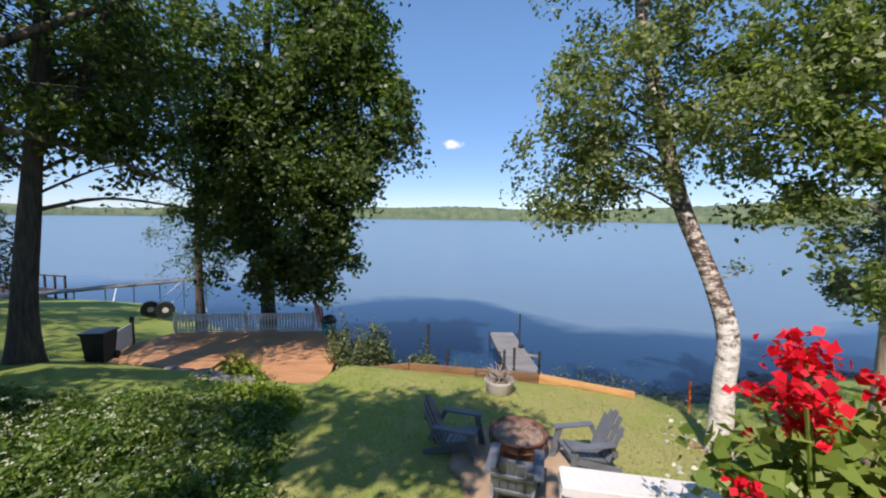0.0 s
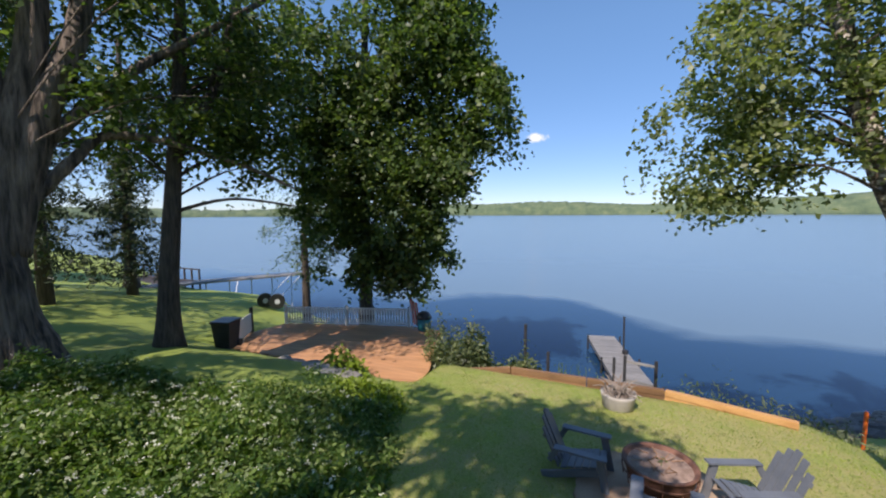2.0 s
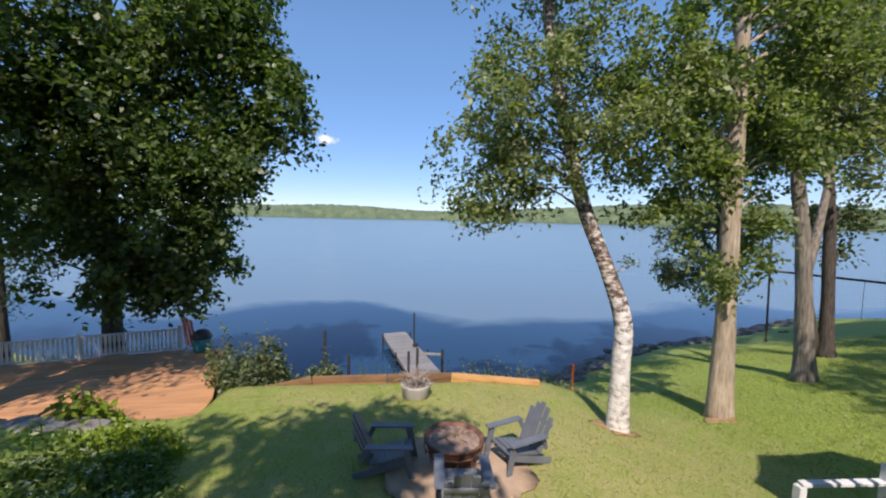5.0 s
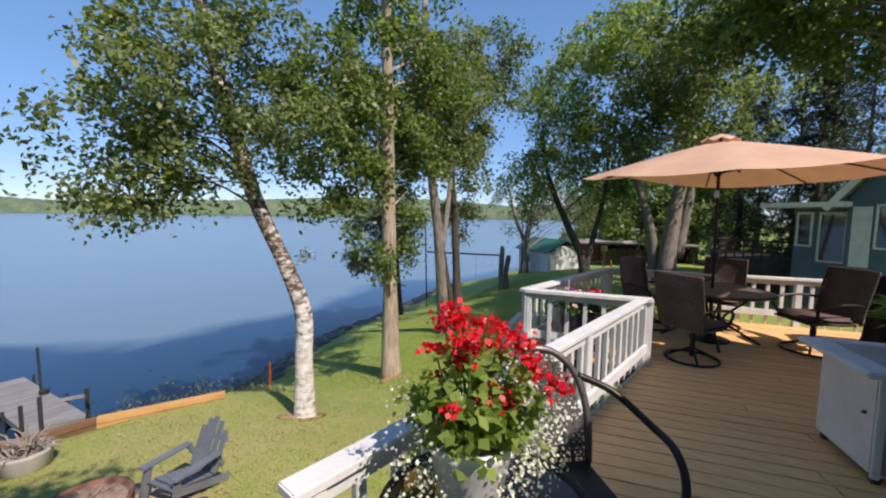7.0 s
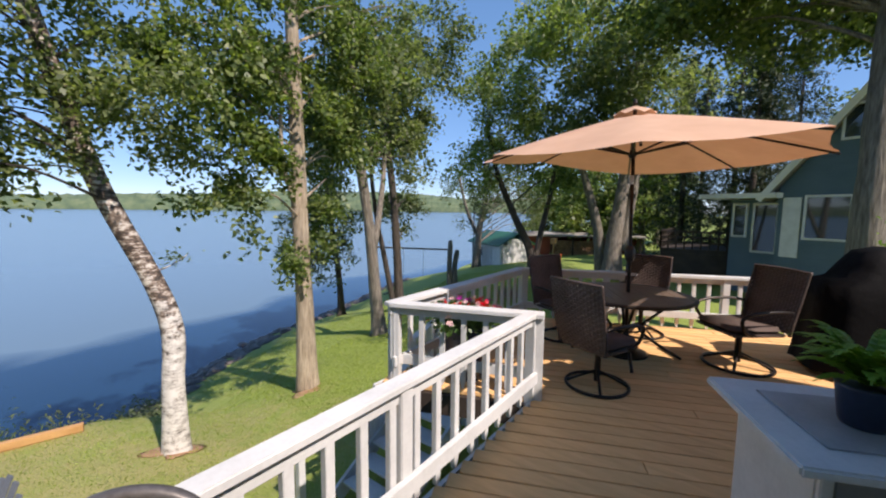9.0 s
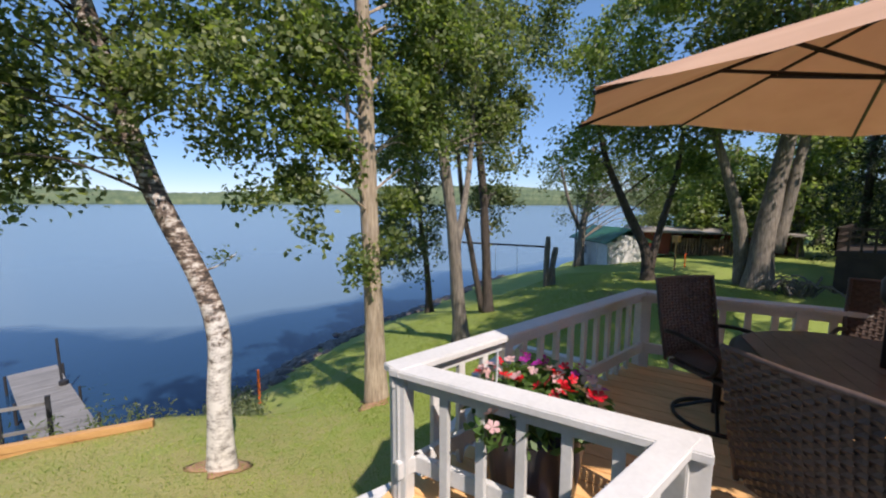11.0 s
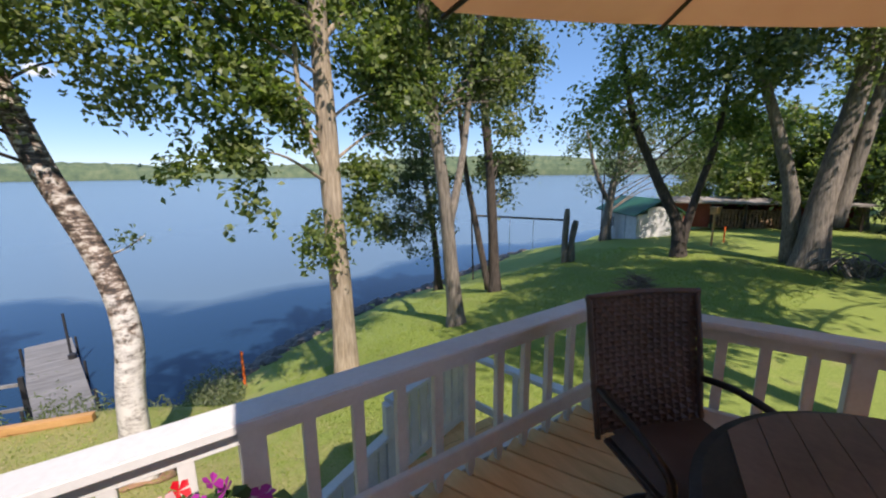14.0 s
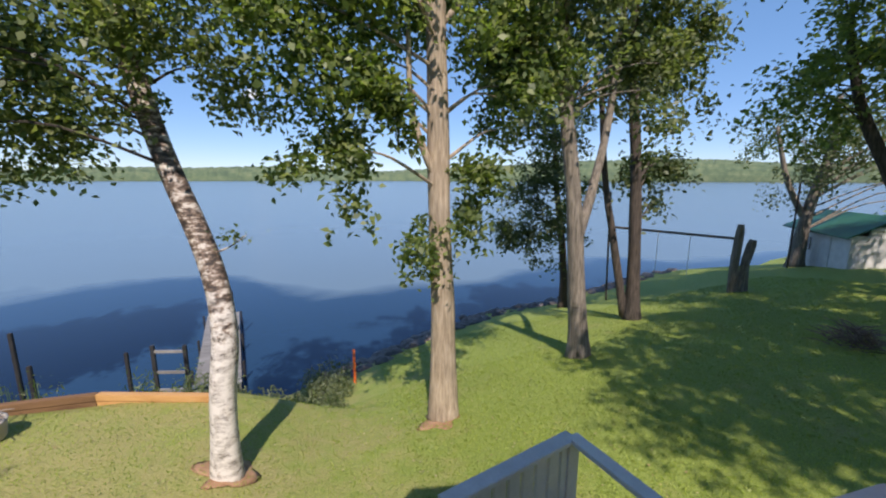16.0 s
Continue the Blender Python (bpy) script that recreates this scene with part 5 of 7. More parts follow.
def build_timbers():
    wall = tagged(new("retaining_wall"), "low wall of dark brown and tan timbers along the lawn's edge", "timber wall", kind="structure")
    line = [(-2.3, 12.85), (0.1, 12.85), (2.1, 12.92), (3.9, 12.95), (6.25, 12.3)]
    for (ax, ay), (bx, by) in zip(line, line[1:]):
        for k in range(3):
            za, zb = ground_z(ax, min(ay, 12.7)) + 0.1 - 0.145 * k, ground_z(bx, min(by, 12.7)) + 0.1 - 0.145 * k
            o = 0.02 * k
            # the last run is tan, the runs before it dark brown
            part("timber", beambm((ax + 0.01, ay + o, za), (bx - 0.01, by + o, zb), 0.14, 0.14, 0.008), TIMBER if ax > 3 else DARKTIMBER, wall)


build_timbers()


def build_stump_planter():
    t = thing("stone_planter", "round concrete planter heaped with driftwood roots", "planter", at=on_ground(2.85, 11.7))
    part("pot", lathe([(0.28, 0), (0.33, 0.05), (0.36, 0.3), (0.38, 0.36), (0.34, 0.36), (0.3, 0.3)], 24), CONCRETE, t, smooth=True)
    rng = np.random.default_rng(8)
    bm = bmesh.new()
    for k in range(46):
        a, r = rng.uniform(0, 6.28), rng.uniform(0.0, 0.28)
        b = rng.uniform(0, 6.28)
        p = Vector((r * math.cos(a), r * math.sin(a), 0.3))
        q = p + Vector((rng.uniform(0.15, 0.5) * math.cos(b), rng.uniform(0.15, 0.5) * math.sin(b), rng.uniform(0.05, 0.42)))
        tube(bm, smooth_line([p, p.lerp(q, 0.5) + Vector((0, 0, 0.08)), q], 3), [0.02, 0.018, 0.016, 0.014, 0.012, 0.01, 0.006], 5)
    tagged(part("root_tangle", bm, surface("grey_driftwood", (0.14, 0.11, 0.09), (0.34, 0.29, 0.25), 4, 0.9, fine=30), t), kind="stuff")


build_stump_planter()


def stake(name, label, x, y, z1, w, material, z0=None):
    z0 = ground_z(x, y) - 0.2 if z0 is None else z0
    ob = part(name, boxbm((-w / 2, -w / 2, 0), (w / 2, w / 2, z1 - z0), None, w * 0.12), material)
    ob.matrix_basis = pose(x, y, z0)
    return tagged(ob, label, name.replace("_", " "))


stake("survey_stake", "bright orange survey stake near the shore", 9.09, 16.4, ground_z(9.09, 16.4) + 1.2, 0.075, ORANGE)
stake("wooden_post", "tall dark mooring post on the bank", -0.45, 17.3, -2.76, 0.1, BLACKPOST)
stake("wooden_post", "short dark post on the bank", 0.6, 16.2, -3.35, 0.1, BLACKPOST)
stake("wooden_post", "dark post beside the dock steps", 2.75, 16.4, -3.3, 0.09, BLACKPOST)


def build_dock():
    t = thing("dock", "grey weathered wooden dock reaching into the lake", "dock")
    a, b = Vector((4.15, 19.0, -6.05)), Vector((1.95, 27.9, -6.05))
    d = (b - a).normalized()
    sd = Vector((-d.y, d.x, 0))
    n = 64
    ln = (b - a).length
    for k in range(n):
        p = a + d * (ln * (k + 0.5) / n)
        part("plank", beambm(p - sd * 0.8, p + sd * 0.8, ln / n - 0.012, 0.04), DOCKWOOD, t)
    for s in (-0.74, 0.74):
        part("side_beam", beambm(a + sd * s - Vector((0, 0, 0.12)), b + sd * s - Vector((0, 0, 0.12)), 0.06, 0.2), DOCKWOOD, t)
    for f in (0.15, 0.5, 0.9):
        for s in (-0.9, 0.9):
            p = a + d * ln * f + sd * s
            part("pile", tubebm([(p.x, p.y, -8.5), (p.x, p.y, -5.75)], 0.05, 8), BLACKPOST, t)
    part("mooring_pole", tubebm([(3.25, 25.2, -8.5), (3.2, 25.3, -4.05)], 0.05, 8), BLACKPOST, t)
    part("bumper", lathe([(0.05, 0), (0.16, 0.06), (0.16, 0.4), (0.05, 0.46)], 12, (3.3, 25.05, -6.25)), BLACKPLASTIC, t)
    st = thing("dock_ladder", "aluminium and post steps down to the dock", "ladder")
    for x, y in ((3.1, 17.1), (4.05, 16.9)):
        part("rail_post", boxbm((x - 0.05, y - 0.05, -6.2), (x + 0.05, y + 0.05, -3.42)), BLACKPOST, st)
    for z in (-3.62, -4.3, -4.9):
        part("rung", beambm((3.1, 17.1, z), (4.05, 16.9, z), 0.06, 0.08), DOCKWOOD, st)
    part("ramp", beambm((3.7, 16.2, -4.6), (4.1, 19.4, -6.0), 0.8, 0.05), DOCKWOOD, st)


build_dock()


# ---- patio by the water ----
PZ = -3.28


FLAGRED = surface("red_flag_cloth", (0.42, 0.02, 0.03), (0.55, 0.035, 0.045), 4, 0.8)


def build_patio():
    t = tagged(new("patio_floor"), "weathered reddish wooden patio by the water", "patio", kind="structure")
    poly = [(-11.0, 13.4), (-10.7, 15.1), (-5.4, 16.85), (-3.9, 16.8), (-2.5, 12.9), (-2.25, 11.15), (-3.7, 11.2), (-5.2, 11.6), (-7.2, 11.9), (-10.0, 11.9)]
    dx, dy = 0.95, 0.31
    k = -60
    while k < 160:
        s = k * 0.145
        px, py = -dy * s - 8, dx * s + 8
        for a, b in spans(poly, px, py, dx, dy):
            if b - a > 0.15:
                part("patio_board", beambm((px + dx * a, py + dy * a, PZ - 0.02), (px + dx * b, py + dy * b, PZ - 0.02), 0.138, 0.04, 0.004), PATIO, t)
        k += 1
    bm = bmesh.new()
    f = bm.faces.new([bm.verts.new((x, y, PZ - 0.05)) for x, y in poly])
    r = bmesh.ops.extrude_face_region(bm, geom=[f])
    bmesh.ops.translate(bm, vec=(0, 0, -1.4), verts=[g for g in r["geom"] if isinstance(g, bmesh.types.BMVert)])
    part("patio_base", bm, DARKWOOD, t)
    fence = thing("picket_fence", "low white pierced picket fence along the patio", "fence")
    a, b = Vector((-10.6, 15.0, PZ)), Vector((-5.35, 16.75, PZ))
    d = (b - a).normalized()
    n = 46
    for k in range(n):
        p = a + (b - a) * ((k + 0.5) / n)
        w = (b - a).length / n * 0.34
        h = 0.78
        bm = bmesh.new()
        beam(bm, p - d * w + Vector((0, 0, 0.12)), p - d * w * 0.3 + Vector((0, 0, 0.12)), 0.03, 0.02)
        for z0, z1, ww in ((0.06, 0.3, 1.0), (0.3, 0.5, 0.62), (0.5, 0.72, 1.0)):
            beam(bm, p - d * w * ww + Vector((0, 0, (z0 + z1) / 2)), p + d * w * ww + Vector((0, 0, (z0 + z1) / 2)), 0.025, z1 - z0)
        part("picket", bm, WHITE, fence)
    part("top_rail", beambm(a + Vector((0, 0, 0.76)), b + Vector((0, 0, 0.76)), 0.09, 0.05), WHITE, fence)
    part("bottom_rail", beambm(a + Vector((0, 0, 0.1)), b + Vector((0, 0, 0.1)), 0.05, 0.07), WHITE, fence)
    for f in (0, 0.5, 1):
        p = a + (b - a) * f
        part("post", boxbm((p.x - 0.05, p.y - 0.05, PZ - 0.1), (p.x + 0.05, p.y + 0.05, PZ + 0.88)), GREYPAINT if f == 1 else WHITE, fence)
    pa, pb = Vector((-10.95, 13.5, PZ)), Vector((-10.2, 12.2, PZ))
    pan = thing("privacy_panel", "short pale lattice panel at the patio's end", "fence panel")
    part("panel", beambm(pa + Vector((0, 0, 0.45)), pb + Vector((0, 0, 0.45)), 0.04, 0.75), TRIM, pan)
    part("post", boxbm((pa.x - 0.05, pa.y - 0.05, PZ - 0.1), (pa.x + 0.05, pa.y + 0.05, PZ + 1.05)), DARKWOOD, pan)
    bn = thing("rubbish_bin", "black plastic wheeled bin beside the patio", "bin", at=on_ground(-8.55, 10.6, 20))
    part("body", lathe([(0.3, 0.02), (0.33, 0.05), (0.42, 0.85), (0.44, 0.88)], 4), BLACKPLASTIC, bn).matrix_basis = pose(0, 0, 0, 0, 0, 45)
    part("lid", boxbm((-0.34, -0.35, 0.88), (0.34, 0.36, 0.94), None, 0.02), BLACKPLASTIC, bn)
    for x in (-0.25, 0.25):
        part("wheel", tubebm([(x - 0.03, 0.3, 0.12), (x + 0.03, 0.3, 0.12)], 0.12, 14), BLACKPLASTIC, bn)
    tub = thing("teal_tub", "teal plastic tub with a dark lid on the patio corner", "tub", at=pose(-4.55, 16.6, PZ))
    part("tub", lathe([(0.24, 0.0), (0.26, 0.02), (0.31, 0.5), (0.29, 0.5)], 20), TEAL, tub, smooth=True)
    part("lid", lathe([(0.32, 0.5), (0.33, 0.55), (0.24, 0.72), (0.1, 0.8)], 20), BLACKPLASTIC, tub, smooth=True)
    fl = thing("flag", "striped flag hanging from a leaning pole at the fence", "flag", at=pose(-5.2, 16.6, PZ))
    part("pole", tubebm([(0.15, 0, 0), (-0.12, 0, 1.75)], 0.015, 8), GREYPAINT, fl)
    for k in range(7):
        bm = bmesh.new()
        rows = []
        for j in range(8):
            z = 1.35 - 0.15 * j
            row = []
            for i in range(2):
                u = (k + i) / 7
                row.append(bm.verts.new((-0.05 + 0.36 * u + 0.02 * j, 0.05 * math.sin(u * 7 + j * 0.4), z - 0.25 * u)))
            rows.append(row)
        for u, v in zip(rows, rows[1:]):
            bm.faces.new((u[0], u[1], v[1], v[0]))
        part("stripe", bm, FLAGRED if k % 2 == 0 else WHITE, fl)
    rng = random.Random(3)
    for k in range(16):
        f = k / 15
        x, y = -7.6 + 4.0 * f, 11.4 - 1.2 * f + 0.25 * math.sin(k)
        st = rock_mesh(rng, 0.22 + 0.14 * rng.random(), STONE)
        st.matrix_basis = on_ground(x, y, rng.uniform(0, 360), 0.05)
        tagged(st, "grey edging stone beside the patio", "stone", "edging stones")


def rock_mesh(rng, r, material, name="rock"):
    bm = bmesh.new()
    bmesh.ops.create_icosphere(bm, subdivisions=2, radius=1.0)
    o = rng.uniform(0, 50)
    for v in bm.verts:
        k = 1 + 0.35 * noise.noise(v.co * 1.3 + Vector((o, 0, 0)))
        v.co = Vector((v.co.x * r * k * 1.2, v.co.y * r * k, v.co.z * r * k * 0.6))
    return part(name, bm, material)


build_patio()


def build_riprap():
    rng = random.Random(11)
    for k in range(290):
        x = 8.0 + 26 * (k / 290) ** 1.2 + rng.uniform(-0.3, 0.3)
        d = rng.uniform(0.0, 3.7) if x > 8.6 else rng.uniform(0.5, 4.5)
        y = shore(x) - d + 0.3
        r = rng.uniform(0.12, 0.42)
        ob = rock_mesh(rng, r, ROCK, "shore_rock")
        ob.matrix_basis = on_ground(x, y, rng.uniform(0, 360), r * 0.15)
        tagged(ob, "dark rounded rock on the bank at the water's edge", "rock", "shore rocks")
    for x, y in ((15.6, 25.5), (15.0, 24.2)):
        r = rng.uniform(0.2, 0.3)
        ob = rock_mesh(rng, r, ROCK, "shore_rock")
        ob.matrix_basis = pose(x, y, WATER_Z, 0, 0, rng.uniform(0, 360))
        tagged(ob, "dark rock rising out of the shallow water", "rock", "shore rocks")


build_riprap()


# ---- beds and shrubs ----
def shrub(name, label, blobs, material, leaf, per, spread, seed, aspect=0.5, flowers=0, kind="", drop=True):
    rng = np.random.default_rng(seed)
    t = thing(name, label, "plants", kind=kind)
    cs, ns, mids = clump_cloud(rng, blobs, per, spread, 0.8, 0.2)
    if drop:
        g = np.array([ground_z(x, y) for x, y in cs[:, :2]])
        tall = 0.85 + 0.45 * np.sin(cs[:, 0] * 2.3 + 1.7 * np.sin(cs[:, 1] * 1.9)) * np.sin(cs[:, 1] * 2.7 + 1.3 * np.sin(cs[:, 0] * 1.4)) + rng.normal(size=len(cs)) * 0.12
        cs[:, 2] = np.maximum(cs[:, 2] * tall + g, g + 0.02)
        gm = np.array([ground_z(x, y) for x, y in mids[:, :2]])
        mids[:, 2] += gm
    bm = bmesh.new()
    for m in mids[:: max(1, len(mids) // 160)]:
        z = ground_z(m[0], m[1])
        if m[2] > z + 0.08:
            tube(bm, [(m[0] + 0.05, m[1], z - 0.03), (m[0], m[1], m[2])], 0.006, 4)
    tagged(part("stems", bm, GREEN_HERB, t), kind="stuff")
    leaf_mesh("foliage", cs, ns, leaf * rng.uniform(0.6, 1.3, len(cs)), material, t, aspect, rng)
    if flowers:
        pick = mids[rng.integers(0, len(mids), flowers)] + rng.normal(size=(flowers, 3)) * np.array((0.15, 0.15, 0.04)) + np.array((0, 0, 0.14))
        idx = np.repeat(np.arange(flowers), 9)
        p = pick[idx] + rng.normal(size=(len(idx), 3)) * np.array((0.028, 0.028, 0.01))
        n = rng.normal(size=(len(idx), 3)) * 0.3 + np.array((0, 0, 1))
        leaf_mesh("blossoms", p, n, rng.uniform(0.02, 0.036, len(idx)), WHITEPETAL, t, 0.9, rng, "small white flower heads")
    return t


bed = random.Random(40)
BED = []
for i in range(17):
    for k in range(8):
        f = (i + bed.uniform(0.1, 0.9)) / 17
        w = (k + bed.uniform(-0.4, 0.4)) * 0.5
        bx, by = -8.1 + 6.7 * f + 0.43 * w, 5.75 + 2.95 * f - 0.9 * w
        if bx > 0.4:
            continue
        bh = bed.uniform(0.1, 0.36) * (0.75 if i in (0, 16) else 1.0)
        BED.append((bx, by, bh * 0.95, bed.uniform(0.4, 0.6), bed.uniform(0.4, 0.6), bh, 40))
shrub("wildflower_bed", "dense bed of green herbs with small white flowers", BED, GREEN_HERB, 0.11, 17, 0.12, 31, 0.42, 520, "stuff")
shrub("hosta", "lime green hosta beside the patio", [(-4.0, 11.0, 0.3, 0.75, 0.55, 0.26, 70)], GREEN_HOSTA, 0.2, 9, 0.1, 32, 0.45)
shrub("lime_shrub", "yellow-green low shrub at the bed's edge", [(-2.3, 9.15, 0.32, 1.1, 0.5, 0.3, 130)], GREEN_HOSTA, 0.1, 22, 0.1, 33, 0.5)
shrub("bank_shrub", "feathery sumac-like shrub on the bank beside the patio", [(-1.9, 14.2, 1.15, 1.2, 0.9, 0.95, 130), (-0.5, 14.4, 0.95, 1.1, 0.9, 0.8, 110), (0.6, 14.3, 0.8, 0.8, 0.7, 0.6, 50)], GREEN_LAKE, 0.17, 44, 0.2, 34, 0.42)
shrub("bank_grass", "tall reeds on the bank below the timbers", [(1.6, 14.4, 1.2, 0.7, 0.5, 0.8, 50), (5.0, 14.0, 1.0, 1.4, 0.5, 0.6, 60)], GREEN_ASH, 0.16, 26, 0.16, 35, 0.18)
shrub("bank_weeds", "low weeds and dry brush on the bank", [(7.4, 14.2, 0.35, 1.6, 1.2, 0.4, 150), (8.3, 16.2, 0.4, 0.9, 1.4, 0.45, 110), (5.9, 13.7, 0.5, 0.9, 0.8, 0.5, 70)], GREEN_SILVER, 0.12, 28, 0.15, 36, 0.3)
shrub("garden_shrub", "sunlit leafy shrub behind the deck", [(14.6, -1.2, 1.9, 1.3, 1.3, 1.5, 150)], GREEN_HERB, 0.13, 40, 0.22, 37, 0.45)


# ---- trees near the deck ----
birch = tree("birch", "leaning white birch with peeling bark and light leaves",
     [(7.12, 9.95, ground_z(7.12, 9.95) - 0.1), (7.15, 10.0, -1.6), (7.22, 10.12, -0.55), (7.01, 10.45, 0.5), (6.44, 10.72, 2.1), (5.9, 10.93, 4.4), (5.6, 11.0, 6.0), (5.5, 11.0, 7.8)],
     (0.2, 0.095), [(5.8, 10.8, 5.0, 2.5, 2.3, 1.9, 130), (4.7, 10.7, 3.1, 1.5, 1.5, 1.1, 60), (3.9, 10.7, 2.2, 0.8, 0.8, 0.8, 17), (4.4, 10.4, 4.2, 1.6, 1.5, 1.3, 60), (5.3, 10.9, 2.3, 1.0, 0.9, 0.5, 16), (7.0, 10.3, 3.9, 1.5, 1.5, 1.3, 60), (5.5, 10.9, 7.6, 2.3, 2.2, 1.9, 110)],
     GREEN_BIRCH, BARK_BIRCH, 0.115, 74, 0.3, 34, 101, thin=0.62, flare=1.25, twigs=BARK_DARK,
     extra=(([(7.0, 10.4, 0.5), (7.3, 10.35, 0.6), (7.6, 10.3, 0.8)], 0.02, 0.006),))
tuft = np.random.default_rng(77)
tagged(leaf_mesh("tuft", np.array((7.42, 10.33, 0.76)) + tuft.normal(size=(60, 3)) * np.array((0.13, 0.05, 0.07)), tuft.normal(size=(60, 3)) + np.array((0, 0, 0.6)), tuft.uniform(0.05, 0.1, 60), GREEN_ASH, birch, 0.6, tuft), kind="stuff")
tree("ash_tree", "tall straight ash with furrowed tan bark beside the stairs",
     [(10.9, 11.5, ground_z(10.9, 11.5) - 0.1), (10.88, 11.5, -1.5), (10.8, 11.5, 1.0), (10.76, 11.5, 3.6), (10.7, 11.5, 6.5), (10.6, 11.5, 10.0)],
     (0.27, 0.12), [(9.6, 11.2, 6.0, 2.4, 2.2, 2.0, 110), (12.0, 11.8, 6.6, 2.4, 2.2, 2.2, 110), (10.6, 11.5, 9.5, 3.0, 3.0, 2.2, 120), (9.5, 11.0, 2.7, 1.2, 1.0, 1.3, 20), (11.5, 11.5, 1.6, 0.7, 0.7, 1.2, 18), (10.4, 11.3, 0.6, 0.45, 0.45, 0.7, 9), (8.5, 11.3, 4.3, 1.8, 1.6, 1.7, 85), (9.0, 11.2, 1.9, 1.0, 0.9, 1.0, 13), (12.4, 11.6, 4.2, 1.4, 1.4, 1.3, 40)],
     GREEN_ASH, BARK_ASH, 0.155, 72, 0.36, 46, 102, flare=1.35,
     extra=(([(10.8, 11.5, 1.5), (10.5, 11.4, 2.1), (10.25, 11.35, 2.9), (10.2, 11.3, 4.2)], 0.085, 0.04), ([(10.7, 11.5, 4.2), (11.4, 11.6, 5.0), (12.4, 11.7, 6.2)], 0.07, 0.03)))
tree("oak_tree", "grey-barked forked tree on the slope",
     [(15.15, 13.05, ground_z(15.15, 13.05) - 0.1), (15.0, 13.1, -1.2), (14.8, 13.2, 1.2), (14.5, 13.3, 3.5), (14.2, 13.3, 6.5), (14.0, 13.3, 10)],
     (0.25, 0.1), [(13.8, 13.2, 6.8, 2.4, 2.4, 2.6, 110), (15.8, 13.4, 8.5, 2.8, 2.6, 2.4, 110), (13.2, 13.2, 4.4, 1.6, 1.6, 1.8, 60), (16.8, 13.8, 4.6, 1.6, 1.6, 1.6, 50)],
     GREEN_LAKE, BARK_GREY, 0.18, 66, 0.4, 36, 103, flare=1.5,
     extra=(([(14.9, 13.15, -0.2), (15.5, 13.4, 1.4), (16.0, 13.6, 3.4), (16.3, 13.7, 6.5)], 0.15, 0.07),))
tree("oak_tree", "dark straight-trunked tree at the slope's edge",
     [(19.1, 15.7, ground_z(19.1, 15.7) - 0.1), (19.0, 15.75, -1), (18.8, 15.8, 2), (18.4, 15.8, 5), (18.1, 15.8, 9)],
     (0.24, 0.1), [(17.8, 15.8, 7.6, 3.0, 2.8, 3.0, 130), (20.2, 16.2, 6.2, 2.2, 2.4, 2.4, 80), (20.6, 17.0, 2.2, 1.4, 1.6, 1.6, 40), (20.5, 14.5, 10.5, 3.6, 3.4, 2.6, 100)],
     GREEN_LAKE, BARK_DARK, 0.2, 62, 0.45, 34, 104,
     extra=(([(18.9, 15.9, -3.4), (18.3, 16.0, -0.6), (17.8, 16.1, 1.8), (17.4, 16.1, 5)], 0.16, 0.08),))
tree("alder", "slim dark tree leaning over the shore rocks",
     [(19.6, 21.1, ground_z(19.6, 21.1) - 0.1), (19.4, 21.1, -2), (18.9, 21.1, 1), (18.6, 21.1, 4)],
     (0.22, 0.08), [(18.5, 20.9, 1.2, 2.8, 2.6, 2.6, 120), (18.2, 21.0, 4.6, 2.4, 2.4, 2.2, 90), (16.6, 21.2, -0.6, 1.2, 1.2, 0.8, 30)],
     GREEN_SILVER, BARK_DARK, 0.19, 60, 0.42, 26, 105)
tree("box_elder", "two-stemmed spreading tree on the neighbouring lawn",
     [(28.1, 12.45, ground_z(28.1, 12.45) - 0.1), (27.9, 12.6, -0.8), (27.0, 13.4, 1.6), (26.2, 14.2, 4.2), (25.6, 14.6, 7)],
     (0.3, 0.1), [(25.6, 14.4, 5.8, 3.4, 3.2, 2.6, 110), (28.5, 12.2, 7.0, 3.6, 3.2, 2.6, 110), (30.2, 12.0, 4.6, 2.4, 2.6, 2.0, 60), (27.0, 13.0, 11.0, 4.8, 4.4, 2.8, 130), (24.0, 12.0, 8.6, 3.2, 3.0, 2.0, 90), (22.6, 9.0, 11.0, 3.4, 3.2, 1.8, 90)],
     GREEN_SUN_PAINTED, BARK_DARK, 0.23, 56, 0.55, 40, 106, thin=0.52,
     extra=(([(28.15, 12.4, -2.0), (28.7, 12.2, 0.5), (29.2, 11.8, 3.2), (29.2, 11.6, 6.5)], 0.22, 0.09),))
tree("willow", "pale silvery tree at the shore by the shed",
     [(34, 20.5, ground_z(34, 20.5) - 0.1), (34.2, 20.4, 0), (34.8, 20.2, 3), (34.8, 20.2, 6)],
     (0.35, 0.12), [(33.6, 20.6, 4.6, 3.6, 3.4, 3.4, 100), (37.0, 19.4, 5.5, 3.4, 3.4, 3.0, 70), (40, 18, 4, 3, 3, 3, 90)],
     GREEN_SILVER, BARK_GREY, 0.2, 52, 0.55, 34, 107,
     extra=(([(34.1, 20.5, -0.5), (33.2, 21.0, 1.5), (32.4, 21.4, 4.5)], 0.2, 0.08),))
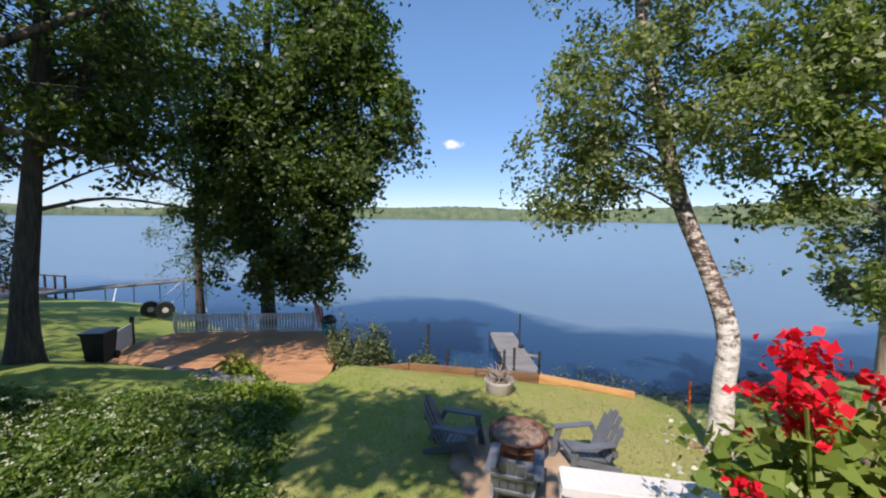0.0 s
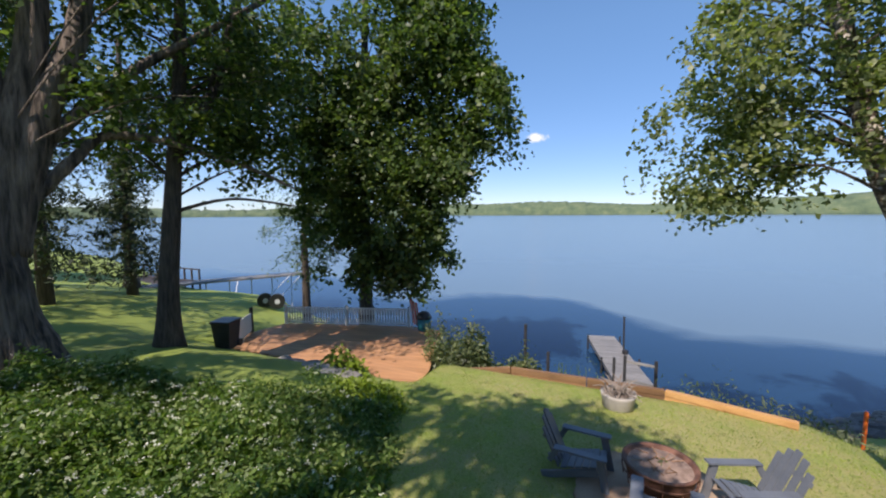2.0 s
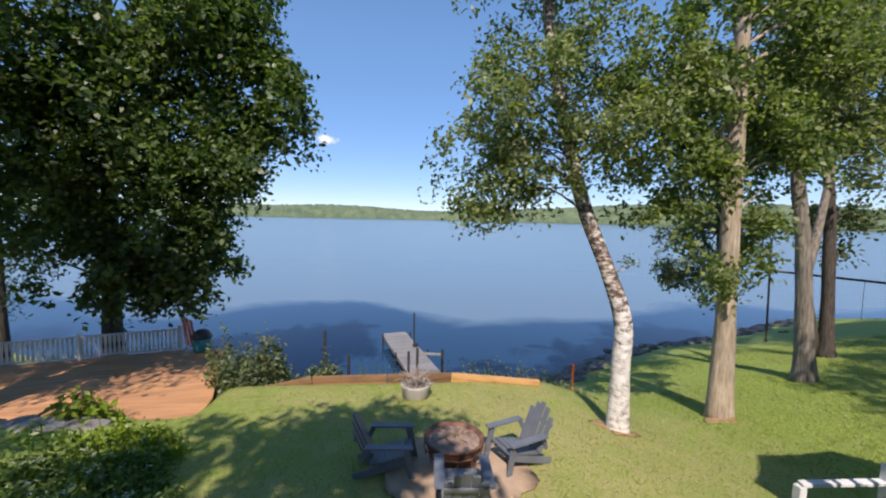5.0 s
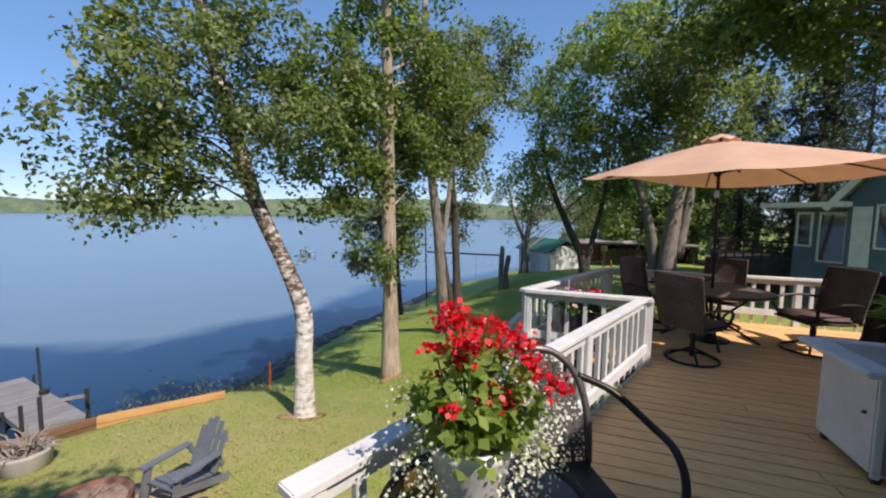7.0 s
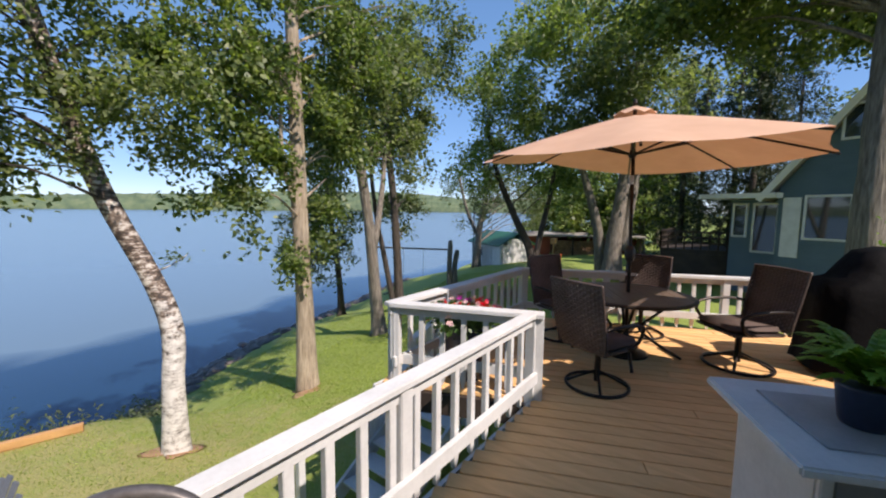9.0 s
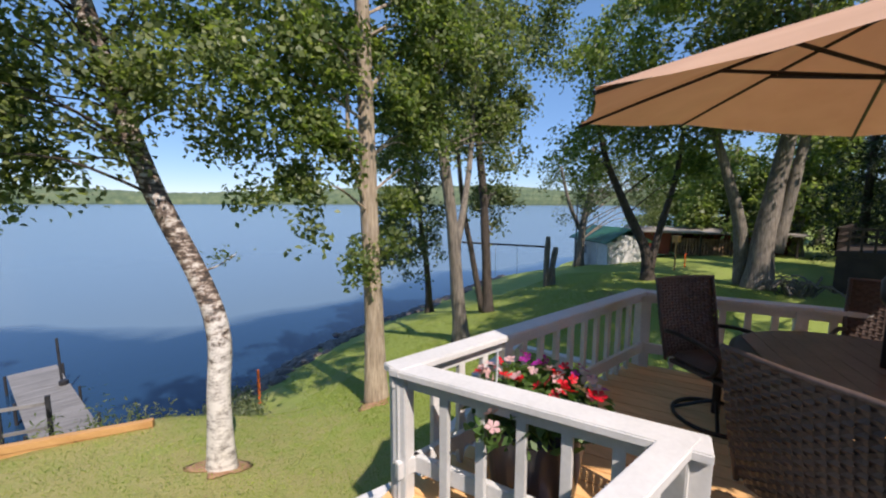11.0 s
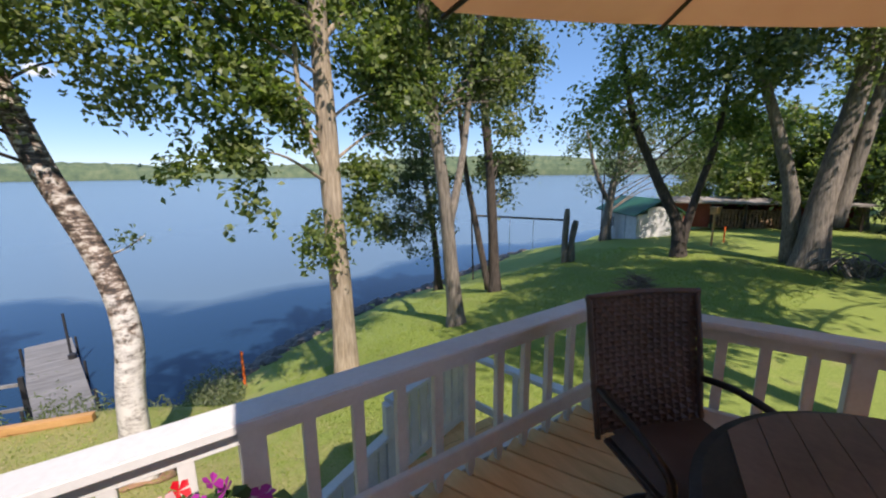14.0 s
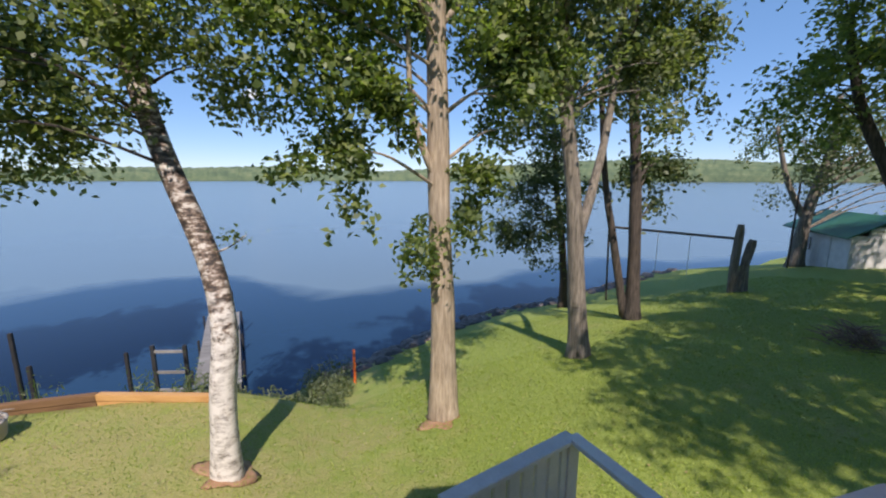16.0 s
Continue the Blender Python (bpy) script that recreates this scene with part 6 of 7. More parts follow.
tree("maple", "thick grey multi-stemmed tree on the lawn",
     [(29.4, 7.9, ground_z(29.4, 7.9) - 0.1), (29.4, 7.9, -0.2), (29.8, 7.7, 2.6), (30.0, 7.4, 5.4), (30.2, 7.2, 9)],
     (0.5, 0.18), [(28.6, 8.4, 8.6, 4.6, 4.2, 3.2, 160), (31.5, 6.5, 9.5, 4.4, 4.2, 3.4, 150), (26.5, 9.6, 7.0, 3.0, 3.0, 2.2, 70), (25.5, 7.0, 10.5, 4.0, 3.6, 2.2, 110), (29.5, 8.5, 13.5, 5.0, 4.6, 2.4, 110), (23.0, 4.6, 11.4, 3.4, 3.0, 1.8, 80)],
     GREEN_LAKE, BARK_GREY, 0.25, 58, 0.6, 50, 108, thin=0.58,
     extra=(([(29.8, 8.7, -2.4), (29.2, 8.8, 0.6), (28.3, 9.4, 3.6), (27.4, 10.2, 6.5)], 0.36, 0.14), ([(29.7, 7.5, -0.6), (30.1, 7.1, 3), (30.6, 6.8, 6.5)], 0.32, 0.14)))
tree("tall_tree", "tall bare-trunked tree between the two houses",
     [(19.8, -0.8, ground_z(19.8, -0.8) - 0.1), (19.75, -0.8, 2), (19.9, -0.85, 6), (20.1, -0.9, 11)],
     (0.4, 0.26), [(20.1, -0.6, 10.5, 4.6, 4.0, 2.4, 190), (24.0, 0.5, 10.0, 3.6, 3.4, 2.2, 130), (22.0, 3.2, 9.6, 3.0, 2.6, 1.6, 100), (26.5, -2.0, 9.6, 3.6, 3.4, 2.2, 120)], GREEN_ASH, BARK_GREY, 0.25, 54, 0.5, 40, 109, flare=1.2)
tree("roadside_tree", "leafy tree standing behind the house", [(15.5, -4.6, -2.6), (15.5, -4.2, 3), (15.6, -2.4, 7), (15.6, -0.4, 10)], (0.4, 0.15),
     [(15.2, 1.2, 9.8, 3.0, 2.6, 1.8, 110), (18.6, 2.2, 10.4, 3.0, 2.6, 1.8, 130), (14.4, -1.8, 9.8, 2.8, 2.4, 1.6, 80), (17.6, -1.2, 9.8, 2.6, 2.4, 1.6, 70)], GREEN_ASH, BARK_GREY, 0.22, 48, 0.55, 30, 110)
tree("yard_tree", "leafy tree on the garden side of the house", [(-14, -4, -1.6), (-13.6, -3.6, 3), (-12.6, -2.6, 7), (-12, -2, 10)], (0.4, 0.14),
     [(-12.0, -0.6, 8.6, 3.4, 2.6, 1.8, 80), (-8.6, -1.8, 8.6, 2.6, 2.2, 1.6, 50), (-15.5, -0.5, 8.6, 3.0, 2.6, 1.8, 60), (-6.5, 0.4, 8.6, 2.6, 1.6, 1.6, 46)], GREEN_ASH, BARK_GREY, 0.22, 42, 0.5, 26, 112, thin=1.0)
tree("yard_tree", "leafy tree beside the house, overhanging the roof", [(-4.2, -3.0, -1.6), (-3.6, -2.6, 3), (-2.0, -1.6, 6.5), (-0.5, -0.8, 9)], (0.4, 0.14),
     [(0.4, 0.2, 8.4, 2.6, 2.0, 1.6, 110), (-2.4, -0.2, 8.8, 1.8, 1.6, 1.4, 26)], GREEN_ASH, BARK_GREY, 0.22, 42, 0.5, 26, 111, thin=1.1)


def wood_chips(x, y, r):
    bm = lathe([(r, 0.0), (r * 0.8, 0.008), (r * 0.4, 0.02), (0.05, 0.025)], 28)
    for v in bm.verts:
        k = 1 + 0.7 * noise.noise((v.co.x * 3 + x, v.co.y * 3, 0))
        v.co.x, v.co.y = v.co.x * k, v.co.y * k
        v.co.z += ground_z(x + v.co.x, y + v.co.y) + 0.01
    ob = part("mulch_ring", bm, CHIPS, smooth=True)
    ob.matrix_basis = pose(x, y, 0)
    tagged(ob, "ring of reddish wood chips and bare soil round a trunk", "mulch")


CHIPS = surface("wood_chip_mulch", (0.24, 0.13, 0.07), (0.44, 0.27, 0.16), 5, 0.95, fine=45, bumps=0.7, dist=0.02)
wood_chips(7.12, 9.95, 0.42)
wood_chips(10.8, 11.4, 0.42)


# ---- garden side trees ----
gz = ground_z(-9.0, 5.75)
tree("old_maple", "huge old maple with deeply furrowed bark and many limbs",
     [(-9.0, 5.75, gz - 0.2), (-8.98, 5.75, gz + 1.0), (-8.95, 5.75, 0.4), (-8.93, 5.75, 1.3), (-8.93, 5.78, 2.0), (-8.93, 5.8, 2.5)],
     (0.72, 0.4), [(-8.5, 6.5, 9.4, 4.6, 4.2, 2.6, 150), (-12.0, 6.5, 7.0, 3.6, 3.6, 3.0, 120), (-6.2, 7.6, 7.6, 2.6, 2.6, 1.6, 50), (-6.6, 9.4, 4.0, 1.7, 1.5, 1.0, 40), (-12.5, 3.5, 7.5, 3.6, 3.6, 3.0, 90), (-7.9, 7.6, 4.6, 1.2, 1.2, 0.9, 24)],
     GREEN_MAPLE, BARK_MAPLE, 0.19, 60, 0.5, 18, 120, flare=1.55, limb_r=0.07, furrow=0.16, thin=0.48,
     extra=(([(-9.0, 5.6, 0.2), (-9.1, 5.15, 2.2), (-9.3, 4.6, 4.4), (-9.5, 4.4, 7.2)], 0.46, 0.3), ([(-8.75, 5.5, 0.6), (-8.75, 5.0, 3.4), (-8.8, 5.1, 5.4), (-8.7, 5.5, 7.6)], 0.38, 0.16),
            ([(-8.95, 5.75, 1.0), (-8.95, 5.9, 3.4), (-9.0, 5.85, 5.0), (-9.2, 5.5, 6.2), (-9.6, 5.2, 8.2)], 0.4, 0.26), ([(-8.9, 5.85, 0.6), (-8.72, 6.35, 3.6), (-8.6, 6.65, 5.4), (-8.5, 6.8, 8.4)], 0.4, 0.17),
            ([(-8.85, 5.95, 0.8), (-8.55, 6.7, 3.9), (-8.3, 7.25, 5.5), (-8.1, 7.6, 8.2)], 0.38, 0.13), ([(-8.8, 6.2, 2.4), (-8.4, 7.1, 3.7), (-7.9, 8.15, 5.0), (-7.2, 9.3, 6.1), (-6.0, 10.7, 7.5)], 0.16, 0.06),
            ([(-8.8, 6.2, 1.6), (-8.4, 7.05, 2.8), (-8.2, 7.6, 3.4), (-7.7, 8.55, 3.4), (-6.6, 9.9, 2.9), (-5.8, 11.0, 2.3)], 0.15, 0.03)))
tree("maple", "slender maple forking above the lawn",
     [(-8.5, 8.85, ground_z(-8.5, 8.85) - 0.1), (-8.4, 8.9, 0), (-8.15, 9.1, 3.0), (-8.0, 9.3, 5.5), (-7.9, 9.4, 8)],
     (0.27, 0.12), [(-8.2, 9.6, 7.4, 3.2, 3.0, 2.2, 170), (-6.4, 10.2, 5.8, 2.2, 2.0, 1.4, 55), (-10.0, 9.6, 4.6, 2.0, 2.2, 1.6, 70), (-6.6, 10.6, 3.6, 1.8, 1.6, 1.0, 50), (-9.6, 10.4, 6.6, 2.2, 2.0, 1.6, 70)],
     GREEN_MAPLE, BARK_DARK, 0.17, 62, 0.42, 44, 121, thin=0.42,
     extra=(([(-8.15, 9.1, 3.1), (-7.7, 9.8, 4.6), (-7.4, 10.2, 6.2), (-7.1, 10.6, 8.0)], 0.17, 0.09), ([(-8.3, 8.9, 1.6), (-7.0, 9.8, 2.0), (-5.6, 10.8, 1.8)], 0.06, 0.02)))
tree("basswood", "broad dark leafy tree overhanging the patio fence",
     [(-8.0, 17.4, ground_z(-8.0, 17.4) - 0.2), (-8.0, 17.4, -1.5), (-7.8, 17.2, 2), (-7.6, 17.0, 6), (-7.4, 17, 11)],
     (0.32, 0.12), [(-7.2, 16.4, 5.6, 4.4, 3.6, 5.0, 450), (-5.2, 16.0, 8.6, 3.2, 3.0, 4.0, 200), (-8.8, 16.2, 1.8, 2.0, 1.5, 1.8, 50), (-5.0, 16.4, 1.2, 1.7, 1.5, 2.6, 120), (-9.5, 14.0, 8.5, 3.6, 3.2, 3.6, 180), (-3.0, 16.6, 4.4, 1.8, 1.8, 1.8, 95), (-3.4, 16.6, 9.5, 2.6, 2.6, 3.0, 130), (-2.3, 16.6, 6.2, 1.8, 1.8, 2.0, 90), (-4.4, 16.2, 3.2, 2.0, 1.8, 1.6, 90), (-6.8, 15.6, 0.4, 1.4, 1.2, 1.6, 60), (-5.6, 16.2, -0.4, 1.3, 1.2, 1.2, 46), (-8.6, 15.8, 4.0, 2.4, 2.0, 2.6, 110)],
     GREEN_MAPLE, BARK_DARK, 0.22, 66, 0.46, 60, 122)
tree("hemlock", "thin feathery tree behind the fence",
     [(-11.3, 17.0, ground_z(-11.3, 17.0) - 0.1), (-11.3, 17.0, 0), (-11.2, 17.0, 4), (-11.2, 17, 8)],
     (0.2, 0.05), [(-11.3, 17.0, 1.2, 2.2, 2.0, 2.6, 80), (-11.2, 17.0, 5.6, 2.4, 2.2, 3.2, 110)],
     GREEN_MAPLE, BARK_DARK, 0.16, 66, 0.42, 40, 123, aspect=0.35)
tree("pine", "tall pine on the neighbouring shore",
     [(-24.6, 16.2, ground_z(-24.6, 16.2) - 0.1), (-24.6, 16.3, 2), (-24.6, 16.4, 7), (-24.4, 16.4, 12)],
     (0.35, 0.12), [(-24, 17, 5.0, 3.0, 2.8, 1.2, 60), (-23.5, 17, 8.5, 3.4, 3.2, 2.4, 110), (-25.5, 17, 2.4, 1.6, 1.6, 0.8, 24)],
     GREEN_SPRUCE, BARK_DARK, 0.24, 60, 0.45, 40, 124, aspect=0.3)


def spruce(x, y, h, r, seed, label="dark spruce with drooping boughs"):
    rng = np.random.default_rng(seed)
    t = thing("spruce", label, "tree", "dark conifers behind the houses")
    z = ground_z(x, y)
    part("trunk", tubebm([(x, y, z - 0.2), (x, y, z + h)], [0.26, 0.03], 9), BARK_DARK, t, smooth=True)
    cs, ns = [], []
    n = int(h * 10)
    for k in range(n):
        f = (k + rng.uniform(0, 1)) / n
        a = rng.uniform(0, 2 * math.pi)
        ln = r * (1 - f) ** 0.8 * rng.uniform(0.65, 1.15) + 0.2
        m = 70
        u = rng.uniform(0.1, 1, m)
        cs.append(np.stack([x + math.cos(a) * ln * u + rng.normal(size=m) * 0.16, y + math.sin(a) * ln * u + rng.normal(size=m) * 0.16, z + 1.2 + f * (h - 1.2) - 0.35 * ln * u ** 1.5 - np.abs(rng.normal(size=m)) * 0.2], 1))
        ns.append(rng.normal(size=(m, 3)) * 0.6 + np.array((0, 0, 0.6)))
    cs, ns = np.concatenate(cs), np.concatenate(ns)
    leaf_mesh("crown", cs, ns, rng.uniform(0.16, 0.36, len(cs)), GREEN_SPRUCE, t, 0.3, rng)


for i, (x, y, h, r) in enumerate(((38.5, 5.5, 15, 3.4), (37.5, 1.0, 15, 3.4), (39, 2.5, 17, 3.8), (35, 1.5, 14, 3.2), (38, -6, 18, 4), (44, -1, 18, 4.2), (32, -12, 17, 4), (47, 5, 17, 4.4), (-17, 9.5, 12, 3.0), (-21, 6.0, 14, 3.4), (-24, 11, 11, 3.0), (-28, 2, 15, 3.6), (-19, 13.4, 7, 2.2))):
    spruce(x, y, h, r, 200 + i)
for i, (x, y, s) in enumerate(((46, 14, 1.0), (52, 20, 1.1), (46, 9.5, 1.2), (58, 10, 1.2), (44, -13, 1.6), (-34, 10, 1.0), (-30, -6, 1.1), (50, -10, 1.2), (46, -6, 1.5))):
    g = ground_z(x, y)
    # three crowns take the brighter copy, so they look sunlit by colour
    tree("background_tree", "leafy tree closing the view inland", [(x, y, g - 0.1), (x, y, g + 4 * s), (x + 0.5, y, g + 9 * s)], (0.35, 0.1),
         [(x, y, g + 7 * s, 4.2 * s, 4.0 * s, 4.0 * s, 160), (x + 2.5, y - 1, g + 4 * s, 3 * s, 3 * s, 2.4 * s, 80), (x - 2, y + 2, g + 3.4 * s, 2.6 * s, 2.6 * s, 2.2 * s, 60)], GREEN_SUN_PAINTED if x in (46, 52) and y > 0 else GREEN_LAKE, BARK_GREY, 0.36, 52, 0.7, 20, 300 + i)


# ---- neighbouring blue house ----
def window(parent, y0, y1, z0, z1, x):
    w = part("window", boxbm((x - 0.06, y0, z0), (x - 0.02, y1, z1)), PANE, parent, "dark reflecting window pane")
    for a, b in (((y0 - 0.09, z0 - 0.09), (y1 + 0.09, z0)), ((y0 - 0.09, z1), (y1 + 0.09, z1 + 0.09)), ((y0 - 0.09, z0), (y0, z1)), ((y1, z0), (y1 + 0.09, z1))):
        part("frame", boxbm((x - 0.1, a[0], a[1]), (x - 0.0, b[0], b[1])), WHITE, w)
    return w


def build_blue_house():
    t = thing("neighbour_house", "blue-grey gabled house with white-trimmed windows", "house", at=Matrix.Translation((26, -2.5, 0)) @ Matrix.Rotation(radians(-28), 4, "Z") @ Matrix.Translation((-26, 2.5, 0)))
    x, ap, za = 26.0, -2.5, 7.35
    g = -2.6
    bm = bmesh.new()
    pts = [(-9.5, g), (1.05, g), (1.05, 2.83), (ap, za), (-9.5, -0.6)]
    f = [bm.verts.new((x, y, z)) for y, z in pts]
    b = [bm.verts.new((x + 9, y, z)) for y, z in pts]
    bm.faces.new(f)
    bm.faces.new(b[::-1])
    for k in range(5):
        bm.faces.new((f[k], b[k], b[(k + 1) % 5], f[(k + 1) % 5]))
    part("wall", bm, BLUEWALL, t)
    for k in range(24):
        z = g + 0.3 * k
        y1 = 1.05 if z < 2.83 else ap + (za - z) / (za - 2.83) * (1.05 - ap)
        y0 = max(-9.5, ap - (za - z) / (za + 0.6) * (9.5 + ap) * 1.0)
        if y1 - y0 > 0.4 and z < za:
            part("clapboard", boxbm((x - 0.025, y0 + 0.05, z), (x, y1 - 0.02, z + 0.02)), BLUEWALL, t)
    for y1, z1 in ((1.6, 2.25), (-9.8, -0.9)):
        bm = bmesh.new()
        p = [bm.verts.new(q) for q in ((x - 0.5, ap, za + 0.12), (x + 9.5, ap, za + 0.12), (x + 9.5, y1, z1), (x - 0.5, y1, z1), (x - 0.5, ap, za + 0.3), (x + 9.5, ap, za + 0.3), (x + 9.5, y1, z1 + 0.18), (x - 0.5, y1, z1 + 0.18))]
        for q in ((0, 1, 2, 3), (4, 5, 6, 7), (0, 3, 7, 4), (2, 3, 7, 6), (0, 1, 5, 4), (1, 2, 6, 5)):
            bm.faces.new([p[i] for i in q])
        part("roof", bm, SHINGLE, t)
        part("rake_board", beambm((x - 0.53, ap, za + 0.15), (x - 0.53, y1, z1 + 0.03), 0.05, 0.26), TRIM, t)
    bm = bmesh.new()
    p = [bm.verts.new(q) for q in ((x + 5, -3.0, 8.3), (x + 5, -15, 8.3), (x + 1.0, -15, 4.7), (x + 1.0, -5.6, 4.7), (x + 5, -3.0, 8.12), (x + 5, -15, 8.12), (x + 1.0, -15, 4.5), (x + 1.0, -5.6, 4.5))]
    for q in ((0, 1, 2, 3), (4, 5, 6, 7), (2, 3, 7, 6), (0, 3, 7, 4), (1, 2, 6, 5)):
        bm.faces.new([p[i] for i in q])
    part("rear_roof", bm, SHINGLE, t, "sunlit grey shingle roof")
    part("rear_wall", boxbm((x + 1.6, -14.6, g), (x + 4.9, -6.2, 5.0)), BLUEWALL, t)
    part("rear_fascia", boxbm((x + 0.95, -15, 4.42), (x + 1.0, -5.6, 4.72)), TRIM, t)
    window(t, -3.15, -2.3, 4.7, 6.4, x)
    window(t, -1.75, -0.95, 4.7, 5.9, x)
    window(t, -1.35, 0.0, 0.7, 2.4, x)
    window(t, -4.7, -3.6, 0.6, 2.6, x)
    part("door", boxbm((x - 0.05, 0.2, -0.2), (x, 0.85, 2.4)), WHITE, t)
    # low wing with a glazed door
    part("wing", boxbm((x + 0.8, 1.05, g), (x + 7, 3.4, 2.35)), BLUEWALL, t)
    part("wing_roof", boxbm((x - 0.6, 0.9, 2.4), (x + 7.4, 4.2, 2.62)), TRIM, t)
    window(t, 1.4, 2.3, -0.1, 2.1, x + 0.8)
    window(t, 2.7, 3.2, 0.6, 2.1, x + 0.8)
    d = thing("neighbour_deck", "dark stained deck with rails in front of the blue house", "deck")
    part("platform", boxbm((30.6, 1.2, -0.6), (36.5, 5.6, -0.36)), DARKWOOD, d)
    part("skirt", boxbm((30.65, 1.25, -2.6), (36.4, 5.55, -0.61)), DARKWOOD, d)
    for a, b in (((30.6, 1.2), (30.6, 5.6)), ((30.6, 5.6), (36.5, 5.6))):
        for z in (0.62, 0.3, 0.0):
            part("rail", beambm((*a, z), (*b, z), 0.07, 0.1), DARKWOOD, d)
        for k in range(12):
            f = k / 11
            px, py = a[0] + (b[0] - a[0]) * f, a[1] + (b[1] - a[1]) * f
            part("post", boxbm((px - 0.04, py - 0.04, -0.36), (px + 0.04, py + 0.04, 0.66)), DARKWOOD, d)


build_blue_house()


# ---- things on the neighbouring shore ----
def build_shed():
    x, y = 36.0, 19.2
    g = ground_z(35, 19.5)
    t = thing("boat_shed", "small white shed with a green metal roof by the water", "shed", at=pose(x, y, g, 0, 0, -30))
    part("wall", boxbm((-1.6, -2.6, -0.3), (1.6, 2.6, 2.0)), WHITE, t)
    bm = bmesh.new()
    for s in (-1, 1):
        p = [bm.verts.new(q) for q in ((0, -2.9, 2.9), (0, 2.9, 2.9), (1.95 * s, 2.9, 1.85), (1.95 * s, -2.9, 1.85), (0, -2.9, 2.98), (0, 2.9, 2.98), (1.95 * s, 2.9, 1.93), (1.95 * s, -2.9, 1.93))]
        for q in ((0, 1, 2, 3), (4, 5, 6, 7), (2, 3, 7, 6), (0, 3, 7, 4), (1, 2, 6, 5)):
            bm.faces.new([p[i] for i in q])
    part("roof", bm, GREENROOF, t)
    part("gable", boxbm((-0.9, -2.59, 2.0), (0.9, -2.5, 2.45)), WHITE, t)
    part("door", boxbm((-1.65, -1.2, -0.1), (-1.6, -0.3, 1.8)), GREYPAINT, t)
    part("window", boxbm((-1.65, 0.5, 0.8), (-1.61, 1.2, 1.5)), PANE, t)
    w = thing("wood_shed", "long low red shed roofed over stacked firewood", "shed", at=pose(42.5, 14.5, ground_z(42.5, 14.5), 0, 0, -62))
    part("roof", boxbm((-6, -1.4, 1.9), (6, 1.6, 2.02), Matrix.Rotation(radians(4), 4, "X")), SHINGLE, w)
    part("back_wall", boxbm((-5.8, 1.2, 0), (5.8, 1.35, 1.9)), REDWOOD, w)
    part("side_bay", boxbm((-5.7, -1.0, 0), (-2.6, 1.2, 1.8)), REDWOOD, w)
    for k in range(5):
        part("post", boxbm((-2.5 + 2 * k - 0.06, -1.2, 0), (-2.5 + 2 * k + 0.06, -1.08, 1.9)), DARKWOOD, w)
    rng = np.random.default_rng(6)
    pile = thing("firewood_stack", "stacked split firewood under the shed roof", "firewood", at=pose(42.5, 14.5, ground_z(42.5, 14.5), 0, 0, -62))
    for i in range(20):
        for j in range(8):
            px, pz = -2.2 + 0.2 * i + rng.normal() * 0.02, 0.1 + 0.17 * j
            part("log", tubebm([(px, -1.0, pz), (px, -0.3, pz)], 0.085 + rng.uniform(-0.012, 0.012), 7), LOGEND, pile)


build_shed()


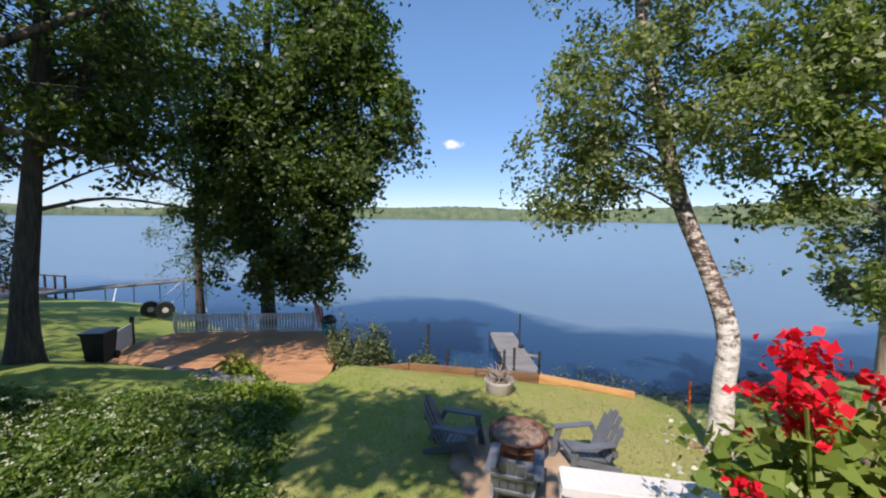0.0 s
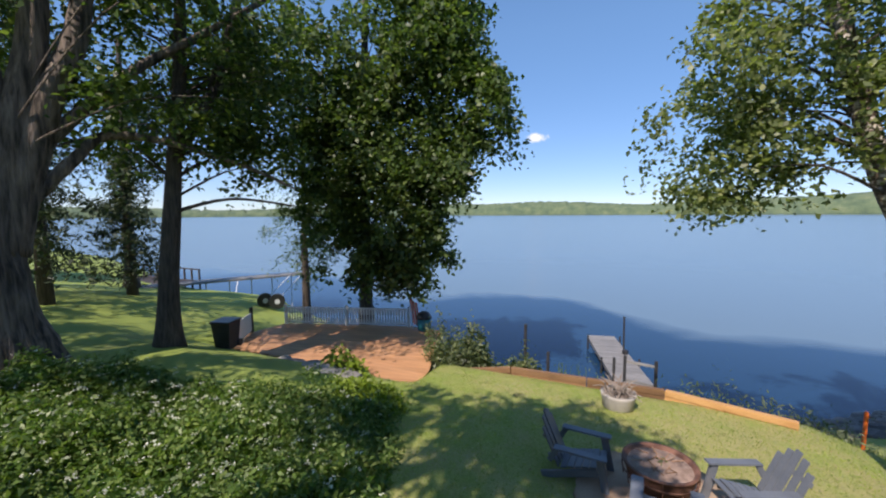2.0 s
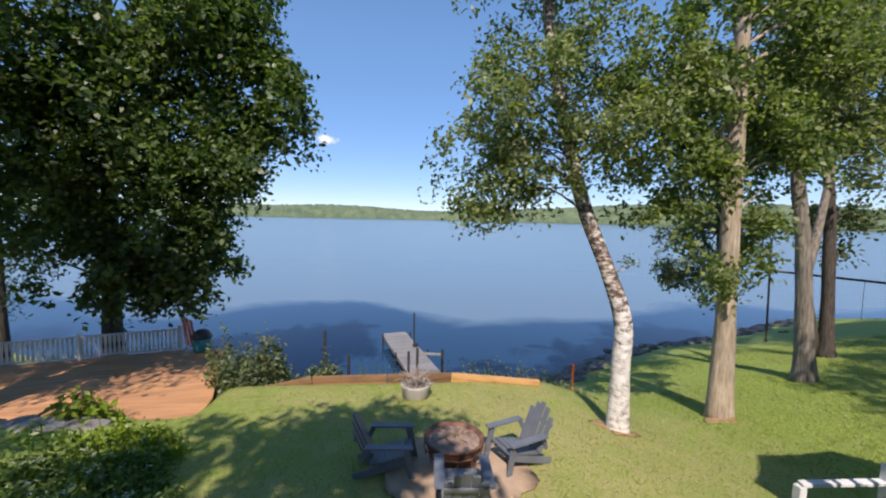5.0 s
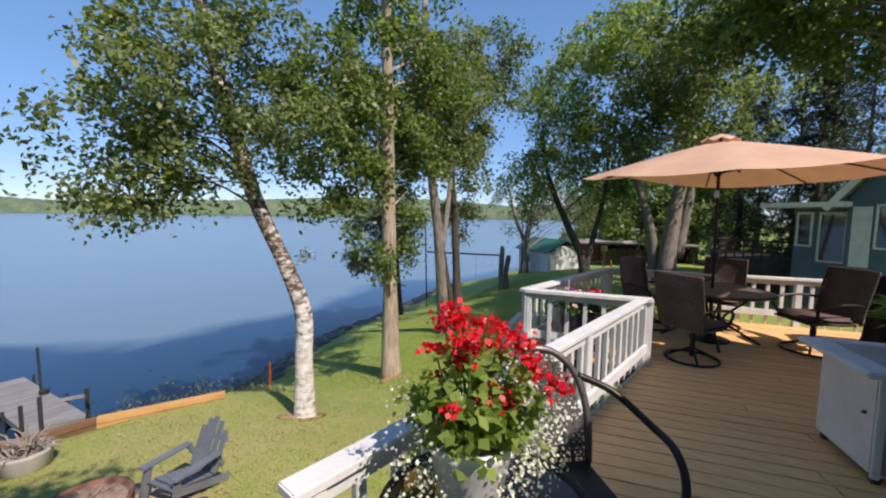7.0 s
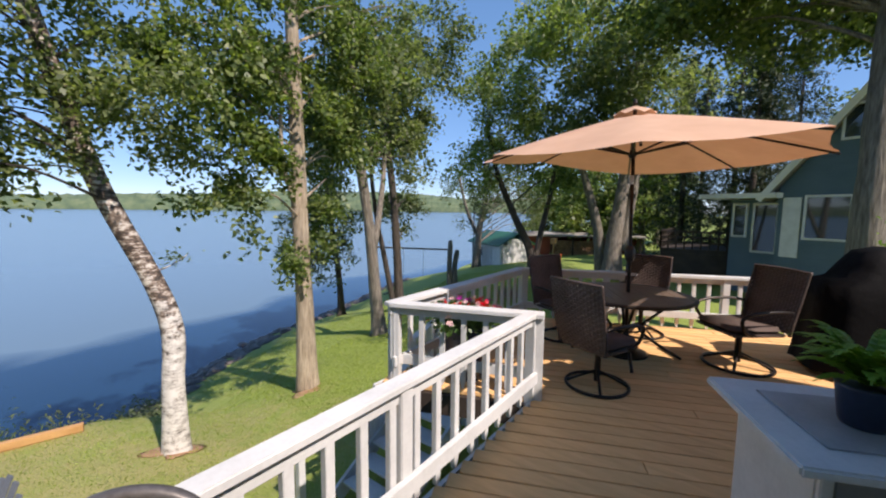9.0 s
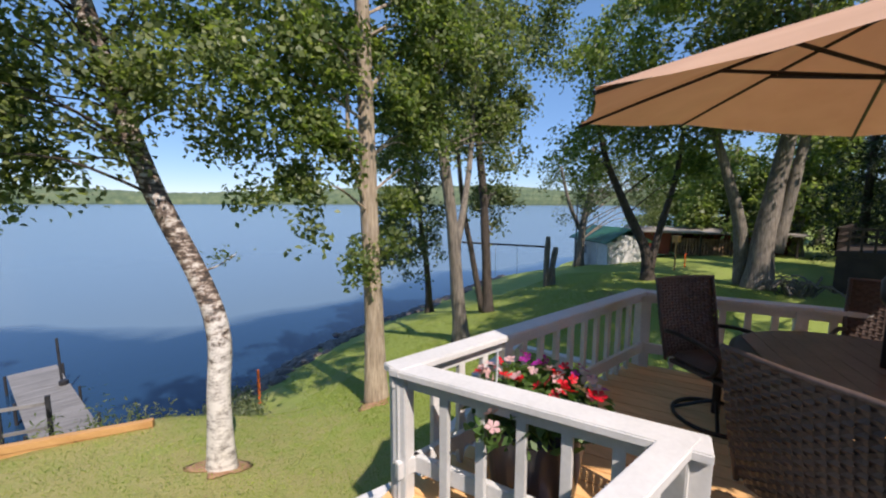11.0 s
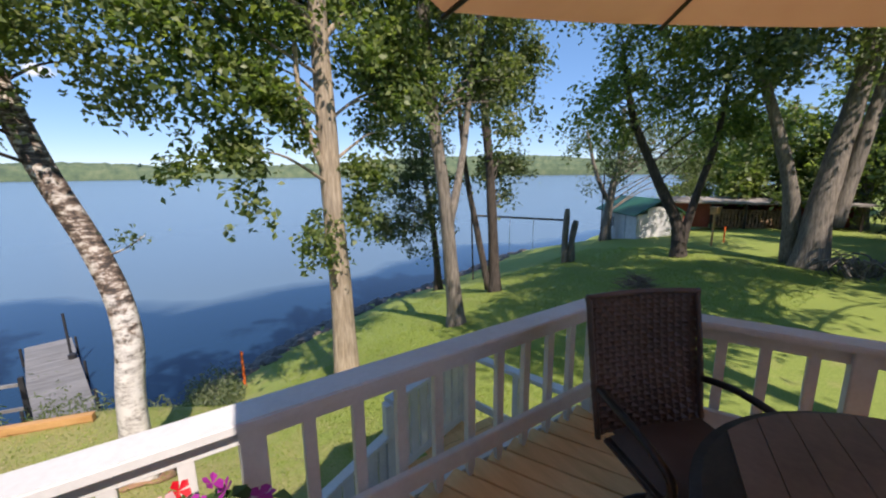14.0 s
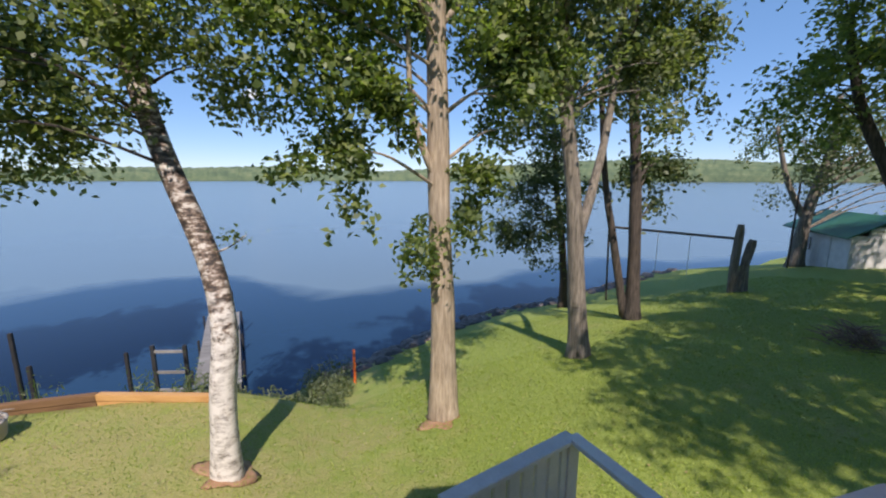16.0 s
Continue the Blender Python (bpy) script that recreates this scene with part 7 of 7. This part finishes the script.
def build_shore_things():
    s = thing("swing_frame", "rough log swing frame at the water's edge", "swing frame")
    for x, y, dx, top in ((25.5, 17.2, 0.05, -0.3), (25.75, 17.0, 0.3, -0.95)):
        part("post", tubebm(smooth_line([(x, y, ground_z(x, y) - 0.2), (x + dx * 0.3, y + 0.05, -2.2), (x + dx, y, top)], 4), [0.21, 0.2, 0.19, 0.18, 0.17, 0.18, 0.17, 0.16, 0.12], 12, wobble=0.4, seed=x), BARK_GREY, s)
    part("beam", tubebm([(25.7, 17.3, -0.95), (22.0, 21.0, -0.75)], 0.06, 8), BARK_DARK, s)
    part("brace_post", tubebm([(22.0, 21.0, ground_z(22, 21) - 0.2), (21.8, 21.0, 1.0)], 0.05, 7), BARK_DARK, s)
    for f in (0.35, 0.6):
        p = Vector((25.7, 17.3, -0.95)).lerp(Vector((22, 21, -0.75)), f)
        part("rope", tubebm([p, p - Vector((0, 0, 1.9))], 0.015, 5), GREYPAINT, s)
    b = thing("bird_house", "wooden bird house on a pole in the lawn", "bird house", at=on_ground(31.9, 12.6))
    part("pole", tubebm([(0, 0, -0.1), (0, 0, 1.7)], 0.05, 8), TIMBER, b)
    part("box", boxbm((-0.2, -0.16, 1.7), (0.2, 0.16, 2.05)), TIMBER, b)
    part("roof", boxbm((-0.26, -0.22, 2.05), (0.26, 0.22, 2.1), None, 0.01), TIMBER, b)
    stake("survey_stake", "orange stake in the neighbouring lawn", 33.4, 12.6, ground_z(33.4, 12.6) + 0.9, 0.07, ORANGE)
    rng = np.random.default_rng(14)
    t = thing("brush_pile", "heap of cut brown branches on the lawn", "brush pile", at=on_ground(21.4, 10.6))
    bm = bmesh.new()
    for k in range(150):
        a, r = rng.uniform(0, 6.28), rng.uniform(0, 0.55)
        q = rng.uniform(0, 6.28)
        p = Vector((r * math.cos(a), r * math.sin(a), rng.uniform(0, 0.5) * (1 - r)))
        e = p + Vector((rng.uniform(0.3, 0.7) * math.cos(q), rng.uniform(0.3, 0.7) * math.sin(q), rng.uniform(0, 0.25)))
        tube(bm, [p, p.lerp(e, 0.5) + Vector((0, 0, 0.05)), e], [0.014, 0.011, 0.005], 4)
    tagged(part("branches", bm, surface("cut_brush", (0.13, 0.085, 0.065), (0.32, 0.22, 0.17), 4, 0.9, fine=30), t), kind="stuff")
    pier = thing("stone_pier", "low dark timber landing at the shore", "landing")
    part("deck", boxbm((25.5, 21.5, -5.0), (29.5, 23.6, -4.8), Matrix.Identity(4)), DARKWOOD, pier)
    for x in (25.7, 29.2):
        for y in (21.8, 23.3):
            part("pile", tubebm([(x, y, -7.2), (x, y, -4.7)], 0.1, 8), DARKWOOD, pier)
    part("mast", tubebm([(33.0, 20.2, ground_z(33, 20.2)), (33.0, 20.2, 1.5)], 0.05, 6), DARKMETAL, thing("flag_pole", "thin metal pole near the shed", "pole"))
    # left-hand neighbour's docks
    d = thing("neighbour_dock", "long grey roll-in dock with truss sides", "dock")
    a, b2 = Vector((-25.0, 16.0, -2.95)), Vector((-20.0, 26.5, -3.15))
    part("deck", beambm(a, b2, 1.2, 0.12), DOCKWOOD, d)
    for k in range(9):
        p = a.lerp(b2, k / 8)
        part("leg", tubebm([p, p - Vector((0, 0, 2.6))], 0.04, 6), GREYPAINT, d)
    part("wheel_frame", beambm(a.lerp(b2, 0.55), a.lerp(b2, 0.55) + Vector((4.6, -4.0, -0.8)), 0.06, 0.06), GREYPAINT, d)
    for k in (0, 1):
        p = Vector((-15.3 + 0.8 * k, 18.0 + 0.1 * k, ground_z(-15.0, 18.0) + 0.42))
        w = part("wheel", tubebm([p + Vector((-0.12, 0.1, 0)), p + Vector((0.12, -0.1, 0))], 0.42, 20), BLACKPLASTIC, d)
        part("hub", tubebm([p + Vector((-0.14, 0.11, 0)), p + Vector((0.14, -0.11, 0))], 0.14, 12), GREYPAINT, w)
        part("strut", tubebm([p, p + Vector((-1.8, 3.6, 0.75))], 0.03, 6), GREYPAINT, w)
    q = thing("neighbour_pier", "dark railed pier at the neighbouring shore", "pier")
    part("deck", boxbm((-33, 19.0, -3.6), (-26.0, 21.5, -3.4)), DARKWOOD, q)
    for k in range(9):
        x = -33 + 0.87 * k
        part("post", boxbm((x - 0.05, 21.4, -6.8), (x + 0.05, 21.5, -2.5)), DARKWOOD, q)
    part("rail", beambm((-33, 21.45, -2.55), (-26, 21.45, -2.55), 0.08, 0.08), DARKWOOD, q)


build_shore_things()


def build_root_heap():
    t = thing("brush_heap", "heap of grey roots and dead branches at a tree's foot", "brush")
    rng = random.Random(63)
    for k in range(34):
        a = rng.uniform(0, 2 * math.pi)
        x, y = 28.9 + rng.uniform(-0.7, 1.0), 6.7 + rng.uniform(-0.9, 0.3)
        g = ground_z(x, y)
        ln = rng.uniform(0.5, 1.3)
        q = Vector((x, y, g - 0.04))
        m = q + Vector((math.cos(a) * ln * 0.5, math.sin(a) * ln * 0.5, rng.uniform(0.3, 0.8)))
        e = q + Vector((math.cos(a + 0.5) * ln, math.sin(a + 0.5) * ln, rng.uniform(0.1, 0.9)))
        part("branch", tubebm(smooth_line([q, m, e], 4), rng.uniform(0.02, 0.05), 6), BARK_GREY, t)


build_root_heap()


# ---- lawn blades and fallen leaves ----
def build_grass():
    rng = np.random.default_rng(77)
    n = 100000
    x = rng.uniform(-2.5, 15, n)
    y = 5.2 + 9.0 * rng.uniform(0, 1, n) ** 1.2
    keep = (y < np.where(x < 6, 12.7, 15.5)) & ((x - 3.42) ** 2 + (y - 8.8) ** 2 > 0.9)
    x, y = x[keep], y[keep]
    z = np.array([ground_z(a, b) for a, b in zip(x, y)])
    h = rng.uniform(0.03, 0.075, len(x))
    c = np.stack([x, y, z + h * 0.35], 1)
    nrm = np.stack([rng.normal(size=len(x)), rng.normal(size=len(x)), rng.normal(size=len(x)) * 0.5 + 0.6], 1)
    m = 60000
    fx = rng.uniform(10, 30, m)
    fy = rng.uniform(6.5, 19, m)
    fz = np.array([ground_z(a, b) for a, b in zip(fx, fy)])
    fh = rng.uniform(0.05, 0.11, m)
    c = np.concatenate([c, np.stack([fx, fy, fz + fh * 0.3], 1)])
    nrm = np.concatenate([nrm, np.stack([rng.normal(size=m), rng.normal(size=m), rng.normal(size=m) * 0.5 + 0.6], 1)])
    h = np.concatenate([h, fh])
    ob = leaf_mesh("grass", c, nrm, h * 0.95, GRASSBLADE, None, 0.16, rng)
    tagged(ob, "short blades of lawn grass", "grass", kind="stuff")
    m = 900
    x, y = rng.uniform(-1, 14, m), rng.uniform(5.5, 12.6, m)
    c = np.stack([x, y, np.array([ground_z(a, b) for a, b in zip(x, y)]) + 0.045], 1)
    ob = leaf_mesh("fallen_leaves", c, rng.normal(size=(m, 3)) * 0.2 + np.array((0, 0, 1)), rng.uniform(0.03, 0.06, m), leafy("dry_leaves", [(0.35, 0.3, 0.12), (0.45, 0.4, 0.25), (0.25, 0.16, 0.07)], 0.2), None, 0.6, rng)
    tagged(ob, "a few pale fallen leaves on the grass", "leaves", kind="stuff")


build_grass()
